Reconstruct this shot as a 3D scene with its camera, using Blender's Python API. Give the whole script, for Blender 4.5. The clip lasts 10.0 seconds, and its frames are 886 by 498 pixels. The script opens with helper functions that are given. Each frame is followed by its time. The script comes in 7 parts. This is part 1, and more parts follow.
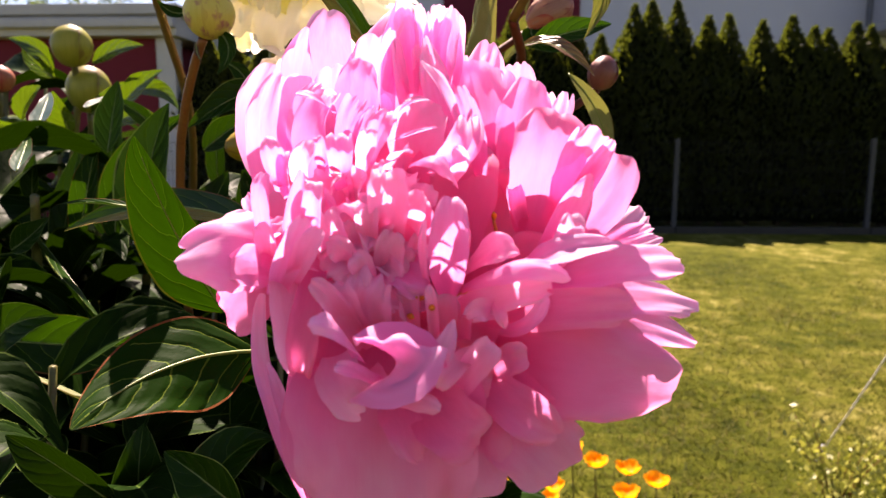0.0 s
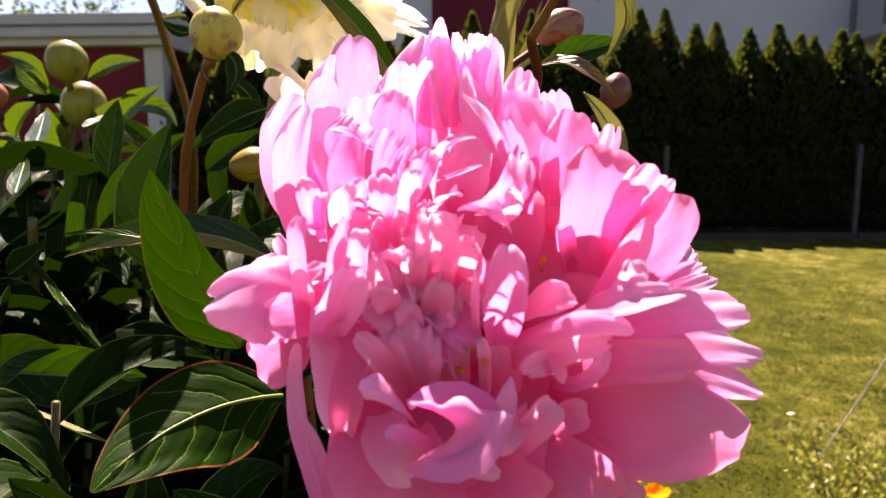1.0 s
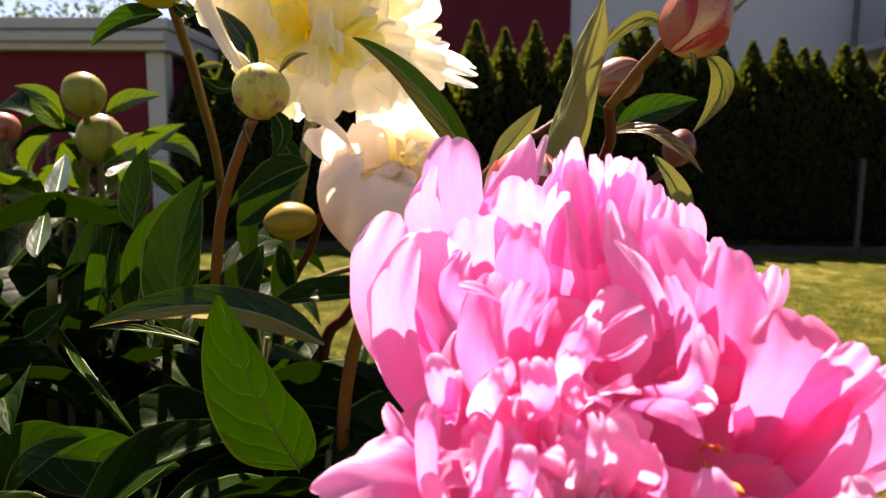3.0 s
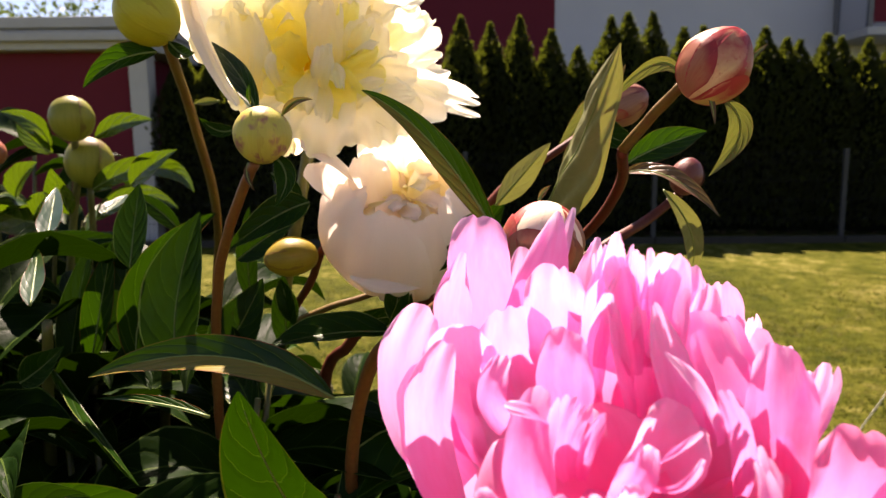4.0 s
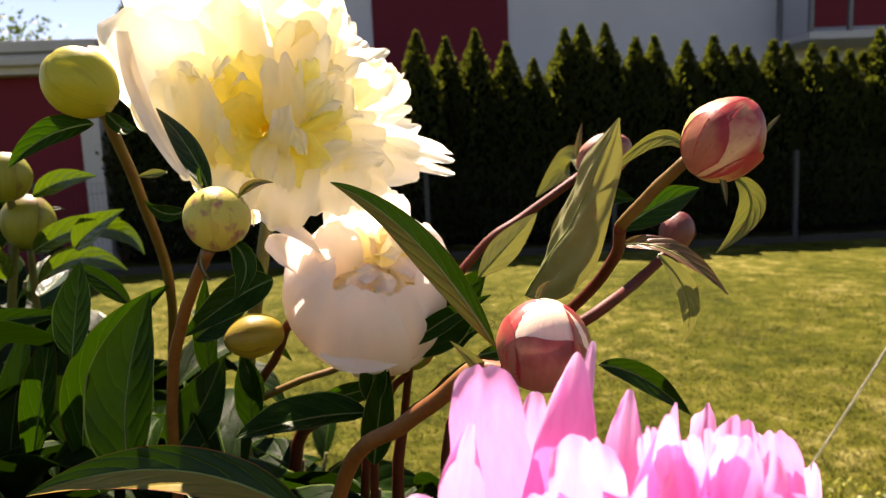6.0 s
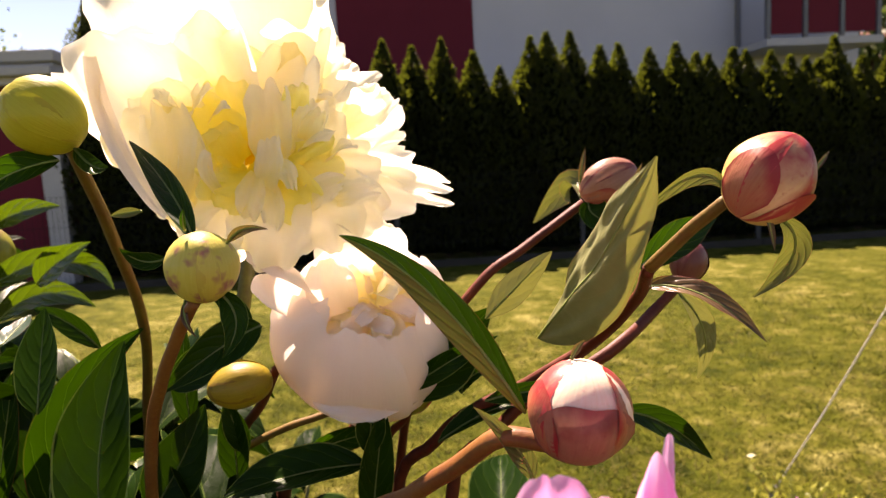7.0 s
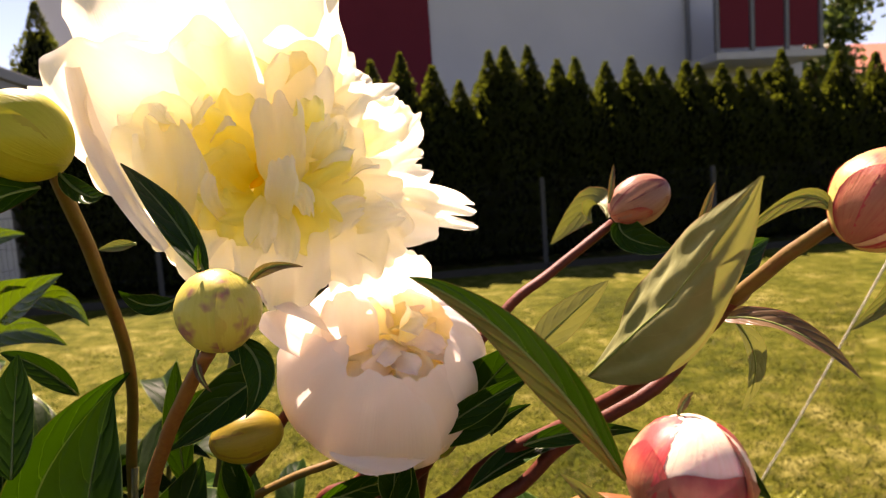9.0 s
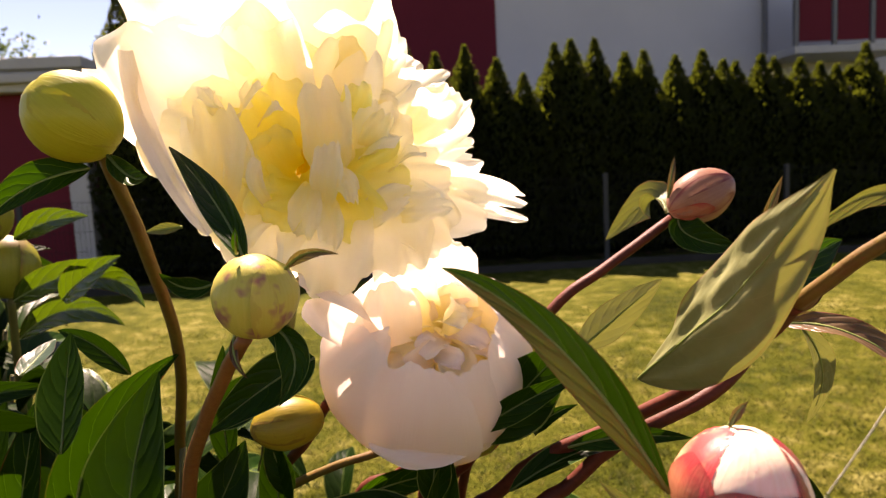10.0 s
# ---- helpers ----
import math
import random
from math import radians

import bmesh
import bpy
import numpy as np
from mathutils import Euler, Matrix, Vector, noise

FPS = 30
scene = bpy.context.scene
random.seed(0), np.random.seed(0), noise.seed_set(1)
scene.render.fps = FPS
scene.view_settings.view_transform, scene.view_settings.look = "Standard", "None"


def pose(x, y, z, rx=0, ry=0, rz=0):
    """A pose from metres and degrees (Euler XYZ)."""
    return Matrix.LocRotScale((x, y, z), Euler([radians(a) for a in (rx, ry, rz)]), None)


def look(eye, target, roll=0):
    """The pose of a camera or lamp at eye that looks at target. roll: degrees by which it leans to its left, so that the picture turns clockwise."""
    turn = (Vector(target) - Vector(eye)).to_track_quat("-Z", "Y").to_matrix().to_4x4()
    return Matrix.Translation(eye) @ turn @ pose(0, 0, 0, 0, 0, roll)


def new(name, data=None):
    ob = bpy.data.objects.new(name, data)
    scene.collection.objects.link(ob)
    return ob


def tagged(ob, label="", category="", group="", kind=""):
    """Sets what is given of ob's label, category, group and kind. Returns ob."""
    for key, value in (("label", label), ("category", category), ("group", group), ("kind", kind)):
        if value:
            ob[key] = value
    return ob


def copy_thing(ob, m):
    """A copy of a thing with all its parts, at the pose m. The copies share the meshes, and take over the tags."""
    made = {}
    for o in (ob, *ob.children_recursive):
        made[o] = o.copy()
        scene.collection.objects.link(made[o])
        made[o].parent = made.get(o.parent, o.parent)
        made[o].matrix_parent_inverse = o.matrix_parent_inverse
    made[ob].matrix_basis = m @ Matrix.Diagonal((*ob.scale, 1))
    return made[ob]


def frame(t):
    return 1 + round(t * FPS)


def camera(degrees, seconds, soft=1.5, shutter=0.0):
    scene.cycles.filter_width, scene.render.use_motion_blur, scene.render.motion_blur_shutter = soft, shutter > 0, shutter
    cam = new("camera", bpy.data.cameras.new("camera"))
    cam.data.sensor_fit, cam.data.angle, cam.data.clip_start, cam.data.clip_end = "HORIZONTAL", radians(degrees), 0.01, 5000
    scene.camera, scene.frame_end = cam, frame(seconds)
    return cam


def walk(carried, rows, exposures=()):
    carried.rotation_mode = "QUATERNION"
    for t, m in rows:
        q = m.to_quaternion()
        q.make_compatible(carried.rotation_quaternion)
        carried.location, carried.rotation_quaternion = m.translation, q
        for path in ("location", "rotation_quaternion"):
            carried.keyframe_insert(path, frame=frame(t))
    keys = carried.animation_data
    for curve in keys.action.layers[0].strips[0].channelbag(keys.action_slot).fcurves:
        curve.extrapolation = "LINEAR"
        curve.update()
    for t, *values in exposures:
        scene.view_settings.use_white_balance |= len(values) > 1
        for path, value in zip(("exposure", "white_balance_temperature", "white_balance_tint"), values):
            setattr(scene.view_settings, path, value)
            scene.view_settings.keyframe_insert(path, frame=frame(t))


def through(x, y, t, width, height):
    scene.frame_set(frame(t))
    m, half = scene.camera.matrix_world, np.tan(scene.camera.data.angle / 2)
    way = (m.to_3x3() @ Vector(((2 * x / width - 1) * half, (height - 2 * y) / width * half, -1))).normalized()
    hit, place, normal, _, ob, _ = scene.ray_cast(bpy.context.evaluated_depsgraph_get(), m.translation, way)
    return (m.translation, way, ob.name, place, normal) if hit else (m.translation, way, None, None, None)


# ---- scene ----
cam = camera(65.6, 10.0, soft=1.25)
PATH = [
    (0, (0.312, 0.138, 0.942), (0.228, 2.113, 0.637), 0.0),
    (0.5, (0.305, 0.143, 0.944), (0.222, 2.121, 0.659), 0.1),
    (1, (0.297, 0.15, 0.95), (0.243, 2.129, 0.666), -0.3),
    (1.5, (0.292, 0.159, 0.961), (0.225, 2.131, 0.636), -0.7),
    (2, (0.286, 0.165, 0.97), (0.234, 2.143, 0.679), 0.1),
    (2.5, (0.271, 0.172, 0.976), (0.212, 2.156, 0.729), 0.6),
    (3.8, (0.256, 0.2, 1.001), (0.24, 2.176, 0.693), -0.3),
    (4, (0.252, 0.197, 1.007), (0.24, 2.176, 0.721), -0.5),
    (4.5, (0.247, 0.21, 1.015), (0.245, 2.189, 0.729), -1.1),
    (5, (0.248, 0.222, 1.02), (0.279, 2.202, 0.739), -1.7),
    (5.5, (0.244, 0.23, 1.028), (0.293, 2.211, 0.758), -2.1),
    (6, (0.245, 0.235, 1.036), (0.341, 2.217, 0.781), -2.4),
    (7.3, (0.228, 0.268, 1.05), (0.424, 2.245, 0.813), -3.2),
    (7.5, (0.228, 0.267, 1.05), (0.414, 2.243, 0.798), -3.4),
    (8, (0.223, 0.275, 1.053), (0.416, 2.252, 0.823), -3.8),
    (8.5, (0.204, 0.288, 1.055), (0.447, 2.26, 0.825), -3.6),
    (9, (0.202, 0.303, 1.054), (0.508, 2.268, 0.849), -3.9),
    (9.5, (0.199, 0.312, 1.053), (0.489, 2.281, 0.855), -4.2),
    (10, (0.209, 0.311, 1.052), (0.342, 2.294, 0.837), -2.8),
]
walk(cam, [(t, look(eye, target, roll)) for t, eye, target, roll in PATH], exposures=[(0.0, 2.27, 7600, 29), (2.5, 2.04, 7700, 28), (6.0, 2.10, 7700, 26), (7.5, 2.22, 8200, 32), (10.0, 2.12, 8200, 32)])
# phone lens: small aperture, focused on the near blooms
cam.data.dof.use_dof = True
cam.data.dof.focus_distance = 0.26
cam.data.dof.aperture_fstop = 21.0

# ---- world and sun ----
SUN_TO = Vector((-0.20, 0.72, 1.05)).normalized()
world = bpy.data.worlds.new("sky")
scene.world = world
world.use_nodes = True
wn = world.node_tree.nodes
sky = wn.new("ShaderNodeTexSky")
sky.sky_type = "NISHITA"
sky.sun_disc = False
sky.sun_elevation = math.asin(SUN_TO.z)
sky.sun_rotation = math.atan2(SUN_TO.x, SUN_TO.y)
sky.air_density, sky.dust_density, sky.ozone_density = 0.7, 0.1, 0.3
wn["Background"].inputs["Strength"].default_value = 0.05
world.node_tree.links.new(sky.outputs[0], wn["Background"].inputs["Color"])
sun = new("sun", bpy.data.lights.new("sun", "SUN"))
sun.data.energy, sun.data.angle, sun.data.color = 5.0, radians(0.55), (1.0, 0.94, 0.86)
sun.matrix_world = look(tuple(SUN_TO * 30), (0, 0, 0))

# ---- materials ----
def material(name):
    m = bpy.data.materials.new(name)
    m.use_nodes = True
    nt = m.node_tree
    return m, nt, nt.nodes["Principled BSDF"], nt.nodes["Material Output"]


def node(nt, kind, ins=(), **props):
    n = nt.nodes.new("ShaderNode" + kind)
    for k, v in props.items():
        if k == "operation":
            n.operation = v
        elif k == "blend":
            n.blend_type = v
        elif k == "noise":
            n.noise_dimensions = v
    for key, v in dict(ins).items():
        if isinstance(v, bpy.types.NodeSocket):
            nt.links.new(v, n.inputs[key])
        else:
            n.inputs[key].default_value = v
    return n


def calc(nt, op, a, b=0.0, c=0.0):
    return node(nt, "Math", {0: a, 1: b, 2: c}, operation=op).outputs[0]


def blend(nt, fac, a, b, mode="MIX"):
    n = nt.nodes.new("ShaderNodeMix")
    n.data_type, n.blend_type = "RGBA", mode
    for key, v in ((0, fac), (6, a), (7, b)):
        if isinstance(v, bpy.types.NodeSocket):
            nt.links.new(v, n.inputs[key])
        else:
            n.inputs[key].default_value = v if key == 0 else (*v, 1.0)
    return n.outputs[2]


def ramp(nt, fac, stops):
    n = nt.nodes.new("ShaderNodeValToRGB")
    nt.links.new(fac, n.inputs[0])
    els = n.color_ramp.elements
    while len(els) < len(stops):
        els.new(0.5)
    for e, (p, c) in zip(els, stops):
        e.position, e.color = p, (*c, 1.0) if len(c) == 3 else c
    return n.outputs[0]


def noise_tex(nt, vec, scale, detail=3.0, rough=0.55):
    n = node(nt, "TexNoise", {"Scale": scale, "Detail": detail, "Roughness": rough})
    if vec is not None:
        nt.links.new(vec, n.inputs["Vector"])
    return n.outputs[0]


def coords(nt, which):
    return nt.nodes.new("ShaderNodeTexCoord").outputs[which]


def stretched(nt, vec, sx, sy, sz=1.0):
    return node(nt, "Mapping", {"Vector": vec, "Scale": (sx, sy, sz)}).outputs[0]


def bump(nt, height, strength, distance, bsdf):
    b = node(nt, "Bump", {"Height": height, "Strength": strength, "Distance": distance})
    nt.links.new(b.outputs[0], bsdf.inputs["Normal"])
    return b.outputs[0]


def surface(name, colour, dark, rough, scale, spec=0.4, grain=0.3, fine=6.0, metal=0.0):
    """Two scales of colour variation and a fine relief, in object metres."""
    m, nt, b, o = material(name)
    p = coords(nt, "Object")
    big, small = noise_tex(nt, p, scale), noise_tex(nt, p, scale * fine, 4.0, 0.65)
    mixed = calc(nt, "MULTIPLY_ADD", small, 0.5, calc(nt, "MULTIPLY", big, 0.5))
    c = ramp(nt, mixed, [(0.32, dark), (0.68, colour)])
    nt.links.new(c, b.inputs["Base Color"])
    b.inputs["Roughness"].default_value, b.inputs["Specular IOR Level"].default_value = rough, spec
    b.inputs["Metallic"].default_value = metal
    bump(nt, small, grain, 0.15 / scale / fine, b)
    return m


def petal_material(name, deep, pale, rim, through, share, streak=0.25, gloss=0.42):
    """Thin petal: colour deepens towards the claw, fine lengthwise veins, light passes through."""
    m, nt, b, o = material(name)
    uv = coords(nt, "UV")
    sep = node(nt, "SeparateXYZ", {0: uv})
    u, v = sep.outputs[0], sep.outputs[1]
    rnd = nt.nodes.new("ShaderNodeObjectInfo").outputs["Random"]
    shifted = node(nt, "VectorMath", {0: uv, 1: node(nt, "CombineXYZ", {0: calc(nt, "MULTIPLY", rnd, 17.0), 1: rnd}).outputs[0]}, operation="ADD").outputs[0]
    veins = noise_tex(nt, stretched(nt, shifted, 80.0, 3.0), 1.0, 3.0, 0.6)
    cells = noise_tex(nt, stretched(nt, shifted, 9.0, 5.0), 1.0, 2.0)
    t = calc(nt, "ADD", v, calc(nt, "MULTIPLY", calc(nt, "SUBTRACT", cells, 0.5), 0.5))
    t = calc(nt, "ADD", t, calc(nt, "MULTIPLY", calc(nt, "SUBTRACT", rnd, 0.5), 0.25))
    c = ramp(nt, t, [(0.02, deep), (0.62, pale), (1.0, rim)])
    c = blend(nt, calc(nt, "MULTIPLY", calc(nt, "SUBTRACT", veins, 0.35), streak * 2), c, deep)
    nt.links.new(c, b.inputs["Base Color"])
    b.inputs["Roughness"].default_value, b.inputs["Specular IOR Level"].default_value = gloss, 0.16
    h = calc(nt, "MULTIPLY_ADD", cells, 1.2, veins)
    nrm = bump(nt, h, 0.3, 0.0005, b)
    tr = nt.nodes.new("ShaderNodeBsdfTranslucent")
    nt.links.new(blend(nt, 0.75, c, through), tr.inputs["Color"])
    nt.links.new(nrm, tr.inputs["Normal"])
    mix = node(nt, "MixShader", {0: share, 1: b.outputs[0], 2: tr.outputs[0]})
    nt.links.new(mix.outputs[0], o.inputs["Surface"])
    return m


def leaf_material(name, top, top2, vein, through, share=0.35, gloss=0.33, spec=0.27, rim=(0.16, 0.05, 0.02), veinw=0.02, puff_up=1.6, under=None, relief=0.8):
    """Leathery leaf blade: pale midrib, arched side veins, reddish margin, some light through it."""
    m, nt, b, o = material(name)
    uv = coords(nt, "UV")
    sep = node(nt, "SeparateXYZ", {0: uv})
    d = calc(nt, "MULTIPLY", calc(nt, "ABSOLUTE", calc(nt, "SUBTRACT", sep.outputs[0], 0.5)), 2.0)
    v = sep.outputs[1]
    obj = coords(nt, "Object")
    rnd = nt.nodes.new("ShaderNodeObjectInfo").outputs["Random"]
    cloud, grain = noise_tex(nt, obj, 45.0), noise_tex(nt, obj, 500.0, 4.0, 0.7)
    wob = calc(nt, "MULTIPLY", calc(nt, "SUBTRACT", noise_tex(nt, stretched(nt, uv, 5.0, 7.0), 1.0), 0.5), 0.5)
    ph = calc(nt, "ADD", calc(nt, "SUBTRACT", calc(nt, "MULTIPLY", v, 5.5), calc(nt, "MULTIPLY", calc(nt, "POWER", d, 1.35), 1.9)), wob)
    saw = calc(nt, "ABSOLUTE", calc(nt, "SUBTRACT", calc(nt, "FRACT", ph), 0.5))
    side = calc(nt, "MULTIPLY", calc(nt, "LESS_THAN", saw, veinw), calc(nt, "LESS_THAN", d, 0.86))
    rib = calc(nt, "LESS_THAN", d, 0.03)
    lines = calc(nt, "MAXIMUM", calc(nt, "MULTIPLY", side, 0.6), rib)
    c = blend(nt, ramp(nt, cloud, [(0.35, (0, 0, 0)), (0.65, (1, 1, 1))]), top, top2)
    c = blend(nt, calc(nt, "MULTIPLY", rnd, 0.35), c, (top[0] * 0.6, top[1] * 0.6, top[2] * 0.7))
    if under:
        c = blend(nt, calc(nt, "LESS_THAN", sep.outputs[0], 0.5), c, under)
    c = blend(nt, lines, c, vein)
    c = blend(nt, calc(nt, "MULTIPLY", calc(nt, "GREATER_THAN", d, 0.955), 0.8), c, rim)
    nt.links.new(c, b.inputs["Base Color"])
    r = calc(nt, "MULTIPLY_ADD", cloud, 0.22, gloss - 0.1)
    nt.links.new(r, b.inputs["Roughness"])
    b.inputs["Specular IOR Level"].default_value = spec
    puff = calc(nt, "SMOOTH_MIN", saw, 0.25, 0.1)
    h = calc(nt, "ADD", calc(nt, "MULTIPLY", puff, puff_up), calc(nt, "ADD", calc(nt, "MULTIPLY", cloud, relief), calc(nt, "MULTIPLY", grain, 0.12)))
    nrm = bump(nt, h, 0.5, 0.0016, b)
    tr = nt.nodes.new("ShaderNodeBsdfTranslucent")
    nt.links.new(blend(nt, lines, through, (through[0] * 1.2, through[1] * 1.05, through[2] * 2.0)), tr.inputs["Color"])
    nt.links.new(nrm, tr.inputs["Normal"])
    mix = node(nt, "MixShader", {0: share, 1: b.outputs[0], 2: tr.outputs[0]})
    nt.links.new(mix.outputs[0], o.inputs["Surface"])
    return m


def bud_material(name, body, body2, rim, rim_from, share=0.15, spots=None):
    """Tight bud scale: cool body with a flushed margin and blotches."""
    m, nt, b, o = material(name)
    uv, obj = coords(nt, "UV"), coords(nt, "Object")
    sep = node(nt, "SeparateXYZ", {0: uv})
    d = calc(nt, "MULTIPLY", calc(nt, "ABSOLUTE", calc(nt, "SUBTRACT", sep.outputs[0], 0.5)), 2.0)
    e = calc(nt, "MAXIMUM", d, calc(nt, "MULTIPLY", sep.outputs[1], 0.97))
    n1, n2 = noise_tex(nt, obj, 90.0), noise_tex(nt, stretched(nt, uv, 30.0, 3.0), 1.0)
    big = noise_tex(nt, obj, 38.0, 2.0)
    e = calc(nt, "ADD", e, calc(nt, "MULTIPLY", calc(nt, "SUBTRACT", calc(nt, "ADD", n1, big), 1.0), 0.75))
    c = blend(nt, ramp(nt, n2, [(0.2, (0, 0, 0)), (0.8, (1, 1, 1))]), body, body2)
    if spots:
        c = blend(nt, ramp(nt, noise_tex(nt, obj, 130.0, 2.0), [(0.53, (0, 0, 0)), (0.68, (0.85, 0.85, 0.85))]), c, spots)
    c = blend(nt, ramp(nt, noise_tex(nt, obj, 420.0, 3.0, 0.7), [(0.58, (0, 0, 0)), (0.72, (0.45, 0.45, 0.45))]), c, rim)
    c = blend(nt, ramp(nt, e, [(rim_from, (0, 0, 0)), (min(rim_from + 0.38, 1.0), (1, 1, 1))]), c, rim)
    nt.links.new(c, b.inputs["Base Color"])
    b.inputs["Roughness"].default_value, b.inputs["Specular IOR Level"].default_value = 0.44, 0.32
    nrm = bump(nt, calc(nt, "ADD", n1, calc(nt, "MULTIPLY", n2, 0.35)), 0.55, 0.0007, b)
    tr = nt.nodes.new("ShaderNodeBsdfTranslucent")
    nt.links.new(c, tr.inputs["Color"])
    nt.links.new(nrm, tr.inputs["Normal"])
    nt.links.new(node(nt, "MixShader", {0: share, 1: b.outputs[0], 2: tr.outputs[0]}).outputs[0], o.inputs["Surface"])
    return m


PINK = petal_material("pink_petal", (0.84, 0.10, 0.32), (0.94, 0.33, 0.64), (0.96, 0.58, 0.82), (0.96, 0.31, 0.69), 0.53, streak=0.12)
PINK_PALE = petal_material("pale_pink_petal", (0.86, 0.14, 0.36), (0.95, 0.43, 0.72), (0.97, 0.72, 0.90), (0.97, 0.43, 0.78), 0.58, streak=0.12)
PINK_CORE = petal_material("pink_core_petal", (0.88, 0.17, 0.36), (0.97, 0.43, 0.66), (0.98, 0.62, 0.80), (1.0, 0.45, 0.76), 0.61, streak=0.10)
WHITE = petal_material("white_petal", (0.96, 0.82, 0.20), (0.97, 0.93, 0.77), (0.97, 0.95, 0.90), (1.0, 0.96, 0.78), 0.68, streak=0.03)
WHITE_OUT = petal_material("white_outer_petal", (0.84, 0.72, 0.50), (0.85, 0.76, 0.69), (0.90, 0.84, 0.78), (1.0, 0.86, 0.73), 0.40, streak=0.08)
PINK_DEEP = petal_material("deep_pink_petal", (0.78, 0.09, 0.26), (0.91, 0.22, 0.46), (0.93, 0.38, 0.60), (0.98, 0.26, 0.56), 0.54, streak=0.14)
GOLD = petal_material("yellow_inner_petal", (0.97, 0.83, 0.09), (0.98, 0.93, 0.36), (0.97, 0.95, 0.68), (1.0, 0.96, 0.34), 0.76, streak=0.03)
CREAM = petal_material("cream_inner_petal", (0.96, 0.80, 0.24), (0.97, 0.91, 0.60), (0.97, 0.94, 0.80), (1.0, 0.93, 0.60), 0.70, streak=0.03)
CREAM_DEEP = petal_material("golden_inner_petal", (0.92, 0.50, 0.03), (0.96, 0.72, 0.08), (0.97, 0.86, 0.30), (1.0, 0.76, 0.08), 0.6, streak=0.03)
LEAF = leaf_material("leaf_dark", (0.0055, 0.022, 0.001), (0.010, 0.034, 0.0015), (0.060, 0.10, 0.014), (0.040, 0.12, 0.002), 0.08, gloss=0.36, spec=0.07, rim=(0.16, 0.20, 0.05), veinw=0.012)
# The dark leaf again, with shade put into a darker colour
LEAF_SHADE = leaf_material("leaf_shaded", (0.003, 0.012, 0.0005), (0.005, 0.018, 0.0008), (0.035, 0.060, 0.010), (0.03, 0.09, 0.001), 0.05, gloss=0.48, spec=0.03, rim=(0.06, 0.09, 0.02), veinw=0.012)
LEAF_VEIN = leaf_material("leaf_veined", (0.0035, 0.017, 0.0006), (0.006, 0.025, 0.001), (0.10, 0.15, 0.018), (0.040, 0.14, 0.002), 0.09, gloss=0.5, spec=0.02, veinw=0.03)
# Next two: the same leaf with sunlight put into brighter colours
LEAF_LIT = leaf_material("leaf_lit_tone", (0.006, 0.024, 0.0008), (0.010, 0.036, 0.0012), (0.12, 0.20, 0.025), (0.045, 0.14, 0.002), 0.15, gloss=0.40, spec=0.06, veinw=0.026)
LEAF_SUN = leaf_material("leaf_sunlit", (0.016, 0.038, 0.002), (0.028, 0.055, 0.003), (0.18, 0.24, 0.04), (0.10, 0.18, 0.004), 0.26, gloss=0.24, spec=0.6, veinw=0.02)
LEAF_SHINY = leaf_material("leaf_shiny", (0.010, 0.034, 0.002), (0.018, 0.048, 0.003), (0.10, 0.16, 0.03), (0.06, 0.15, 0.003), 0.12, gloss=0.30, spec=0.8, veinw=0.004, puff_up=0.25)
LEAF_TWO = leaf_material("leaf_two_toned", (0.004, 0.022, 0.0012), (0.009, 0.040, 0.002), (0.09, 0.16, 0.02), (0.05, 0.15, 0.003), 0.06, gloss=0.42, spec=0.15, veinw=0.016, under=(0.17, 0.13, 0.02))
LEAF_UNDER = leaf_material("leaf_underside", (0.10, 0.115, 0.036), (0.14, 0.15, 0.052), (0.19, 0.20, 0.085), (0.22, 0.24, 0.035), 0.14, gloss=0.5, rim=(0.24, 0.06, 0.05), veinw=0.012, puff_up=1.4)
LEAF_GREY = leaf_material("leaf_greyish_underside", (0.14, 0.15, 0.052), (0.21, 0.215, 0.088), (0.22, 0.225, 0.10), (0.27, 0.27, 0.05), 0.15, gloss=0.55, rim=(0.16, 0.09, 0.04), veinw=0.006, puff_up=0.6, relief=3.0)
LEAF_BRONZE = leaf_material("leaf_bronze", (0.08, 0.042, 0.026), (0.13, 0.085, 0.04), (0.22, 0.18, 0.09), (0.22, 0.16, 0.03), 0.15, gloss=0.28, rim=(0.22, 0.045, 0.045))
STEM_GREEN = surface("stem_green", (0.10, 0.105, 0.02), (0.06, 0.045, 0.012), 0.42, 70.0)
STEM_RED = surface("stem_red", (0.12, 0.024, 0.010), (0.060, 0.012, 0.006), 0.55, 90.0, spec=0.2, grain=0.7)
STEM_RUST = surface("stem_rust", (0.20, 0.085, 0.018), (0.13, 0.042, 0.013), 0.5, 60.0, spec=0.25, grain=0.6)
STEM_TAN = surface("stem_tan", (0.13, 0.095, 0.014), (0.11, 0.045, 0.013), 0.55, 40.0, spec=0.2, grain=0.6)
BUD_CREAM = bud_material("bud_cream", (0.50, 0.43, 0.06), (0.56, 0.48, 0.10), (0.47, 0.38, 0.07), 0.95, spots=(0.30, 0.09, 0.10))
# Yellow-green bud darkened: the shade it sits in is put into the colour
BUD_OLIVE_SHADE = bud_material("bud_olive_shade", (0.24, 0.17, 0.010), (0.30, 0.22, 0.016), (0.20, 0.12, 0.012), 0.95)
BUD_MOSS = bud_material("bud_moss", (0.19, 0.19, 0.012), (0.26, 0.25, 0.03), (0.17, 0.12, 0.02), 0.85)
BUD_GREEN = bud_material("bud_green", (0.40, 0.36, 0.015), (0.46, 0.42, 0.03), (0.38, 0.32, 0.02), 0.95)
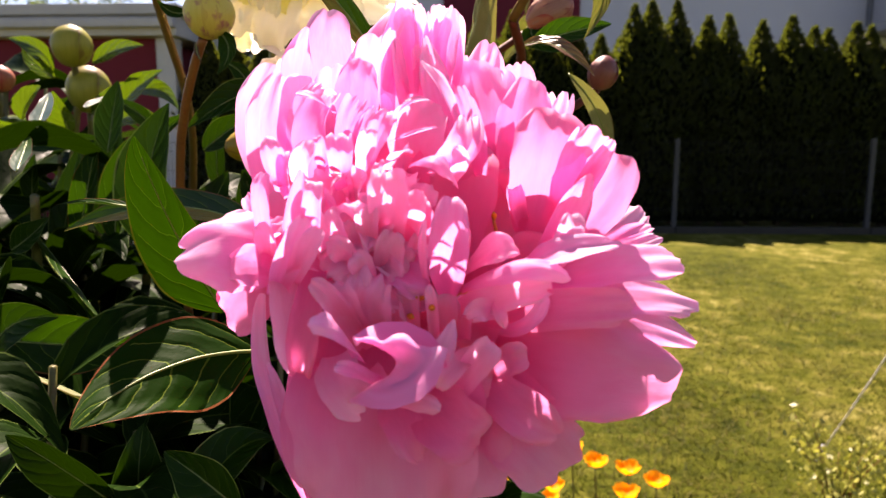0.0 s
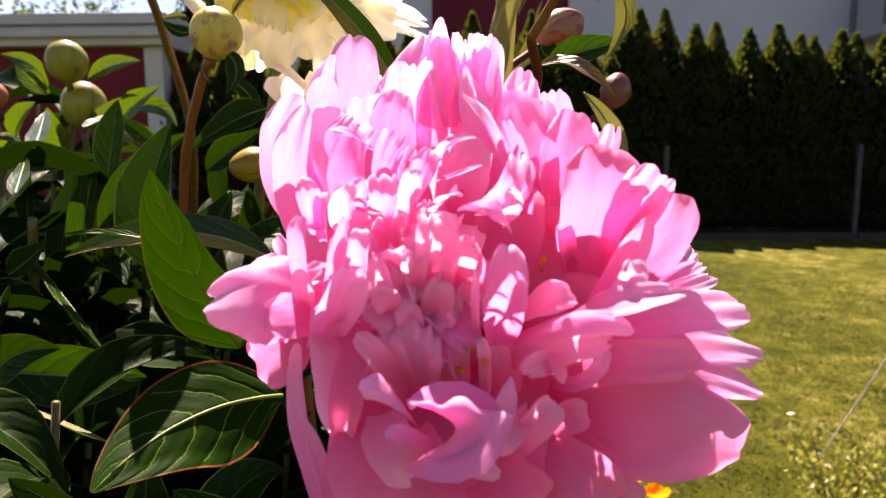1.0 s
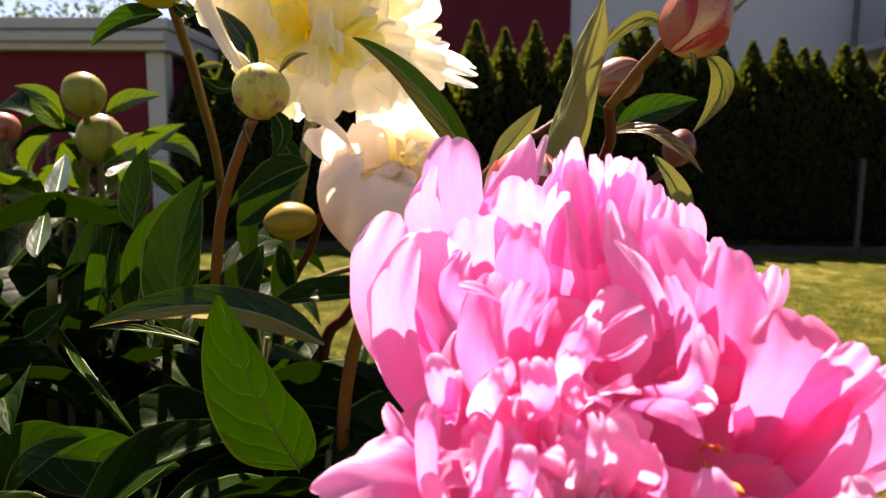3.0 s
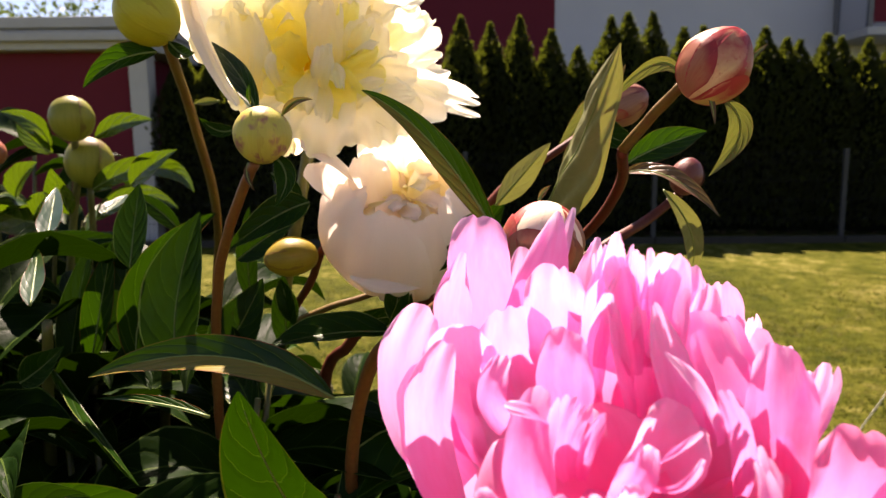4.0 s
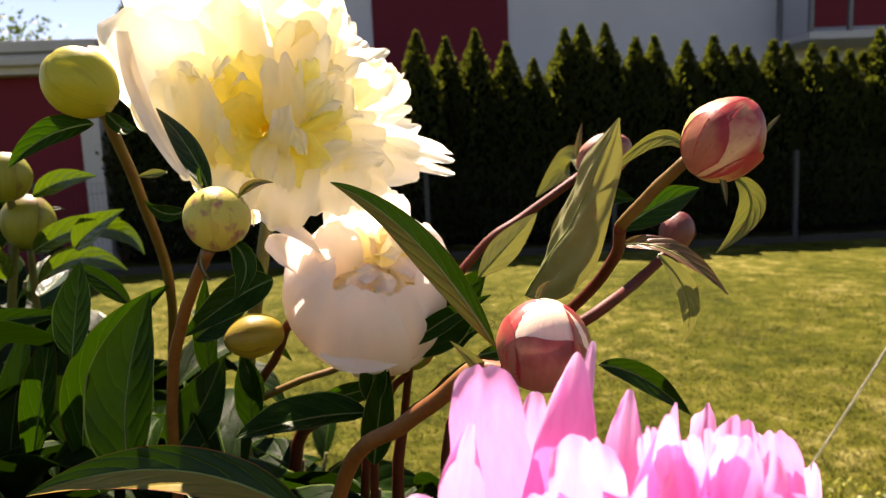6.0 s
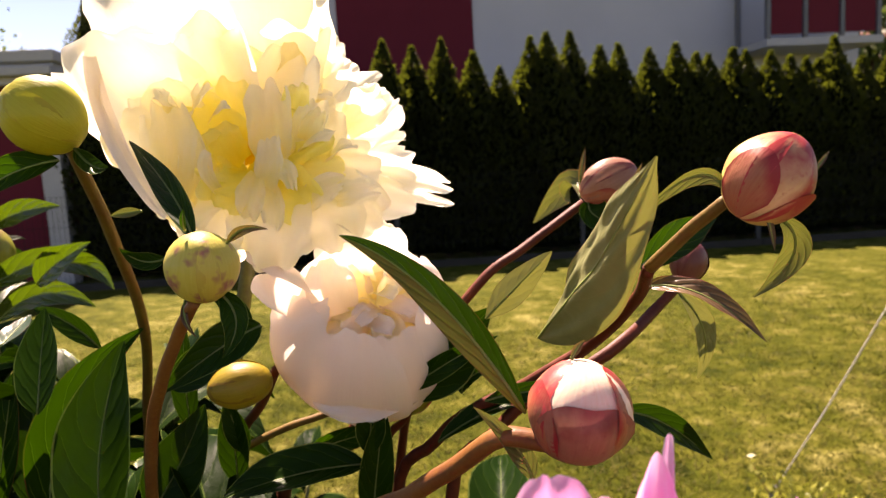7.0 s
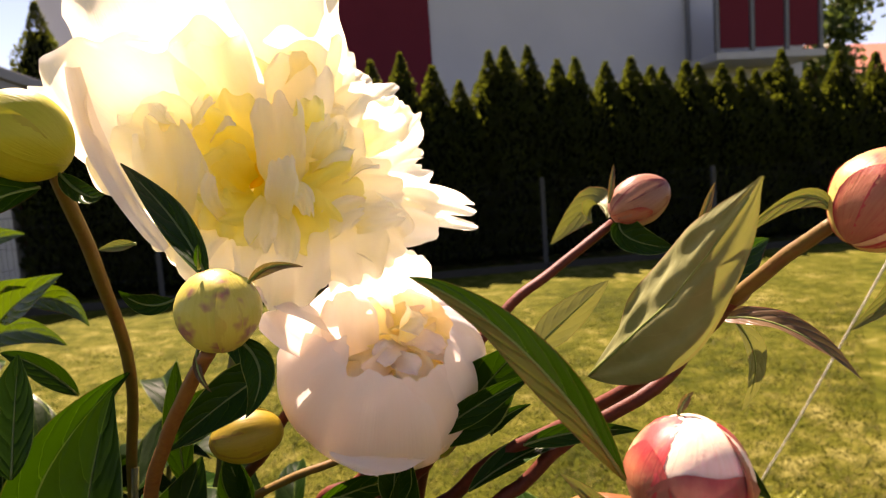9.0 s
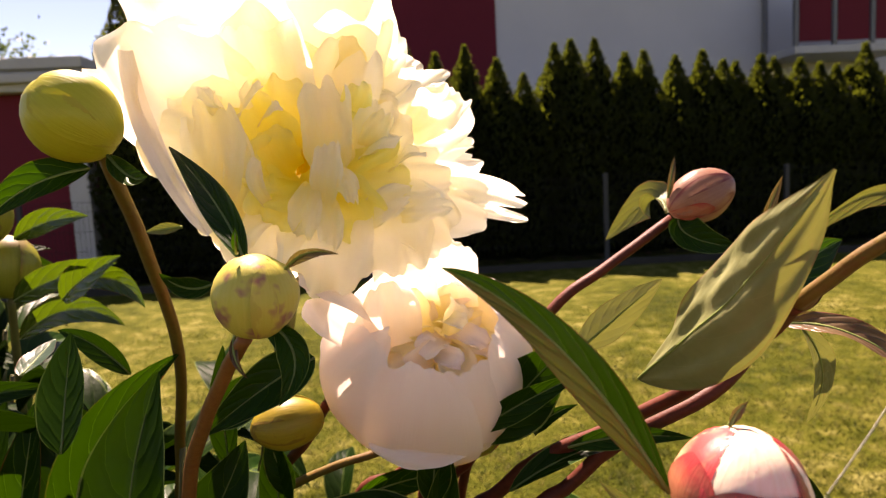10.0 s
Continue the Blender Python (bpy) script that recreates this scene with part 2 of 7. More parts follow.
BUD_PINK = bud_material("bud_flushed", (0.40, 0.34, 0.06), (0.46, 0.26, 0.12), (0.36, 0.05, 0.05), 0.5)
BUD_BLUSH = bud_material("bud_blush", (0.68, 0.50, 0.22), (0.70, 0.48, 0.27), (0.40, 0.042, 0.042), 0.40)
BUD_LEMON = bud_material("bud_lemon", (0.52, 0.45, 0.09), (0.56, 0.38, 0.15), (0.38, 0.042, 0.042), 0.38)
BUD_DUSK = bud_material("bud_dusky", (0.34, 0.165, 0.10), (0.27, 0.11, 0.07), (0.20, 0.04, 0.035), 0.74)
BUD_ROSE = bud_material("bud_rose", (0.33, 0.085, 0.050), (0.39, 0.16, 0.075), (0.30, 0.026, 0.028), 0.74)
BUD_WINE = bud_material("bud_wine", (0.20, 0.065, 0.048), (0.15, 0.050, 0.036), (0.13, 0.02, 0.02), 0.7)
BUD_PALE = bud_material("bud_pale", (0.84, 0.64, 0.42), (0.88, 0.74, 0.58), (0.80, 0.45, 0.32), 0.92)


# ---- building helpers ----
def smooth_mesh(name, verts, faces, uvs=None, smooth=True):
    me = bpy.data.meshes.new(name)
    me.from_pydata([tuple(v) for v in verts], [], faces)
    if uvs is not None:
        lay = me.uv_layers.new(name="UVMap")
        loops = np.empty(len(me.loops), dtype=np.int32)
        me.loops.foreach_get("vertex_index", loops)
        lay.data.foreach_set("uv", np.asarray(uvs, dtype=np.float32)[loops].ravel())
    if smooth:
        me.polygons.foreach_set("use_smooth", [True] * len(me.polygons))
    return me


def put(name, me, mat, parent=None, label=""):
    """One mesh as a part under a thing, or as a thing of its own."""
    if mat is not None and not me.materials:
        me.materials.append(mat)
    ob = new(name, me)
    if parent is not None:
        ob.parent = parent
    return tagged(ob, label)


def part(name, bm, mat, parent, label=""):
    me = bpy.data.meshes.new(name)
    bm.to_mesh(me)
    bm.free()
    return put(name, me, mat, parent, label)


def thing(name, at, label, category, group="", kind=""):
    ob = new(name)
    ob.empty_display_size = 0.02
    ob.location = at
    ob["origin"] = tuple(at)
    return tagged(ob, label, category, group, kind)


def origin_of(parent):
    while parent is not None and "origin" not in parent:
        parent = parent.parent
    return np.array(parent["origin"]) if parent is not None else np.zeros(3)


def box(bm, x0, y0, z0, x1, y1, z1, bevel=0.0):
    r = bmesh.ops.create_cube(bm, size=1.0, matrix=Matrix.Translation(((x0 + x1) / 2, (y0 + y1) / 2, (z0 + z1) / 2)) @ Matrix.Diagonal((x1 - x0, y1 - y0, z1 - z0, 1)))
    if bevel:
        edges = list({e for v in r["verts"] for e in v.link_edges})
        bmesh.ops.bevel(bm, geom=edges, offset=bevel, segments=2, affect="EDGES", profile=0.6)
    return bm


def box_part(name, dims, mat, parent, label="", bevel=0.0):
    return part(name, box(bmesh.new(), *dims, bevel), mat, parent, label)


def grid_faces(nu, nv, close=False):
    out = []
    for j in range(nv - 1):
        for i in range(nu if close else nu - 1):
            k = (i + 1) % nu
            out.append((j * nu + i, j * nu + k, (j + 1) * nu + k, (j + 1) * nu + i))
    return out


def unit(a):
    return a / np.maximum(np.linalg.norm(a, axis=-1, keepdims=True), 1e-9)


def arc(a, m, b, s):
    """A parabola from a through m (half way) to b."""
    a, m, b = (np.array(p, float) for p in (a, m, b))
    c = 2 * m - (a + b) / 2
    s = s[..., None]
    return (1 - s) ** 2 * a + 2 * s * (1 - s) * c + s * s * b, 2 * (1 - s) * (c - a) + 2 * s * (b - c)


def turned(v, axis, ang):
    ang = np.asarray(ang)[..., None]
    return v * np.cos(ang) + np.cross(axis, v) * np.sin(ang) + axis * (v * axis).sum(-1, keepdims=True) * (1 - np.cos(ang))


def sheet(a, m, b, width, prof, end, cup, turn, twist, face, lift, nu, nv):
    """A thin curved sheet along an arc: prof(v) its half widths, end(u) how far each strip runs, lift(u, v) its relief."""
    u, v = np.meshgrid(np.linspace(-1, 1, nu), np.linspace(0, 1, nv))
    s = v * end(u)
    c, t = arc(a, m, b, s)
    t = unit(t)
    f = np.broadcast_to(np.array(face, float), t.shape)
    n = unit(f - t * (f * t).sum(-1, keepdims=True))
    n = turned(n, t, radians(turn) + twist * (s - 0.3))
    side = np.cross(t, n)
    w = (width / 2 * prof(v))[..., None]
    k = max(abs(cup), 1e-3) * np.sign(cup if cup else 1)
    x, z = np.sin(k * u) / k, (1 - np.cos(k * u)) / k
    p = c + side * w * x[..., None] + n * (w * z[..., None] + (lift(u, v) * width)[..., None])
    return p.reshape(-1, 3), np.stack(((u + 1) / 2, v), -1).reshape(-1, 2)


VIEW = (0.0, -1.0, 0.3)


def petal(parent, a, m, b, width, mat, cup=0.7, turn=0.0, twist=0.0, face=VIEW, jag=0.06, ruf=0.05, rnd=0.15, neck=0.3, full=0.6, tipw=0.72, curl=0.0, seed=0, nu=23, nv=25, name="petal", label="", crumple=0.022, roll=0.015, pleat=0.003):
    """A petal from its claw a through m to its tip b: wedge-shaped, cupped, pleated lengthwise, with a rolled margin and a notched, finely toothed tip."""
    rs = np.random.RandomState(seed * 7 + 11)
    ph, fr = rs.uniform(0, 6.28, 12), rs.uniform(0.8, 1.25, 8)
    cuts = rs.uniform(-0.85, 0.85, 3)
    slim = min(1.0, 1.3 * width / max(float(np.linalg.norm(np.array(b, float) - np.array(a, float))), 1e-6))
    jag, rnd = jag * slim, min(1.25 * rnd, 0.5) * (0.4 + 0.6 * slim)
    deep = jag * rs.uniform(0.3, 1.6, 3)

    def prof(v):
        g = neck + (1 - neck) * np.clip(v / full, 0, 1) ** 0.9 * (2 - np.clip(v / full, 0, 1) ** 0.9)
        q = np.clip((v - full) / (1 - full), 0, 1)
        last = tipw if tipw < 0.48 else 0.42 + 0.6 * tipw
        return g * np.sqrt(np.maximum(1 - (1 - last ** 2) * q ** 3, 0.01)) * (1 + 0.04 * np.sin(9 * v * fr[0] + ph[0]) + 0.02 * np.sin(21 * v + ph[8]))

    def end(u):
        teeth = 0.5 * np.sin(2.3 * u * fr[1] + ph[1]) + 0.3 * np.sin(5.6 * u * fr[2] + ph[2]) + 0.12 * np.abs(np.sin(8.5 * u * fr[3] + ph[3])) + 0.12 * np.sin(15 * u * fr[0] + ph[9]) * np.sin(4 * u + ph[10])
        e = 1 - rnd * np.abs(u) ** 3.0 - 0.6 * jag * (0.5 + teeth)
        for c, d in zip(cuts, deep):
            e = e - d * np.exp(-((u - c) / 0.11) ** 2)
        return e

    def lift(u, v):
        e = v ** 1.6
        r = ruf * e * (np.sin(3.4 * u * fr[4] + ph[4]) + 0.7 * np.sin(7.5 * u * fr[5] + ph[5] + 2.5 * v)) * (0.35 + 0.65 * np.abs(u))
        r = r + 0.5 * ruf * u ** 4 * np.sin(13 * v * fr[6] + ph[6])
        r = r + crumple * v * (np.sin(4.2 * u + 5.5 * v + ph[7]) * np.sin(7.0 * v - 2.2 * u + ph[6]) + 0.6 * np.sin(8.3 * u - 4.0 * v + ph[5]))
        r = r + pleat * np.sin(math.pi * np.clip(v * 1.1, 0, 1)) * (np.sin(9.5 * u + 1.3 * np.sin(5 * v + ph[9]) + ph[10]) + 0.6 * np.sin(17 * u + 2.0 * v + ph[11]))
        r = r - roll * (np.clip((np.abs(u) - 0.75) / 0.25, 0, 1) ** 2 * np.clip(v * 2 - 0.4, 0, 1) + np.clip((v - 0.9) / 0.1, 0, 1) ** 2)
        return r + curl * np.clip((v - 0.55) / 0.45, 0, 1) ** 2

    p, uv = sheet(a, m, b, width, prof, end, cup, turn, twist, face, lift, nu, nv)
    return put(name, smooth_mesh(name, p - origin_of(parent), grid_faces(nu, nv), uv), mat, parent, label)


def tube_mesh(name, pts, radii, sides=8, steps=6, ridges=0.0):
    """A round stalk through pts (Catmull-Rom), with a radius at each."""
    pts, radii = np.array(pts, float), np.array(radii, float)
    q = np.vstack((2 * pts[0] - pts[1], pts, 2 * pts[-1] - pts[-2]))
    cs, rr = [], []
    for i in range(len(pts) - 1):
        for k in range(steps + (i == len(pts) - 2)):
            t = k / steps
            p0, p1, p2, p3 = q[i:i + 4]
            cs.append(0.5 * (2 * p1 + (p2 - p0) * t + (2 * p0 - 5 * p1 + 4 * p2 - p3) * t * t + (3 * p1 - p0 - 3 * p2 + p3) * t ** 3))
            rr.append(radii[i] * (1 - t) + radii[i + 1] * t)
    cs, rr = np.array(cs), np.array(rr)
    tan = unit(np.gradient(cs, axis=0))
    ref = np.array([0.31, 0.2, 0.93]) if abs(tan[0][2]) < 0.9 else np.array([1.0, 0.1, 0])
    verts, uvs = [], []
    n = unit(ref - tan[0] * (ref @ tan[0]))
    for j, (c, t, r) in enumerate(zip(cs, tan, rr)):
        n = unit(n - t * (n @ t))
        bn = np.cross(t, n)
        for i in range(sides):
            g = 2 * math.pi * i / sides
            rad = r * (1 + ridges * math.cos(3 * g) + 0.04 * math.sin(j * 1.3 + i))
            verts.append(c + rad * (n * math.cos(g) + bn * math.sin(g)))
            uvs.append((i / sides, j / len(cs)))
    faces = grid_faces(sides, len(cs), True)
    faces += [tuple(range(sides))[::-1], tuple((len(cs) - 1) * sides + i for i in range(sides))]
    return smooth_mesh(name, verts, faces, uvs)


def stalk(parent, pts, r0, r1, mat, name="stem", label="", ridges=0.08):
    pts = np.array(pts, float) - origin_of(parent)
    return put(name, tube_mesh(name, pts, np.linspace(r0, r1, len(pts)), ridges=ridges), mat, parent, label)


def leaf(parent, a, m, b, width, mat, fold=0.35, turn=0.0, twist=0.0, face=VIEW, wave=0.03, seed=0, cup=0.25, wide=0.42, nu=13, nv=19, label="", rib=True, name="leaf", blunt=0.85, pucker=0.008):
    """A lance-shaped leaf from its stalk a through m to its pointed tip b, folded along the midrib, the margin slightly wavy."""
    rs = np.random.RandomState(seed * 5 + 3)
    ph = rs.uniform(0, 6.28, 4)
    k = math.log(0.5) / math.log(wide)

    def prof(v):
        return (np.sin(math.pi * np.clip(v, 0.004, 0.998) ** k) ** blunt * 0.97 + 0.02) * (1 + 0.05 * np.sin(7 * v + ph[0]))

    def lift(u, v):
        w = prof(v)
        swell = pucker * (np.sin(6.3 * u + 9 * v + ph[3]) * np.sin(15 * v - 4 * np.abs(u) + ph[1]) + 0.7 * np.sin(11 * u - 8 * v + ph[2]))
        return swell * w + (fold * np.abs(u) * 0.5 + wave * np.abs(u) ** 2 * (np.sin(9 * v + ph[1] + 1.5 * np.sign(u)) + 0.6 * np.sin(17 * v + ph[2]))) * w

    p, uv = sheet(a, m, b, width, prof, lambda u: np.ones_like(u), cup, turn, twist, face, lift, nu, nv)
    ob = put(name, smooth_mesh(name, p - origin_of(parent), grid_faces(nu, nv), uv), mat, parent, label)
    if rib:
        mid = p.reshape(nv, nu, 3)[:-2, nu // 2][::3] - origin_of(parent)
        put("midrib", tube_mesh("midrib", mid, np.linspace(0.0007, 0.0002, len(mid)), sides=5, steps=2), RIB if mat in (LEAF, LEAF_SHADE) else RIB_PALE, ob)
    return ob


def bud(parent, at, axis, radius, length, mats, scales=3, seed=0, spin=0.0, gape=0.0, core=None, point=0.0, spec=()):
    """A closed bud: overlapping scale petals on an egg, each a shell of its own; spec names them one by one (turn, half width, height, material)."""
    rs = np.random.RandomState(seed + 41)
    ax = unit(np.array(axis, float))
    e1 = unit(np.cross(ax, [0.3, 0.9, 0.1]))
    e2 = np.cross(ax, e1)
    org = origin_of(parent)
    if not spec:
        spec = [(spin + 2 * math.pi * i / scales * (1.0 if i < 3 else 0.93) + rs.uniform(-0.15, 0.15), rs.uniform(1.3, 1.5), 0.95 - 0.10 * rs.rand(), mats[i % len(mats)]) for i in range(scales)]

    def girth(th):
        q = np.clip(th / math.pi - 0.5, 0, 1) / 0.5
        return np.sin(th) ** 0.92 * (1 - (0.14 + point) * q)

    for i, (az, half, high, mat) in enumerate(spec):
        nu, nv = 17, 15
        u, v = np.meshgrid(np.linspace(-1, 1, nu), np.linspace(0, 1, nv))
        low = high < 0.8
        top = high - ((0.30 if low else 0.12) + gape) * np.abs(u) ** (2.8 if low else 2.4) + 0.012 * np.sin(6 * u + i * 2 + seed)
        th = math.pi * (0.02 + v * top)
        g = az + u * half * (0.72 + 0.28 * np.sin(th)) + 0.10 * (v - 0.5)
        r = radius * (0.925 + 0.10 * i / len(spec) + 0.03 * np.abs(u) ** 4) * (1 + 0.025 * np.sin(5 * u + 4 * v + i) + 0.02 * np.clip(v - 0.85, 0, 1) / 0.15)
        rad = (girth(th) * r)[..., None]
        h = (-np.cos(th) * length / 2 * (1 + 0.08 * np.cos(th)))[..., None]
        p = np.array(at) + ax * h + rad * (e1 * np.cos(g)[..., None] + e2 * np.sin(g)[..., None])
        uv = np.stack(((u + 1) / 2, v), -1).reshape(-1, 2)
        put("bud_petal", smooth_mesh("bud_petal", p.reshape(-1, 3) - org, grid_faces(nu, nv), uv), mat, parent)
    n = 13
    th, g = np.meshgrid(np.linspace(0.03, math.pi - 0.03, n), np.linspace(0, 2 * math.pi, 16, endpoint=False), indexing="ij")
    p = np.array(at) + ax * (-np.cos(th) * length / 2 * 0.93)[..., None] + (girth(th) * radius * 0.9)[..., None] * (e1 * np.cos(g)[..., None] + e2 * np.sin(g)[..., None])
    put("bud_core", smooth_mesh("bud_core", p.reshape(-1, 3) - org, grid_faces(16, n, True), np.tile((0.5, 0.3), (16 * n, 1))), core or mats[0], parent)


RIB_PALE = surface("leaf_midrib_pale", (0.17, 0.22, 0.05), (0.12, 0.16, 0.035), 0.5, 200.0)
RIB = surface("leaf_midrib", (0.10, 0.14, 0.03), (0.06, 0.085, 0.02), 0.5, 200.0)


# ---- ground ----
def lawn_material():
    m, nt, b, o = material("mown_lawn")
    p = coords(nt, "Object")
    dry = noise_tex(nt, stretched(nt, p, 1.0, 0.6), 1.1, 4.0)
    clump, tuft, fine = noise_tex(nt, p, 7.0, 4.0, 0.6), noise_tex(nt, p, 30.0, 5.0, 0.75), noise_tex(nt, stretched(nt, p, 1.0, 0.5), 130.0, 5.0, 0.8)
    mixed = calc(nt, "ADD", calc(nt, "MULTIPLY_ADD", clump, 0.58, calc(nt, "MULTIPLY", dry, 0.48)), calc(nt, "MULTIPLY_ADD", tuft, 0.25, calc(nt, "MULTIPLY", fine, 0.09)))
    c = ramp(nt, mixed, [(0.54, (0.017, 0.024, 0.002)), (0.66, (0.046, 0.053, 0.004)), (0.75, (0.083, 0.082, 0.011)), (0.86, (0.19, 0.17, 0.050))])
    nt.links.new(c, b.inputs["Base Color"])
    b.inputs["Roughness"].default_value, b.inputs["Specular IOR Level"].default_value = 0.9, 0.04
    bump(nt, calc(nt, "ADD", calc(nt, "MULTIPLY", clump, 2.0), calc(nt, "ADD", tuft, fine)), 0.6, 0.02, b)
    return m


def blade_material():
    m, nt, b, o = material("grass_blade")
    rnd = nt.nodes.new("ShaderNodeNewGeometry").outputs["Random Per Island"]
    patch = noise_tex(nt, coords(nt, "Object"), 3.2, 4.0)
    t = calc(nt, "MULTIPLY_ADD", rnd, 0.3, calc(nt, "MULTIPLY", patch, 0.7))
    c = ramp(nt, t, [(0.34, (0.033, 0.048, 0.003)), (0.50, (0.060, 0.066, 0.007)), (0.66, (0.145, 0.130, 0.034))])
    nt.links.new(c, b.inputs["Base Color"])
    b.inputs["Roughness"].default_value, b.inputs["Specular IOR Level"].default_value = 0.6, 0.08
    tr = nt.nodes.new("ShaderNodeBsdfTranslucent")
    nt.links.new(c, tr.inputs["Color"])
    nt.links.new(node(nt, "MixShader", {0: 0.6, 1: b.outputs[0], 2: tr.outputs[0]}).outputs[0], o.inputs["Surface"])
    return m


LAWN, BLADE = lawn_material(), blade_material()
bm = bmesh.new()
bmesh.ops.create_grid(bm, x_segments=40, y_segments=40, size=300.0)
ground = tagged(part("ground", bm, LAWN, None), "sunlit mown lawn with dry straw-coloured patches", "lawn", kind="structure")


def grass():
    rs = np.random.RandomState(5)
    n = 130000
    y = 1.36 + 5.2 * rs.rand(n) ** 1.5
    x = rs.uniform(-0.75, 0.80, n) * y + 0.15
    thick = 0.5 + 0.5 * np.sin(5.1 * x + 1.7 * np.sin(2.3 * y)) * np.sin(4.3 * y + 1.3 * np.sin(3.1 * x))
    h = rs.uniform(0.006, 0.020, n) * (0.45 + 0.75 * thick) * np.clip((7.0 - y) / 3.0, 0.25, 1)
    w = rs.uniform(0.0010, 0.0020, n) * (0.7 + 0.3 * y)
    a, lean, la = rs.uniform(0, 6.28, n), rs.uniform(1.0, 2.6, n) * h, rs.uniform(0, 6.28, n)
    z = np.zeros(n)
    lx, ly = lean * np.cos(la), lean * np.sin(la)
    v = np.stack((
        np.stack((x - w * np.cos(a), y - w * np.sin(a), z), -1), np.stack((x + w * np.cos(a), y + w * np.sin(a), z), -1),
        np.stack((x + 0.4 * lx - w * 0.7 * np.cos(a), y + 0.4 * ly - w * 0.7 * np.sin(a), h * 0.6), -1),
        np.stack((x + 0.4 * lx + w * 0.7 * np.cos(a), y + 0.4 * ly + w * 0.7 * np.sin(a), h * 0.6), -1),
        np.stack((x + lx, y + ly, h), -1)), 1).reshape(-1, 3)
    i = np.arange(n) * 5
    faces = [f for k in i.tolist() for f in ((k, k + 1, k + 3, k + 2), (k + 2, k + 3, k + 4))]
    ob = put("grass", smooth_mesh("grass", v, faces, smooth=False), BLADE)
    return tagged(ob, "short green and straw-coloured grass blades of the lawn", "grass", kind="stuff")


grass()
SOIL = surface("bed_soil", (0.060, 0.042, 0.028), (0.022, 0.016, 0.011), 0.95, 14.0, spec=0.1, grain=0.9)


def soil_bed():
    rs = np.random.RandomState(3)
    nx, ny = 70, 50
    x, y = np.meshgrid(np.linspace(-2.2, 1.0, nx), np.linspace(-0.6, 1.35, ny))
    e = np.minimum(np.minimum(x + 2.2, 1.0 - x), np.minimum(y + 0.6, 1.35 - y))
    z = 0.035 * np.clip(e / 0.12, 0, 1) + 0.012 * rs.rand(ny, nx) * (e > 0.02) - 0.01 * (e <= 0.001) + 0.004
    x, y = x + 0.07 * np.sin(2.3 * y + 1.0) + 0.025 * np.sin(7.1 * y), y + 0.05 * np.sin(2.9 * x + 0.5) + 0.02 * np.sin(8.3 * x)
    ob = put("flower_bed", smooth_mesh("flower_bed", np.stack((x, y, z), -1).reshape(-1, 3), grid_faces(nx, ny)), SOIL)
    return tagged(ob, "dark crumbly soil of the flower bed", "flower bed", kind="structure")


soil_bed()

# ---- hedge, fence, kerb ----
def thuja_material():
    m, nt, b, o = material("thuja_spray")
    rnd = nt.nodes.new("ShaderNodeNewGeometry").outputs["Random Per Island"]
    big = noise_tex(nt, coords(nt, "Object"), 3.0)
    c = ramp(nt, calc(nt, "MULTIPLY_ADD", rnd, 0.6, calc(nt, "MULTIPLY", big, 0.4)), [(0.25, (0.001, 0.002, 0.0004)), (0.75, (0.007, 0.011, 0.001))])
    nt.links.new(c, b.inputs["Base Color"])
    b.inputs["Roughness"].default_value, b.inputs["Specular IOR Level"].default_value = 0.7, 0.2
    tr = nt.nodes.new("ShaderNodeBsdfTranslucent")
    nt.links.new(blend(nt, 0.75, c, (0.20, 0.25, 0.02)), tr.inputs["Color"])
    nt.links.new(node(nt, "MixShader", {0: 0.28, 1: b.outputs[0], 2: tr.outputs[0]}).outputs[0], o.inputs["Surface"])
    return m


THUJA = thuja_material()
# Near-black: the shade deep in the crown is put into this colour
THUJA_SHADE = surface("thuja_inner_shade", (0.004, 0.006, 0.002), (0.002, 0.003, 0.001), 1.0, 8.0, spec=0.0)
BARK = surface("bark", (0.12, 0.075, 0.05), (0.06, 0.038, 0.026), 0.9, 12.0, spec=0.1, grain=0.8)


def thuja_crown(seed, height, radius, n):
    """A narrow evergreen: a dark body, and upright flat sprays that thin out towards the pointed top."""
    rs = np.random.RandomState(seed)
    z = 0.10 + (height - 0.10) * rs.rand(n) ** 0.85
    t = z / height

    def rad(t):
        return radius * np.minimum(1.0, 0.72 + 0.6 * t) * np.where(t > 0.66, np.clip((1 - t) / 0.34, 0, 1) ** 1.1, 1.0)
    g = rs.uniform(0, 6.28, n)
    lump = 1 + 0.08 * np.sin(3 * g + 7 * z + seed) + 0.06 * np.sin(11 * z + 2 * g)
    r = (rad(t) * lump + 0.006) * rs.uniform(0.80, 1.04, n)
    c = np.stack((r * np.cos(g), r * np.sin(g), z), -1)
    out = np.stack((np.cos(g), np.sin(g), np.zeros(n)), -1)
    up = unit(np.stack((rs.normal(0, 0.25, n), rs.normal(0, 0.25, n), np.ones(n)), -1) + out * rs.uniform(0.1, 0.9, n)[:, None])
    side = unit(np.cross(up, out + rs.normal(0, 0.7, (n, 3))))
    ln = (rs.uniform(0.05, 0.10, n) * (1.1 - 0.5 * t))[:, None]
    wd = ln * rs.uniform(0.20, 0.32, n)[:, None]
    fan = [c, c + up * ln * 0.45 - side * wd, c + up * ln * 0.7 - side * wd * 0.55, c + up * ln, c + up * ln * 0.75 + side * wd * 0.6, c + up * ln * 0.4 + side * wd]
    v = np.stack(fan, 1).reshape(-1, 3)
    faces = [tuple(range(k * 6, k * 6 + 6)) for k in range(n)]
    return smooth_mesh("crown", v, faces, smooth=False), rad


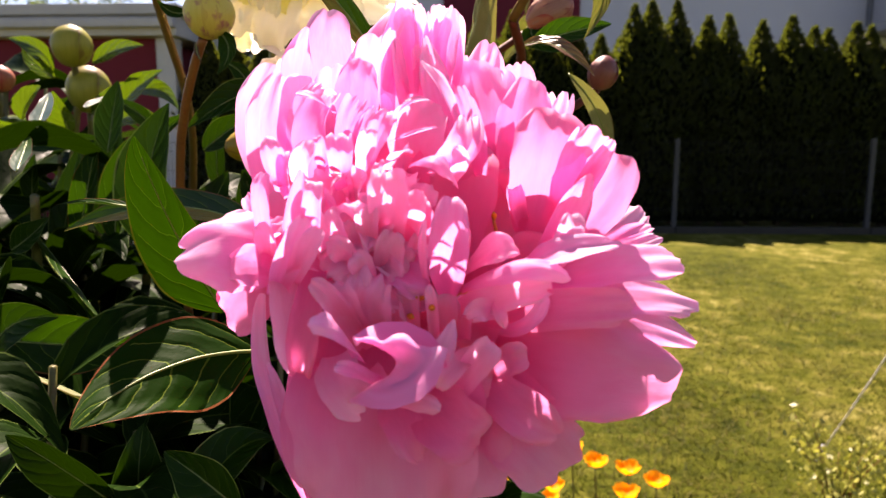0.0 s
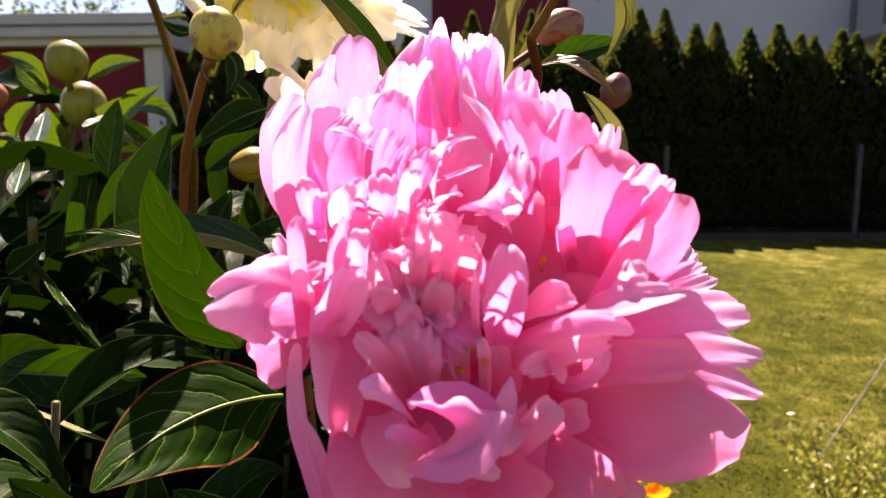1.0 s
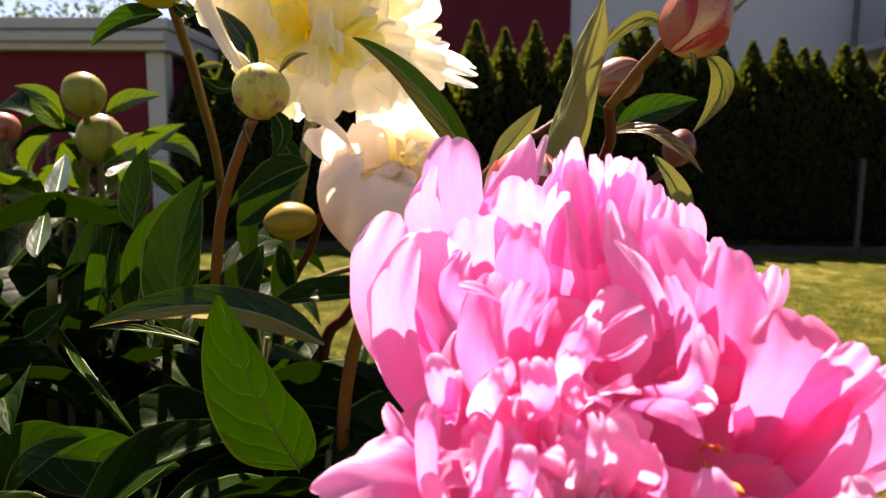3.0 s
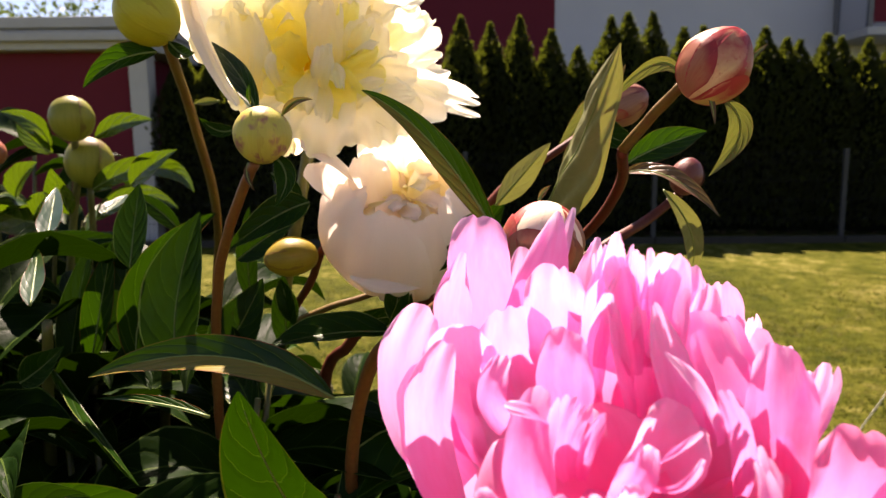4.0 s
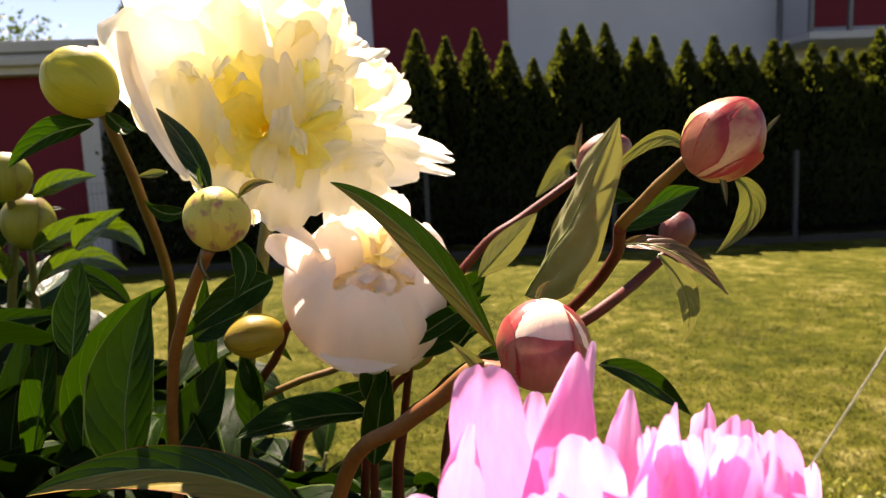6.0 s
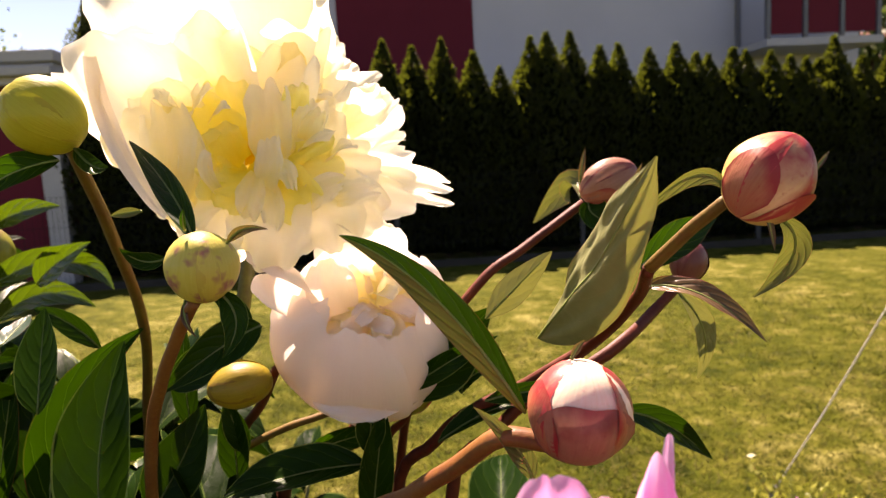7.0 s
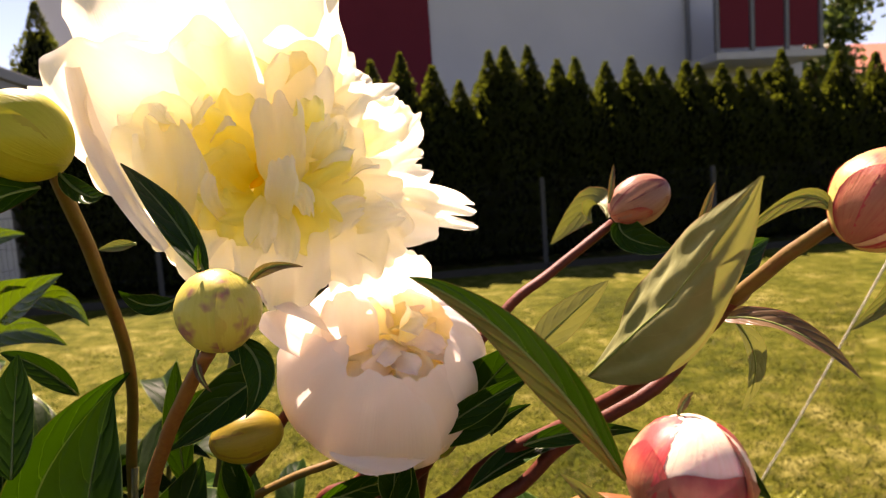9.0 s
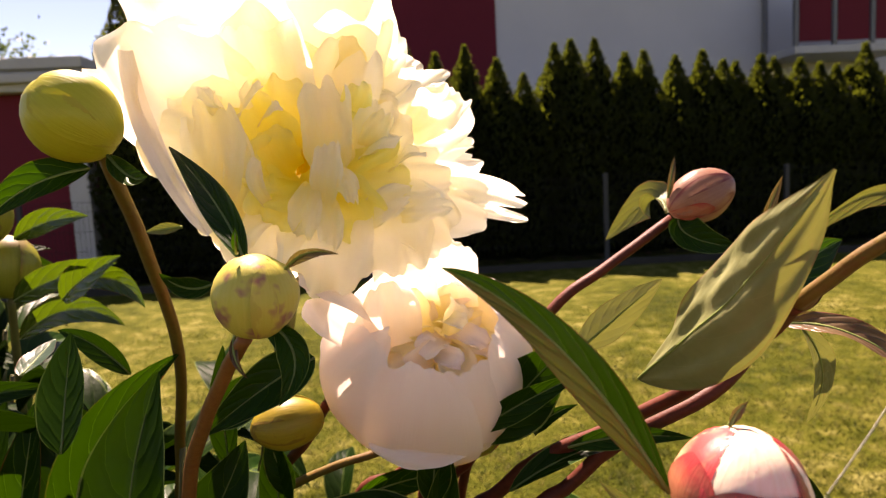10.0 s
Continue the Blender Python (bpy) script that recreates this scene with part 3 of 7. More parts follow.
def thuja(at, height, seed, n=4200, radius=0.34):
    base = thing("thuja_tree", at, "dark green columnar thuja of the hedge behind the wire fence", "conifer", "thuja hedge trees")
    crown, rad = thuja_crown(seed, height, radius, n)
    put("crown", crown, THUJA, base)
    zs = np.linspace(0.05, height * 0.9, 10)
    # added solid core that stands for the shaded inside of the crown
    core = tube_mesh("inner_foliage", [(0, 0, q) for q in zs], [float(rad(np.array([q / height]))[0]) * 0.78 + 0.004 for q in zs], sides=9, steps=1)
    put("inner_foliage", core, THUJA_SHADE, base)
    put("trunk", tube_mesh("trunk", [(0, 0, -0.02), (0.01, 0, height * 0.4), (0, 0, height * 0.85)], [0.035, 0.025, 0.006], sides=7, steps=3), BARK, base)
    return base


ROW = [(0.39, 2.45), (0.73, 2.42), (1.05, 2.47), (1.42, 2.30), (1.77, 2.12), (2.06, 2.45), (2.32, 2.47), (2.62, 2.50), (2.97, 2.32), (3.18, 2.34), (3.52, 2.28), (3.87, 2.32), (4.06, 2.20), (4.31, 2.18), (4.56, 2.24), (4.78, 2.22), (5.00, 2.17), (5.26, 2.12), (5.43, 2.09), (5.67, 2.08), (5.91, 2.33)]
kinds = [thuja((-2.75 + 0.001 * i, 8.25, 0), 2.3, 20 + i) for i in range(6)]
rs = random.Random(4)
row = [(-2.75 + 0.31 * i, rs.uniform(2.05, 2.4)) for i in range(40) if -2.75 + 0.31 * i < ROW[0][0] - 0.2]
row += ROW
while row[-1][0] < 8.6:
    row.append((row[-1][0] + rs.uniform(0.24, 0.36), rs.uniform(2.0, 2.3)))
for i, (x, high) in enumerate(row):
    m = Matrix.LocRotScale((x, 8.25 + rs.uniform(-0.06, 0.08), 0), Euler((rs.uniform(-0.02, 0.02), rs.uniform(-0.03, 0.03), rs.uniform(0, 6.28))), None)
    if i < 6:
        kinds[i].matrix_basis, tree = m, kinds[i]
    else:
        tree = copy_thing(kinds[rs.randrange(6)], m)
    tree.scale = (rs.uniform(0.9, 1.1), 1.0, high / 2.3)
tall = thuja((-3.25, 9.8, 0), 3.55, 77, n=5200, radius=0.5)
tagged(tall, "taller dark conifer standing beside the garage", "conifer")

STEEL = surface("galvanised_steel", (0.13, 0.135, 0.14), (0.09, 0.095, 0.10), 0.55, 30.0, metal=0.3)
WIRE = surface("dark_coated_wire", (0.014, 0.016, 0.015), (0.009, 0.010, 0.009), 0.7, 30.0, spec=0.1)
POST = surface("grey_post", (0.045, 0.048, 0.050), (0.030, 0.032, 0.034), 0.7, 30.0, spec=0.2)
KERB = surface("concrete_kerb", (0.034, 0.032, 0.027), (0.022, 0.021, 0.018), 0.9, 9.0, spec=0.2, grain=0.6)
fence = thing("wire_fence", (0.45, 7.5, 0), "low grey double-wire mesh fence in front of the hedge", "fence")


def fence_parts():
    post = box(bmesh.new(), -0.024, -0.02, -0.02, 0.024, 0.02, 0.985, 0.004)
    me = bpy.data.meshes.new("post")
    post.to_mesh(me)
    panel = bmesh.new()
    for i in range(40):
        x = 0.03 + i * 1.94 / 39
        box(panel, x - 0.0013, -0.0248, 0.04, x + 0.0013, -0.0222, 0.955)
    mesh = bpy.data.meshes.new("wire_panel")
    panel.to_mesh(mesh)
    rail = box(bmesh.new(), 0.026, -0.030, -0.002, 1.974, -0.0262, 0.002)
    rm = bpy.data.meshes.new("rail_wire")
    rail.to_mesh(rm)
    for k in range(-3, 6):
        put("post", me, POST, fence).location.x = k * 2.0 - 0.0
        w = tagged(put("wire_panel", mesh, WIRE, fence), kind="stuff")
        w.location.x = k * 2.0
        for z in (0.06, 0.25, 0.45, 0.65, 0.85, 0.95):
            put("rail_wire", rm, WIRE, fence).location = (k * 2.0, 0, z)


fence_parts()
kerb = thing("kerb", (0.45, 7.4, 0), "weathered concrete edging boards under the fence", "kerb", kind="structure")
km = bpy.data.meshes.new("edging_board")
box(bmesh.new(), 0.004, 0.0, -0.05, 1.992, 0.06, 0.07, 0.006).to_mesh(km)
for k in range(-4, 6):
    put("edging_board", km, KERB, kerb).location.x = k * 2.0

# ---- garage ----
RED_WALL = surface("dark_red_render", (0.12, 0.012, 0.022), (0.10, 0.010, 0.018), 0.85, 2.0, spec=0.2, fine=40.0)
GREY_WALL = surface("pale_grey_render", (0.43, 0.44, 0.465), (0.385, 0.395, 0.42), 0.85, 1.2, spec=0.2, fine=60.0)
FASCIA = surface("grey_roof_sheet", (0.336, 0.336, 0.336), (0.286, 0.286, 0.290), 0.5, 3.0, metal=0.0)
WHITE_PAINT = surface("white_paint", (0.36, 0.36, 0.355), (0.31, 0.31, 0.305), 0.5, 6.0)
garage = thing("garage", (-6.0, 10.5, 0), "flat-roofed garage with dark red walls and pale grey roof edge", "garage")
box_part("wall", (-3.4, -2.4, -0.02, 2.72, 3.4, 2.12), RED_WALL, garage, bevel=0.01)
box_part("corner_post", (2.722, -2.47, -0.02, 2.93, -2.25, 2.12), WHITE_PAINT, garage, "white painted corner post", bevel=0.008)
roof = box_part("roof", (-3.6, -2.6, 2.122, 3.02, 3.6, 2.34), WHITE_PAINT, garage, "pale grey flat roof with a deep edge", bevel=0.015)
box_part("roof_edge", (-3.64, -2.66, 2.342, 3.06, 3.66, 2.46), FASCIA, roof, "grey sheet-metal roof trim", bevel=0.012)
box_part("gutter", (-3.64, -2.70, 2.20, 3.03, -2.602, 2.30), FASCIA, roof, bevel=0.02)

# ---- house ----
house = thing("house", (2.5, 16.0, 0), "two-storey house, pale grey render with a dark red field", "house")
box_part("wall", (-6.9, -3.0, -0.02, 7.2, 4.5, 6.3), GREY_WALL, house, bevel=0.01)
box_part("red_wall_field", (-2.73, -3.03, 0.0, -0.29, -3.003, 6.28), RED_WALL, house, "dark red rendered field")
bmr = bmesh.new()
for p in ((-7.3, -3.5, 6.302), (7.6, -3.5, 6.302), (7.6, 5.0, 6.302), (-7.3, 5.0, 6.302), (-7.3, 0.75, 8.3), (7.6, 0.75, 8.3)):
    bmr.verts.new(p)
bmr.verts.ensure_lookup_table()
for f in ((0, 1, 5, 4), (2, 3, 4, 5), (1, 2, 5), (3, 0, 4), (3, 2, 1, 0)):
    bmr.faces.new([bmr.verts[i] for i in f])
TILE = surface("roof_tile", (0.36, 0.12, 0.07), (0.24, 0.075, 0.045), 0.8, 3.0)
part("roof", bmr, TILE, house)
put("downpipe", tube_mesh("downpipe", [(4.72, -3.07, 0.0), (4.72, -3.07, 3.0), (4.72, -3.07, 6.2)], [0.05] * 3, sides=10, steps=2), STEEL, house)
balcony = put("balcony", bpy.data.meshes.new("balcony_slab"), WHITE_PAINT, house, "balcony with dark red panels and grey posts")
bs = box(bmesh.new(), 4.62, -4.2, 2.80, 6.78, -3.002, 2.93, 0.01)
bs.to_mesh(balcony.data)
for k in range(4):
    x = 4.66 + k * 0.68
    box_part("balcony_post", (x - 0.035, -4.19, 2.932, x + 0.035, -4.12, 4.2), STEEL, balcony)
    if k < 3:
        box_part("balcony_panel", (x + 0.06, -4.17, 3.0, x + 0.62, -4.15, 3.95), RED_WALL, balcony, bevel=0.003)
box_part("handrail", (4.6, -4.2, 4.0, 6.76, -4.11, 4.05), STEEL, balcony, bevel=0.006)

# ---- far house, trees behind ----
far = thing("far_house", (21.0, 27.0, 0), "distant house with a red tiled roof", "house")
box_part("wall", (-4.2, -4.0, -0.02, 9.0, 5.0, 3.4), surface("buff_render", (0.52, 0.36, 0.29), (0.44, 0.30, 0.24), 0.9, 1.0), far)
bmr = bmesh.new()
for p in ((-4.7, -4.6, 3.402), (9.5, -4.6, 3.402), (9.5, 5.6, 3.402), (-4.7, 5.6, 3.402), (-2.0, 0.5, 5.6), (7.0, 0.5, 5.6)):
    bmr.verts.new(p)
bmr.verts.ensure_lookup_table()
for f in ((0, 1, 5, 4), (2, 3, 4, 5), (1, 2, 5), (3, 0, 4), (3, 2, 1, 0)):
    bmr.faces.new([bmr.verts[i] for i in f])
part("roof", bmr, TILE, far)


def leafy_material(name, a, b2):
    m, nt, b, o = material(name)
    rnd = nt.nodes.new("ShaderNodeNewGeometry").outputs["Random Per Island"]
    c = ramp(nt, rnd, [(0.1, a), (0.9, b2)])
    nt.links.new(c, b.inputs["Base Color"])
    b.inputs["Roughness"].default_value = 0.5
    tr = nt.nodes.new("ShaderNodeBsdfTranslucent")
    nt.links.new(c, tr.inputs["Color"])
    nt.links.new(node(nt, "MixShader", {0: 0.4, 1: b.outputs[0], 2: tr.outputs[0]}).outputs[0], o.inputs["Surface"])
    return m


TREE_LEAF = leafy_material("tree_leaves", (0.035, 0.06, 0.012), (0.09, 0.13, 0.02))


def broad_tree(at, height, spread, seed, n, label):
    rs = np.random.RandomState(seed)
    base = thing("broadleaf_tree", at, label, "tree")
    put("trunk", tube_mesh("trunk", [(0, 0, -0.05), (0.05, 0.03, height * 0.35), (0, 0.08, height * 0.8)], [height * 0.035, height * 0.026, height * 0.006], sides=9), BARK, base)
    tips = []
    for k in range(11):
        z0 = height * rs.uniform(0.25, 0.7)
        g = k * 2.4
        e = np.array([spread * math.cos(g) * rs.uniform(0.5, 0.95), spread * math.sin(g) * rs.uniform(0.5, 0.95), z0 + height * rs.uniform(0.12, 0.3)])
        put("limb", tube_mesh("limb", [(0.02, 0.03, z0), e * 0.5 + np.array([0, 0, z0 * 0.45]), e], [height * 0.012, height * 0.008, height * 0.003], sides=6), BARK, base)
        tips.append(e)
    tips.append(np.array([0, 0, height * 0.9]))
    c = np.array([tips[i] for i in rs.randint(0, len(tips), n)]) + rs.normal(0, 1, (n, 3)) * np.array([spread, spread, spread * 0.8]) * 0.24
    d, s = unit(rs.normal(0, 1, (n, 3))), None
    s = unit(np.cross(d, rs.normal(0, 1, (n, 3))))
    ln, wd = rs.uniform(0.10, 0.2, n)[:, None], rs.uniform(0.05, 0.1, n)[:, None]
    v = np.stack((c, c + d * ln * 0.5 - s * wd, c + d * ln, c + d * ln * 0.5 + s * wd), 1).reshape(-1, 3)
    put("crown", smooth_mesh("crown", v, [tuple(range(k * 4, k * 4 + 4)) for k in range(n)], smooth=False), TREE_LEAF, base)
    return base


broad_tree((11.9, 15.4, 0), 5.4, 1.0, 8, 5000, "dark leafy tree beside the house")
broad_tree((-13.2, 23.0, 0), 5.4, 2.6, 9, 5000, "distant leafy tree behind the garage roof")


# ---- peonies ----
def ruffle(parent, centre, axis, radius, n, size, mats, seed=0, spread=70.0, squash=1.0, outward=0.7, ruf=0.10, jag=0.10, inner=0.0):
    """Crumpled petals lying like loose scales over a dome round the axis."""
    rs = np.random.RandomState(seed)
    ax = unit(np.array(axis, float))
    e1 = unit(np.cross(ax, [0.0, 0.1, 1.0]))
    e2 = np.cross(ax, e1)
    for i in range(n):
        th = radians(inner + (spread - inner) * math.sqrt((i + 0.5) / n))
        g = i * 2.39996 + rs.uniform(-0.35, 0.35)
        out = e1 * math.cos(g) + e2 * math.sin(g)
        d = unit(ax * math.cos(th) + out * math.sin(th))
        p = np.array(centre) + (ax * math.cos(th) + (e1 * math.cos(g) + e2 * math.sin(g) * squash) * math.sin(th)) * radius * rs.uniform(0.82, 1.10) + rs.normal(0, 0.16, 3) * size
        along = unit(out - d * (out @ d))
        a = rs.uniform(-1.9, 1.9) * (1.3 - outward)
        along = along * math.cos(a) + np.cross(d, along) * math.sin(a)
        ln = size * rs.uniform(0.8, 1.4)
        petal(parent, p - along * ln * 0.45 - d * ln * 0.75, p + d * ln * 0.02, p + along * ln * 0.40 + d * ln * rs.uniform(0.0, 0.35), ln * rs.uniform(0.7, 1.05), mats[rs.randint(len(mats))],
              cup=rs.uniform(0.1, 0.9), turn=rs.uniform(-30, 30), twist=rs.uniform(-0.6, 0.6), face=d, jag=jag * rs.uniform(0.3, 1.5), ruf=ruf * rs.uniform(0.5, 1.5), rnd=rs.uniform(0.1, 0.3),
              curl=rs.uniform(-0.35, 0.1), seed=seed + i, nu=13, nv=14, neck=0.45)


def globe(parent, centre, axis, radius, mats, spec, seed=0):
    """Guard petals of a half-open bloom: broad shells round a globe, open towards the axis; spec: turn and half width in degrees, height, size of each."""
    rs = np.random.RandomState(seed)
    ax = unit(np.array(axis, float))
    e1 = unit(np.array([1.0, 0, 0]) - ax * ax[0])
    e2 = np.cross(ax, e1)
    nu, nv = 41, 33
    for i, (az, half, high, size) in enumerate(spec):
        ph = rs.uniform(0, 6.28, 6)
        u, v = np.meshgrid(np.linspace(-1, 1, nu), np.linspace(0, 1, nv))
        rim = 0.012 * np.sin(5 * u + ph[0]) + 0.008 * np.sin(12 * u + ph[1]) + 0.006 * np.abs(np.sin(17 * u + ph[2])) - 0.02 * np.exp(-((u - rs.uniform(-0.5, 0.5)) / 0.12) ** 2)
        th = math.pi * (0.03 + v * (high + rim - 0.09 * np.abs(u) ** 4))
        g = radians(az) + u * radians(half) * (0.80 + 0.20 * np.sin(th))
        r = radius * size * (1 + 0.016 * np.sin(3.5 * u + 3 * v + ph[3]) + 0.010 * np.sin(8 * u - 5 * v + ph[4]) + 0.006 * np.sin(19 * u + ph[5]) * v + 0.02 * np.abs(u) ** 3 - 0.03 * np.clip((v - 0.8) / 0.2, 0, 1) ** 2)
        p = np.array(centre) - ax * (np.cos(th) * r)[..., None] + (np.sin(th) * r)[..., None] * (e1 * np.cos(g)[..., None] + e2 * np.sin(g)[..., None])
        uv = np.stack(((u + 1) / 2, 0.35 + 0.65 * v), -1).reshape(-1, 2)
        put("guard_petal", smooth_mesh("guard_petal", p.reshape(-1, 3) - origin_of(parent), grid_faces(nu, nv), uv), mats[i % len(mats)], parent)


def stamens(parent, base, axis, n, length, seed=0):
    rs = np.random.RandomState(seed)
    ax = unit(np.array(axis, float))
    for i in range(n):
        d = unit(ax + rs.normal(0, 0.25, 3))
        p = np.array(base) + rs.normal(0, 0.002, 3)
        q = p + d * length * rs.uniform(0.75, 1.0)
        s = put("stamen", tube_mesh("stamen", np.array([p, (p + q) / 2 + rs.normal(0, 0.0006, 3), q]) - origin_of(parent), [0.0006, 0.0005, 0.0005], sides=5, steps=2), FILAMENT, parent)
        put("anther", tube_mesh("anther", np.array([q, q + d * 0.0025, q + d * 0.005]) - origin_of(parent), [0.0005, 0.0009, 0.0004], sides=6, steps=2), ANTHER, s)


FILAMENT = surface("stamen_filament", (0.80, 0.45, 0.12), (0.70, 0.30, 0.06), 0.5, 300.0)
ANTHER = surface("anther", (0.75, 0.28, 0.02), (0.55, 0.16, 0.01), 0.7, 400.0)

pink = thing("pink_peony", (0.27, 0.62, 0.03), "large fully open double pink peony on its stem", "peony")
stalk(pink, [(0.2998, 0.362, 0.8923), (0.2971, 0.375, 0.8729), (0.2804, 0.41, 0.8134), (0.271, 0.4297, 0.7199), (0.2707, 0.4773, 0.324), (0.2706, 0.5058, 0.03)], 0.0042, 0.0055, STEM_GREEN)
petal(pink, (0.2562, 0.358, 0.9245), (0.2426, 0.364, 0.9454), (0.2465, 0.368, 0.9679), 0.0167, PINK_PALE, cup=0.3, jag=0.02, rnd=0.18, tipw=0.62, neck=0.55, full=0.55, roll=0.02, ruf=0.02, crumple=0.01, curl=-0.04, seed=1)
petal(pink, (0.2542, 0.348, 0.9209), (0.2475, 0.35, 0.9426), (0.2515, 0.35, 0.9634), 0.0125, PINK_PALE, cup=0.5, jag=0.02, rnd=0.2, tipw=0.5, neck=0.6, turn=-18, ruf=0.02, crumple=0.01, curl=-0.14, seed=2)
petal(pink, (0.2601, 0.364, 0.9404), (0.2532, 0.37, 0.9608), (0.2569, 0.372, 0.9803), 0.0109, PINK_PALE, face=(0.5, -0.8, 0.2), cup=0.5, jag=0.02, rnd=0.2, tipw=0.4, neck=0.6, turn=-15, ruf=0.02, crumple=0.01, curl=-0.24, seed=3)
petal(pink, (0.2906, 0.35, 0.9451), (0.2893, 0.354, 0.9631), (0.2913, 0.353, 0.9875), 0.0132, PINK_PALE, cup=0.35, jag=0.03, rnd=0.2, tipw=0.45, neck=0.6, ruf=0.02, crumple=0.01, curl=-0.09, seed=4)
petal(pink, (0.2863, 0.354, 0.9443), (0.2865, 0.352, 0.9596), (0.2878, 0.347, 0.9746), 0.0059, PINK_PALE, cup=1.0, jag=0.03, tipw=0.5, neck=0.6, turn=-15, ruf=0.02, crumple=0.01, curl=-0.19, seed=5)
petal(pink, (0.2987, 0.352, 0.9443), (0.2995, 0.354, 0.9665), (0.3042, 0.353, 0.9834), 0.0090, PINK_PALE, cup=0.7, jag=0.2, tipw=0.62, neck=0.6, rnd=0.05, ruf=0.02, crumple=0.01, curl=-0.04, seed=6)
petal(pink, (0.2999, 0.362, 0.9462), (0.3035, 0.364, 0.9658), (0.3064, 0.36, 0.9801), 0.0054, PINK_PALE, cup=0.8, jag=0.14, tipw=0.5, neck=0.6, turn=25, curl=-0.14, seed=7)
petal(pink, (0.3061, 0.338, 0.9409), (0.3018, 0.342, 0.9563), (0.298, 0.344, 0.9733), 0.0089, PINK_PALE, cup=0.6, jag=0.08, tipw=0.4, neck=0.6, curl=-0.24, seed=8)
petal(pink, (0.3086, 0.334, 0.9449), (0.3044, 0.332, 0.9556), (0.2974, 0.336, 0.9652), 0.0047, PINK_PALE, cup=0.9, jag=0.04, tipw=0.35, neck=0.6, turn=30, curl=-0.09, seed=9)
petal(pink, (0.2609, 0.36, 0.9114), (0.2508, 0.362, 0.9335), (0.2482, 0.36, 0.9533), 0.0203, PINK_PALE, cup=0.3, jag=0.03, tipw=0.8, neck=0.6, curl=-0.19, seed=10)
petal(pink, (0.2684, 0.362, 0.928), (0.2573, 0.364, 0.9463), (0.2546, 0.362, 0.9641), 0.0203, PINK_PALE, cup=0.3, jag=0.04, tipw=0.8, neck=0.6, curl=-0.04, seed=11)
petal(pink, (0.2775, 0.364, 0.9334), (0.271, 0.366, 0.9518), (0.2689, 0.364, 0.9677), 0.0204, PINK_PALE, cup=0.3, jag=0.05, tipw=0.8, neck=0.6, curl=-0.14, seed=12)
petal(pink, (0.2945, 0.36, 0.9336), (0.2936, 0.362, 0.9533), (0.2948, 0.36, 0.9723), 0.0199, PINK_PALE, cup=0.3, jag=0.08, tipw=0.8, neck=0.6, curl=-0.24, seed=13)
petal(pink, (0.309, 0.368, 0.9333), (0.3051, 0.37, 0.9519), (0.3061, 0.366, 0.9678), 0.0187, PINK_PALE, cup=0.3, jag=0.1, tipw=0.8, neck=0.6, curl=-0.09, seed=14)
petal(pink, (0.2848, 0.366, 0.9408), (0.2804, 0.37, 0.9611), (0.2795, 0.368, 0.977), 0.0168, PINK_PALE, cup=0.3, jag=0.05, tipw=0.8, neck=0.6, curl=-0.19, seed=15)
petal(pink, (0.2981, 0.362, 0.9426), (0.2964, 0.366, 0.9625), (0.2959, 0.364, 0.9798), 0.0128, PINK_PALE, cup=0.4, jag=0.08, tipw=0.7, neck=0.6, curl=-0.04, seed=16)
petal(pink, (0.3194, 0.342, 0.9268), (0.3134, 0.35, 0.9485), (0.3111, 0.358, 0.9699), 0.0202, PINK, cup=0.25, jag=0.07, tipw=0.85, neck=0.5, rnd=0.1, pleat=0.008, curl=-0.14, seed=17)
petal(pink, (0.3228, 0.344, 0.9259), (0.3212, 0.352, 0.9468), (0.3209, 0.36, 0.9677), 0.0207, PINK, cup=0.25, jag=0.06, tipw=0.85, neck=0.5, rnd=0.1, pleat=0.008, curl=-0.24, seed=18)
petal(pink, (0.3259, 0.34, 0.9262), (0.3269, 0.346, 0.945), (0.3304, 0.352, 0.9619), 0.0168, PINK, cup=0.5, jag=0.04, tipw=0.7, neck=0.5, rnd=0.18, curl=-0.09, seed=19)
petal(pink, (0.3197, 0.35, 0.9289), (0.3182, 0.38, 0.9446), (0.3262, 0.402, 0.9717), 0.0215, PINK, cup=0.4, jag=0.16, tipw=0.75, neck=0.5, rnd=0.1, curl=-0.19, seed=20)
petal(pink, (0.3267, 0.352, 0.9287), (0.3305, 0.382, 0.9426), (0.3386, 0.404, 0.9606), 0.0178, PINK, cup=0.4, jag=0.16, tipw=0.7, neck=0.5, rnd=0.1, curl=-0.04, seed=21)
petal(pink, (0.3143, 0.336, 0.9329), (0.3122, 0.332, 0.9464), (0.3081, 0.332, 0.9579), 0.0063, PINK, cup=0.8, jag=0.06, tipw=0.5, neck=0.6, curl=-0.14, seed=22)
petal(pink, (0.3297, 0.334, 0.917), (0.3321, 0.326, 0.9365), (0.3351, 0.324, 0.9516), 0.0208, PINK_DEEP, cup=0.45, jag=0.03, rnd=0.16, tipw=0.72, neck=0.5, roll=0.03, curl=-0.24, seed=23)
petal(pink, (0.3371, 0.336, 0.9184), (0.3397, 0.326, 0.9342), (0.3449, 0.32, 0.9462), 0.0116, PINK, cup=0.5, jag=0.12, tipw=0.66, neck=0.5, curl=-0.09, seed=24)
petal(pink, (0.3387, 0.336, 0.9192), (0.3428, 0.324, 0.932), (0.3479, 0.317, 0.9425), 0.0060, PINK, cup=0.8, jag=0.1, tipw=0.5, neck=0.6, curl=-0.19, seed=25)
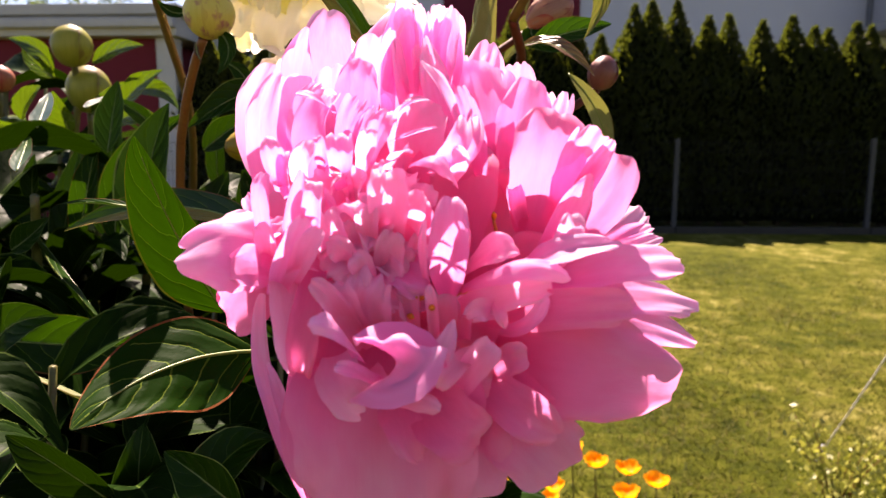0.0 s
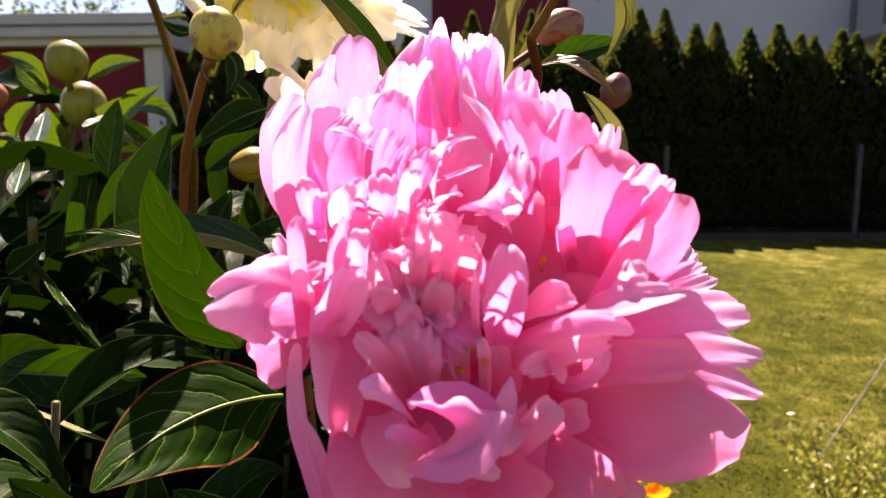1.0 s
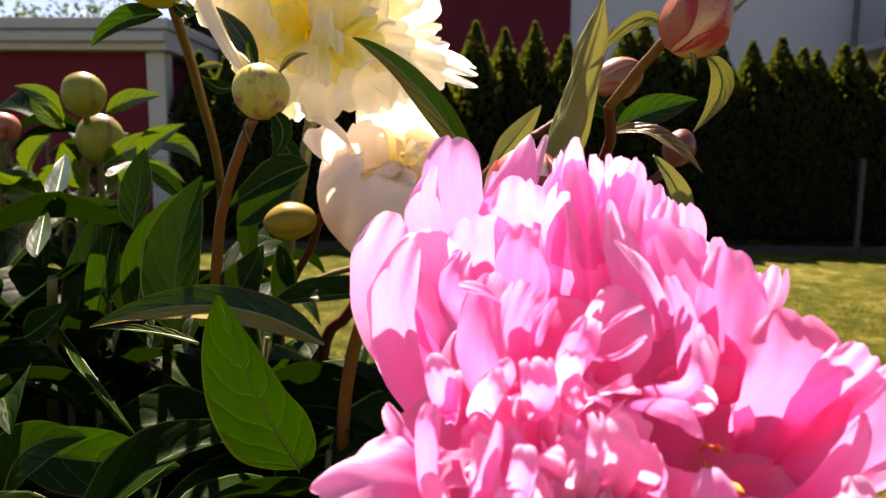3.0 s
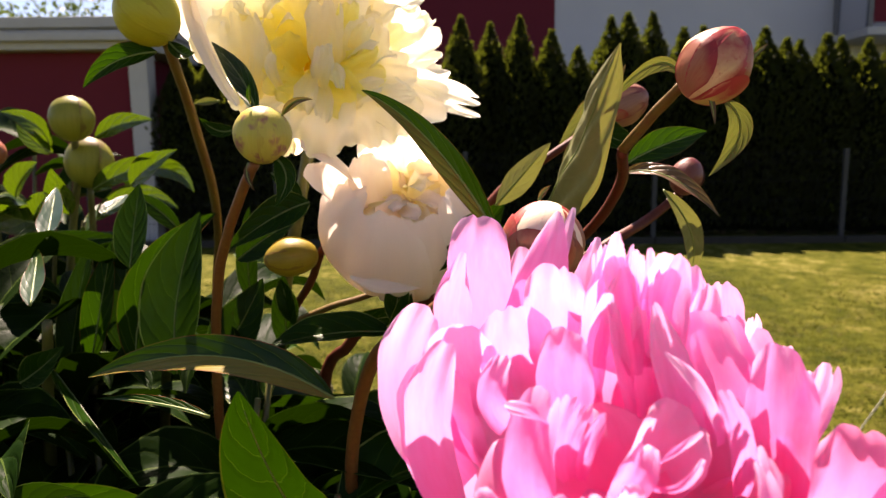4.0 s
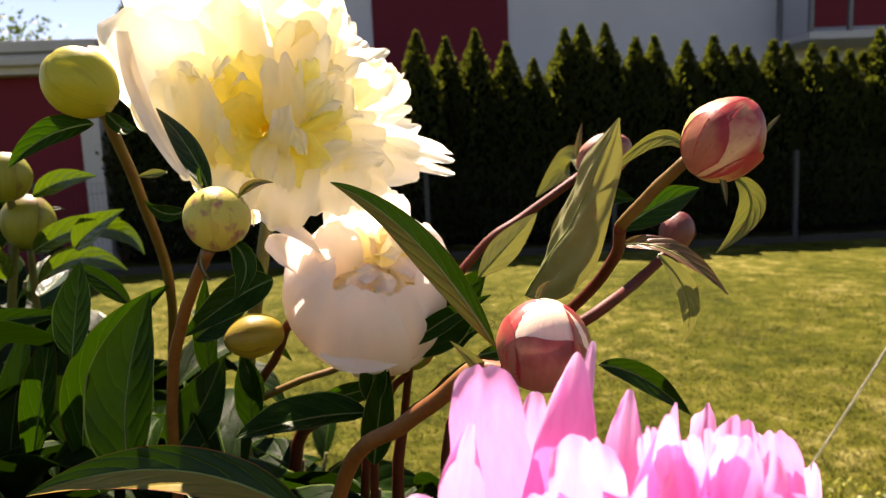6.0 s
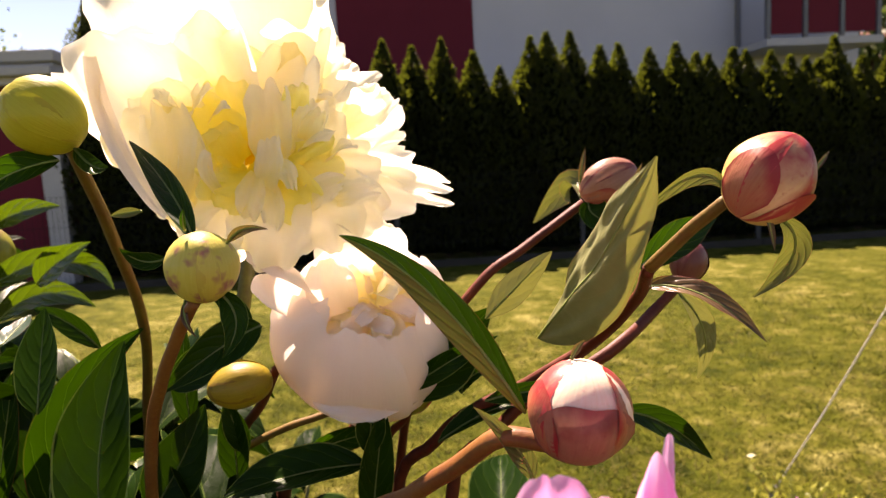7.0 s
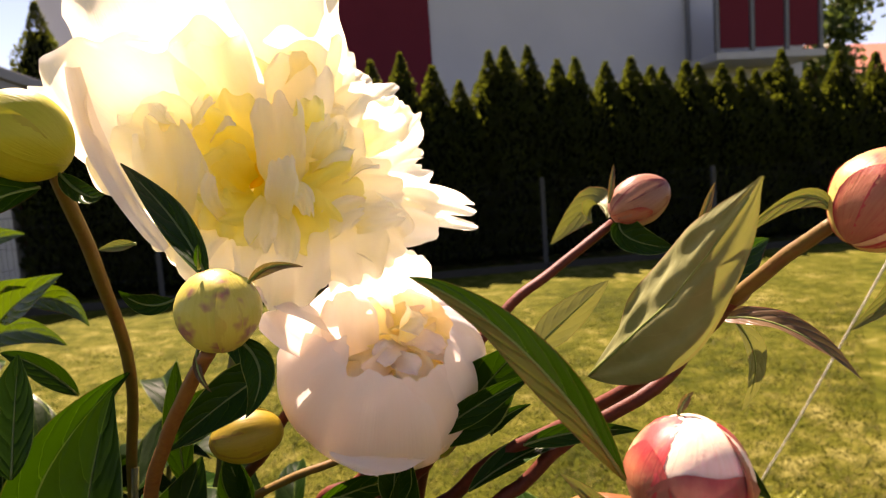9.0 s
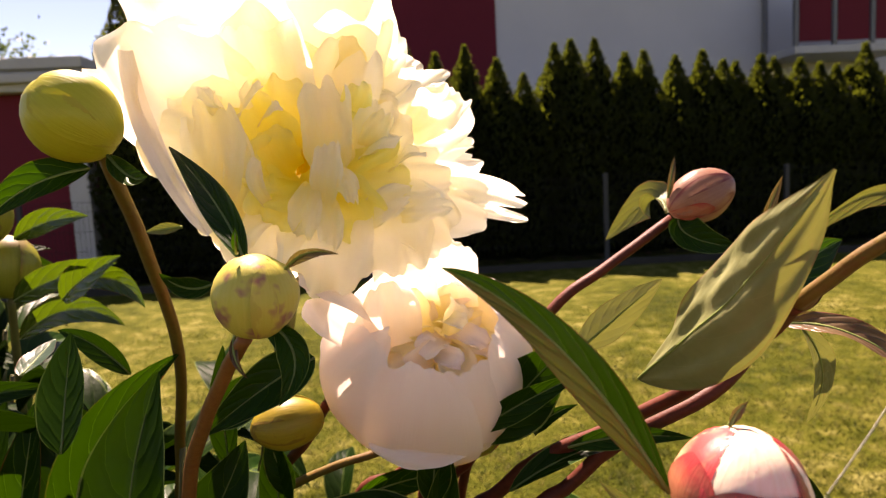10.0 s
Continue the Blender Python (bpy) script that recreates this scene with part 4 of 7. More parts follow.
petal(pink, (0.3363, 0.334, 0.9105), (0.3457, 0.324, 0.9268), (0.3518, 0.322, 0.9393), 0.0152, PINK_DEEP, cup=0.4, jag=0.03, tipw=0.72, neck=0.5, curl=-0.04, seed=26)
petal(pink, (0.3301, 0.328, 0.9082), (0.3348, 0.315, 0.9209), (0.3428, 0.314, 0.9347), 0.0090, PINK, cup=0.9, jag=0.03, tipw=0.4, neck=0.6, face=(0.25, -0.9, 0.35), curl=-0.14, seed=27)
petal(pink, (0.3311, 0.322, 0.9077), (0.3351, 0.308, 0.9175), (0.3371, 0.306, 0.9259), 0.0073, PINK_CORE, cup=0.7, jag=0.06, tipw=0.6, neck=0.6, curl=-0.24, seed=28)
petal(pink, (0.3393, 0.338, 0.9065), (0.3546, 0.346, 0.9147), (0.3655, 0.354, 0.9228), 0.0123, PINK, cup=0.4, jag=0.1, tipw=0.75, neck=0.5, face=(0.1, -0.8, 0.6), curl=-0.09, seed=29)
petal(pink, (0.3405, 0.334, 0.9056), (0.3539, 0.338, 0.9124), (0.3659, 0.344, 0.9189), 0.0086, PINK, cup=0.6, jag=0.1, tipw=0.5, neck=0.5, face=(0.1, -0.6, 0.8), curl=-0.19, seed=30)
petal(pink, (0.3421, 0.334, 0.9056), (0.3547, 0.334, 0.9114), (0.3665, 0.336, 0.9156), 0.0071, PINK, cup=0.5, jag=0.1, tipw=0.6, neck=0.5, face=(0.1, -0.6, 0.8), curl=-0.04, seed=31)
petal(pink, (0.3266, 0.322, 0.9046), (0.347, 0.312, 0.9106), (0.3658, 0.314, 0.9145), 0.0150, PINK, cup=0.35, jag=0.05, rnd=0.2, tipw=0.72, neck=0.45, face=(-0.05, -0.55, 0.85), curl=-0.14, seed=32)
petal(pink, (0.3281, 0.32, 0.9003), (0.3497, 0.312, 0.9031), (0.3735, 0.317, 0.9018), 0.0125, PINK, cup=0.4, jag=0.1, rnd=0.2, tipw=0.6, neck=0.5, face=(-0.05, -0.6, 0.8), curl=-0.24, seed=33)
petal(pink, (0.3216, 0.314, 0.9077), (0.3323, 0.302, 0.9156), (0.3488, 0.304, 0.9189), 0.0090, PINK, cup=0.6, jag=0.1, rnd=0.2, tipw=0.5, neck=0.5, face=(-0.05, -0.6, 0.8), curl=-0.09, seed=34)
petal(pink, (0.3345, 0.322, 0.8952), (0.3516, 0.31, 0.8973), (0.3714, 0.312, 0.8901), 0.0089, PINK, cup=0.6, jag=0.05, tipw=0.45, neck=0.6, curl=-0.19, seed=35)
petal(pink, (0.3158, 0.314, 0.897), (0.3336, 0.304, 0.9015), (0.3538, 0.308, 0.9012), 0.0106, PINK_DEEP, cup=0.3, jag=0.08, tipw=0.7, neck=0.5, curl=-0.04, seed=36)
petal(pink, (0.316, 0.322, 0.8886), (0.341, 0.304, 0.8876), (0.366, 0.303, 0.8844), 0.0302, PINK_DEEP, cup=0.3, jag=0.05, rnd=0.25, tipw=0.5, neck=0.45, full=0.5, curl=-0.14, seed=37)
petal(pink, (0.3192, 0.32, 0.8812), (0.334, 0.308, 0.8794), (0.3437, 0.308, 0.8689), 0.0232, PINK_DEEP, cup=0.3, jag=0.03, rnd=0.2, tipw=0.6, neck=0.5, curl=-0.24, seed=38)
petal(pink, (0.3099, 0.318, 0.8801), (0.3243, 0.302, 0.8718), (0.3378, 0.303, 0.8573), 0.0233, PINK_DEEP, cup=0.4, jag=0.05, rnd=0.12, tipw=0.75, neck=0.5, curl=-0.09, seed=39)
petal(pink, (0.31, 0.312, 0.8837), (0.3218, 0.298, 0.8793), (0.335, 0.298, 0.8701), 0.0121, PINK_DEEP, cup=0.45, jag=0.04, rnd=0.15, tipw=0.6, neck=0.5, curl=-0.19, seed=40)
petal(pink, (0.2902, 0.316, 0.89), (0.2914, 0.298, 0.8722), (0.292, 0.296, 0.8433), 0.0490, PINK_DEEP, cup=0.5, jag=0.04, rnd=0.15, tipw=0.75, neck=0.5, full=0.5, curl=-0.04, seed=41)
petal(pink, (0.3024, 0.314, 0.8782), (0.3095, 0.3, 0.8672), (0.3146, 0.3, 0.8499), 0.0254, PINK_DEEP, cup=0.45, jag=0.05, rnd=0.2, tipw=0.8, neck=0.5, curl=-0.14, seed=42)
petal(pink, (0.2773, 0.312, 0.8971), (0.273, 0.302, 0.8762), (0.2733, 0.304, 0.8475), 0.0171, PINK_DEEP, cup=0.6, jag=0.03, tipw=0.7, neck=0.6, curl=-0.24, seed=43)
petal(pink, (0.2671, 0.318, 0.8403), (0.2583, 0.312, 0.8767), (0.2553, 0.317, 0.9022), 0.0067, PINK, cup=1.3, jag=0.02, rnd=0.3, tipw=0.6, neck=0.45, full=0.7, turn=-10, curl=-0.09, seed=44)
petal(pink, (0.2692, 0.312, 0.8428), (0.2648, 0.306, 0.8683), (0.2592, 0.308, 0.8859), 0.0050, PINK, cup=1.2, jag=0.02, tipw=0.4, neck=0.5, turn=25, curl=-0.19, seed=45)
petal(pink, (0.2567, 0.322, 0.904), (0.2469, 0.322, 0.8962), (0.2417, 0.326, 0.8915), 0.0176, PINK_DEEP, cup=0.5, jag=0.03, rnd=0.3, tipw=0.7, neck=0.6, curl=-0.04, seed=46)
petal(pink, (0.2608, 0.322, 0.9087), (0.2475, 0.314, 0.9161), (0.2303, 0.313, 0.9134), 0.0255, PINK, cup=-0.45, jag=0.1, rnd=0.3, tipw=0.6, neck=0.5, full=0.55, face=(-0.2, -0.8, 0.55), curl=-0.14, seed=47)
petal(pink, (0.2617, 0.316, 0.9083), (0.2546, 0.31, 0.9108), (0.2445, 0.312, 0.9082), 0.0111, PINK, cup=0.4, jag=0.06, rnd=0.25, tipw=0.6, neck=0.6, face=(-0.2, -0.9, 0.3), curl=-0.24, seed=48)
petal(pink, (0.264, 0.308, 0.9127), (0.2666, 0.301, 0.8998), (0.2672, 0.303, 0.8829), 0.0089, PINK_CORE, cup=0.9, jag=0.03, tipw=0.4, neck=0.7, turn=-15, curl=-0.09, seed=49)
petal(pink, (0.2736, 0.304, 0.9106), (0.2715, 0.299, 0.8976), (0.2688, 0.302, 0.8806), 0.0083, PINK_DEEP, cup=0.7, jag=0.03, tipw=0.5, neck=0.7, curl=-0.19, seed=50)
petal(pink, (0.2628, 0.306, 0.9044), (0.268, 0.3, 0.9148), (0.2724, 0.3, 0.9248), 0.0079, PINK, cup=1.0, jag=0.05, tipw=0.6, neck=0.6, turn=20, curl=-0.04, seed=51)
petal(pink, (0.2678, 0.304, 0.9077), (0.2726, 0.297, 0.916), (0.2763, 0.297, 0.9228), 0.0067, PINK_CORE, cup=0.9, jag=0.05, tipw=0.6, neck=0.6, curl=-0.14, seed=52)
petal(pink, (0.2722, 0.308, 0.9157), (0.2741, 0.299, 0.9266), (0.2751, 0.299, 0.934), 0.0054, PINK, cup=0.8, jag=0.03, tipw=0.75, neck=0.6, roll=0.05, curl=-0.24, seed=53)
petal(pink, (0.2641, 0.31, 0.9109), (0.2676, 0.304, 0.924), (0.2708, 0.304, 0.9357), 0.0047, PINK, cup=1.2, jag=0.05, tipw=0.5, neck=0.6, turn=30, curl=-0.09, seed=54)
petal(pink, (0.2658, 0.312, 0.9091), (0.2684, 0.308, 0.9214), (0.267, 0.31, 0.9312), 0.0063, PINK_CORE, cup=0.8, jag=0.05, tipw=0.5, neck=0.6, curl=-0.19, seed=55)
petal(pink, (0.2576, 0.32, 0.9122), (0.2572, 0.314, 0.9265), (0.2581, 0.316, 0.9345), 0.0053, PINK, cup=0.8, jag=0.04, tipw=0.7, neck=0.6, curl=-0.04, seed=56)
petal(pink, (0.255, 0.324, 0.9163), (0.2512, 0.326, 0.9231), (0.2462, 0.334, 0.9277), 0.0047, PINK, cup=0.9, jag=0.1, tipw=0.5, neck=0.6, curl=-0.14, seed=57)
petal(pink, (0.2602, 0.324, 0.9288), (0.2598, 0.318, 0.9378), (0.2582, 0.318, 0.9445), 0.0062, PINK, cup=0.4, jag=0.04, rnd=0.25, tipw=0.6, neck=0.6, face=(0, -0.6, 0.8), curl=-0.24, seed=58)
petal(pink, (0.2617, 0.324, 0.9272), (0.2621, 0.318, 0.9351), (0.2629, 0.32, 0.9403), 0.0039, PINK, cup=1.0, jag=0.04, tipw=0.6, neck=0.6, curl=-0.09, seed=59)
petal(pink, (0.2675, 0.32, 0.9306), (0.2684, 0.312, 0.9368), (0.2715, 0.312, 0.9433), 0.0063, PINK_CORE, cup=0.9, jag=0.05, tipw=0.6, neck=0.6, curl=-0.19, seed=60)
petal(pink, (0.2587, 0.316, 0.9098), (0.2593, 0.31, 0.9175), (0.2566, 0.312, 0.9216), 0.0058, PINK_CORE, cup=0.8, jag=0.04, tipw=0.6, neck=0.6, curl=-0.04, seed=61)
petal(pink, (0.2711, 0.328, 0.9317), (0.2688, 0.328, 0.9453), (0.2728, 0.336, 0.9583), 0.0130, PINK, cup=1.1, jag=0.06, tipw=0.6, neck=0.6, turn=-20, curl=-0.14, seed=62)
petal(pink, (0.2727, 0.334, 0.9504), (0.2689, 0.33, 0.9541), (0.263, 0.33, 0.9567), 0.0041, PINK, cup=0.5, jag=0.14, tipw=0.8, neck=0.6, face=(0, -0.45, 0.9), curl=-0.24, seed=63)
petal(pink, (0.2806, 0.342, 0.9409), (0.2777, 0.345, 0.9566), (0.2798, 0.347, 0.9671), 0.0131, PINK, cup=0.5, jag=0.04, rnd=0.25, tipw=0.75, neck=0.5, curl=-0.09, seed=64)
petal(pink, (0.265, 0.346, 0.9442), (0.2618, 0.346, 0.9526), (0.2659, 0.35, 0.9608), 0.0074, PINK, cup=0.8, jag=0.05, tipw=0.6, neck=0.6, curl=-0.19, seed=65)
petal(pink, (0.2776, 0.334, 0.9378), (0.2767, 0.334, 0.9473), (0.2805, 0.336, 0.9563), 0.0073, PINK, cup=0.6, jag=0.3, tipw=0.8, neck=0.5, rnd=0.05, curl=-0.04, seed=66)
petal(pink, (0.2796, 0.332, 0.9386), (0.281, 0.332, 0.9464), (0.2852, 0.334, 0.9527), 0.0041, PINK, cup=1.0, jag=0.1, tipw=0.4, neck=0.5, curl=-0.14, seed=67)
petal(pink, (0.2778, 0.318, 0.93), (0.2786, 0.312, 0.9389), (0.2778, 0.314, 0.9459), 0.0069, PINK, cup=0.4, jag=0.1, rnd=0.1, tipw=0.85, neck=0.5, face=(0, -0.6, 0.8), curl=-0.24, seed=68)
petal(pink, (0.2717, 0.322, 0.935), (0.2726, 0.316, 0.9407), (0.2718, 0.316, 0.9439), 0.0041, PINK, cup=1.0, jag=0.04, tipw=0.6, neck=0.6, curl=-0.09, seed=69)
petal(pink, (0.2844, 0.324, 0.9365), (0.2876, 0.32, 0.9451), (0.2905, 0.322, 0.9516), 0.0074, PINK, cup=0.6, jag=0.05, rnd=0.2, tipw=0.7, neck=0.5, face=(0, -0.7, 0.7), curl=-0.19, seed=70)
petal(pink, (0.2824, 0.322, 0.935), (0.2849, 0.316, 0.9418), (0.2857, 0.316, 0.9461), 0.0058, PINK_CORE, cup=0.8, jag=0.06, tipw=0.6, neck=0.6, curl=-0.04, seed=71)
petal(pink, (0.2964, 0.336, 0.9329), (0.2971, 0.332, 0.9456), (0.3022, 0.334, 0.9547), 0.0176, PINK_CORE, cup=0.9, jag=0.06, tipw=0.7, neck=0.6, curl=-0.14, seed=72)
petal(pink, (0.2901, 0.322, 0.9422), (0.2953, 0.318, 0.9439), (0.3022, 0.325, 0.9468), 0.0022, PINK, cup=1.2, jag=0.04, tipw=0.7, neck=0.7, face=(0, -0.45, 0.9), curl=-0.24, seed=73)
petal(pink, (0.2916, 0.322, 0.9462), (0.2943, 0.318, 0.9511), (0.3006, 0.322, 0.9533), 0.0017, PINK, cup=1.0, jag=0.03, tipw=0.6, neck=0.7, face=(0, -0.45, 0.9), curl=-0.09, seed=74)
petal(pink, (0.2904, 0.318, 0.9352), (0.2945, 0.311, 0.9397), (0.2968, 0.31, 0.9408), 0.0062, PINK_CORE, cup=0.9, jag=0.06, tipw=0.6, neck=0.6, face=(0, -0.45, 0.9), curl=-0.19, seed=75)
petal(pink, (0.2966, 0.312, 0.9366), (0.3041, 0.304, 0.9379), (0.3089, 0.309, 0.9302), 0.0062, PINK, cup=-0.5, jag=0.1, rnd=0.2, tipw=0.35, neck=0.4, face=(0, -0.55, 0.85), curl=-0.04, seed=76)
petal(pink, (0.3007, 0.32, 0.9351), (0.3076, 0.312, 0.9408), (0.3099, 0.318, 0.9496), 0.0065, PINK, cup=0.9, jag=0.08, tipw=0.55, neck=0.5, face=(0.25, -0.9, 0.35), curl=-0.14, seed=77)
petal(pink, (0.3049, 0.326, 0.9349), (0.3108, 0.318, 0.9407), (0.3134, 0.324, 0.9502), 0.0064, PINK, cup=1.0, jag=0.06, tipw=0.5, neck=0.5, turn=25, curl=-0.24, seed=78)
petal(pink, (0.3067, 0.318, 0.9323), (0.309, 0.31, 0.9376), (0.307, 0.308, 0.9408), 0.0048, PINK_CORE, cup=0.8, jag=0.06, tipw=0.6, neck=0.6, curl=-0.09, seed=79)
petal(pink, (0.3181, 0.35, 0.9113), (0.3145, 0.35, 0.9262), (0.3135, 0.345, 0.9417), 0.0209, PINK_DEEP, cup=0.7, jag=0.03, tipw=0.8, neck=0.7, curl=-0.19, seed=80)
petal(pink, (0.3286, 0.35, 0.9131), (0.3256, 0.348, 0.929), (0.3235, 0.345, 0.9425), 0.0154, PINK_DEEP, cup=0.6, jag=0.03, tipw=0.8, neck=0.7, curl=-0.04, seed=81)
petal(pink, (0.3265, 0.334, 0.9186), (0.3242, 0.328, 0.9263), (0.3232, 0.328, 0.9315), 0.0053, PINK, cup=0.7, jag=0.05, tipw=0.7, neck=0.6, curl=-0.14, seed=82)
petal(pink, (0.3105, 0.318, 0.9083), (0.3182, 0.305, 0.9167), (0.3252, 0.31, 0.9169), 0.0086, PINK_CORE, cup=0.5, jag=0.03, rnd=0.3, tipw=0.7, neck=0.5, face=(0, -0.8, 0.6), curl=-0.24, seed=83)
petal(pink, (0.3059, 0.308, 0.9043), (0.3067, 0.297, 0.9196), (0.3075, 0.299, 0.9305), 0.0103, PINK, cup=0.75, jag=0.02, rnd=0.25, tipw=0.7, neck=0.5, roll=0.05, curl=-0.09, seed=84)
petal(pink, (0.3009, 0.31, 0.9053), (0.3, 0.303, 0.9152), (0.3006, 0.303, 0.9238), 0.0025, PINK_CORE, cup=1.2, jag=0.04, tipw=0.6, neck=0.7, curl=-0.19, seed=85)
petal(pink, (0.3099, 0.31, 0.906), (0.3233, 0.298, 0.9135), (0.336, 0.301, 0.9106), 0.0082, PINK, cup=-0.9, jag=0.03, rnd=0.25, tipw=0.6, neck=0.6, face=(0, -0.6, 0.8), curl=-0.04, seed=86)
petal(pink, (0.3091, 0.312, 0.8997), (0.3197, 0.303, 0.9049), (0.333, 0.306, 0.9072), 0.0080, PINK_CORE, cup=0.5, jag=0.03, tipw=0.5, neck=0.6, curl=-0.14, seed=87)
petal(pink, (0.3192, 0.308, 0.8993), (0.3148, 0.301, 0.902), (0.31, 0.3, 0.8994), 0.0060, PINK_CORE, cup=0.6, jag=0.08, tipw=0.55, neck=0.6, curl=-0.24, seed=88)
petal(pink, (0.3194, 0.31, 0.8944), (0.3259, 0.302, 0.8985), (0.3305, 0.304, 0.9052), 0.0047, PINK, cup=1.1, jag=0.05, tipw=0.5, neck=0.6, curl=-0.09, seed=89)
petal(pink, (0.3184, 0.306, 0.9034), (0.3189, 0.301, 0.9011), (0.3208, 0.301, 0.8969), 0.0036, PINK_CORE, cup=0.9, jag=0.03, tipw=0.4, neck=0.6, curl=-0.19, seed=90)
petal(pink, (0.2908, 0.313, 0.9165), (0.2916, 0.305, 0.9288), (0.291, 0.311, 0.9371), 0.0102, PINK_CORE, cup=0.5, jag=0.16, tipw=0.75, neck=0.7, crumple=0.05, curl=-0.04, seed=91)
petal(pink, (0.2952, 0.313, 0.918), (0.2971, 0.306, 0.926), (0.2979, 0.308, 0.9314), 0.0075, PINK_CORE, cup=0.5, jag=0.12, tipw=0.75, neck=0.6, crumple=0.05, curl=-0.14, seed=92)
petal(pink, (0.2856, 0.313, 0.9135), (0.2861, 0.306, 0.9224), (0.2862, 0.306, 0.9284), 0.0064, PINK_CORE, cup=0.7, jag=0.08, tipw=0.6, neck=0.6, curl=-0.24, seed=93)
petal(pink, (0.2782, 0.313, 0.9112), (0.2771, 0.305, 0.9197), (0.2757, 0.306, 0.9262), 0.0084, PINK_CORE, cup=0.7, jag=0.06, tipw=0.7, neck=0.6, curl=-0.09, seed=94)
petal(pink, (0.2807, 0.311, 0.9094), (0.2802, 0.303, 0.9158), (0.2754, 0.303, 0.9179), 0.0066, PINK_CORE, cup=0.5, jag=0.05, tipw=0.7, neck=0.6, curl=-0.19, seed=95)
petal(pink, (0.2834, 0.313, 0.9105), (0.2828, 0.307, 0.9188), (0.2813, 0.308, 0.9236), 0.0062, PINK_CORE, cup=0.8, jag=0.08, tipw=0.6, neck=0.6, crumple=0.05, curl=-0.04, seed=96)
petal(pink, (0.2907, 0.313, 0.9061), (0.2915, 0.307, 0.9152), (0.293, 0.307, 0.9209), 0.0079, PINK_CORE, cup=0.6, jag=0.1, tipw=0.7, neck=0.6, crumple=0.05, curl=-0.14, seed=97)
petal(pink, (0.2854, 0.309, 0.9069), (0.285, 0.303, 0.9123), (0.282, 0.303, 0.9158), 0.0067, PINK_CORE, cup=0.7, jag=0.08, tipw=0.6, neck=0.6, curl=-0.24, seed=98)
petal(pink, (0.2979, 0.315, 0.9088), (0.2977, 0.31, 0.9155), (0.2995, 0.31, 0.9199), 0.0043, PINK_CORE, cup=0.8, jag=0.05, tipw=0.6, neck=0.6, curl=-0.09, seed=99)
petal(pink, (0.2878, 0.311, 0.8899), (0.2867, 0.302, 0.9033), (0.2888, 0.304, 0.9116), 0.0117, PINK_CORE, cup=0.5, jag=0.14, tipw=0.8, neck=0.6, crumple=0.06, curl=-0.19, seed=100)
petal(pink, (0.2851, 0.309, 0.8905), (0.281, 0.301, 0.9021), (0.2795, 0.302, 0.9089), 0.0086, PINK_CORE, cup=0.6, jag=0.08, tipw=0.6, neck=0.6, curl=-0.04, seed=101)
petal(pink, (0.2837, 0.309, 0.8912), (0.2786, 0.299, 0.904), (0.2726, 0.299, 0.9092), 0.0063, PINK_CORE, cup=0.8, jag=0.04, rnd=0.25, tipw=0.7, neck=0.6, curl=-0.14, seed=102)
petal(pink, (0.2775, 0.311, 0.8974), (0.2729, 0.306, 0.9045), (0.27, 0.307, 0.9115), 0.0077, PINK_CORE, cup=0.7, jag=0.04, tipw=0.6, neck=0.6, curl=-0.24, seed=103)
petal(pink, (0.295, 0.313, 0.8894), (0.2951, 0.307, 0.903), (0.2936, 0.311, 0.9121), 0.0080, PINK_CORE, cup=0.5, jag=0.16, tipw=0.6, neck=0.7, curl=-0.09, seed=104)
petal(pink, (0.3026, 0.311, 0.8901), (0.3023, 0.303, 0.9018), (0.3012, 0.304, 0.908), 0.0036, PINK_CORE, cup=1.0, jag=0.05, tipw=0.4, neck=0.6, curl=-0.19, seed=105)
petal(pink, (0.3054, 0.315, 0.8905), (0.3056, 0.309, 0.9004), (0.3048, 0.311, 0.9059), 0.0063, PINK_CORE, cup=0.7, jag=0.1, tipw=0.6, neck=0.6, curl=-0.04, seed=106)
petal(pink, (0.3099, 0.317, 0.89), (0.3096, 0.312, 0.8982), (0.311, 0.314, 0.9031), 0.0059, PINK_CORE, cup=0.8, jag=0.06, tipw=0.6, neck=0.6, curl=-0.14, seed=107)
petal(pink, (0.2857, 0.296, 0.8902), (0.2822, 0.284, 0.902), (0.2754, 0.283, 0.9045), 0.0065, PINK, cup=-0.5, jag=0.04, rnd=0.2, tipw=0.6, neck=0.6, face=(0, -0.6, 0.8), curl=-0.24, seed=108)
petal(pink, (0.2941, 0.294, 0.8839), (0.2957, 0.28, 0.8961), (0.2962, 0.283, 0.9025), 0.0231, PINK, cup=-0.45, jag=0.1, rnd=0.15, tipw=0.8, neck=0.7, full=0.4, face=(0, -0.6, 0.8), curl=-0.08, crumple=0.04, seed=109)
petal(pink, (0.2938, 0.296, 0.8832), (0.3032, 0.288, 0.8917), (0.308, 0.294, 0.9021), 0.0064, PINK_CORE, cup=0.8, jag=0.04, tipw=0.35, neck=0.5, curl=-0.19, seed=110)
petal(pink, (0.2925, 0.296, 0.8832), (0.2865, 0.287, 0.8904), (0.281, 0.286, 0.892), 0.0041, PINK, cup=0.6, jag=0.03, tipw=0.6, neck=0.6, face=(0, -0.7, 0.7), curl=-0.04, seed=111)
petal(pink, (0.2788, 0.3, 0.8902), (0.2827, 0.291, 0.8849), (0.2887, 0.293, 0.8783), 0.0122, PINK_CORE, cup=0.5, jag=0.05, tipw=0.6, neck=0.6, curl=-0.14, seed=112)
petal(pink, (0.2878, 0.3, 0.8874), (0.2904, 0.293, 0.8843), (0.2907, 0.294, 0.8785), 0.0062, PINK_CORE, cup=0.6, jag=0.04, tipw=0.6, neck=0.6, curl=-0.24, seed=113)
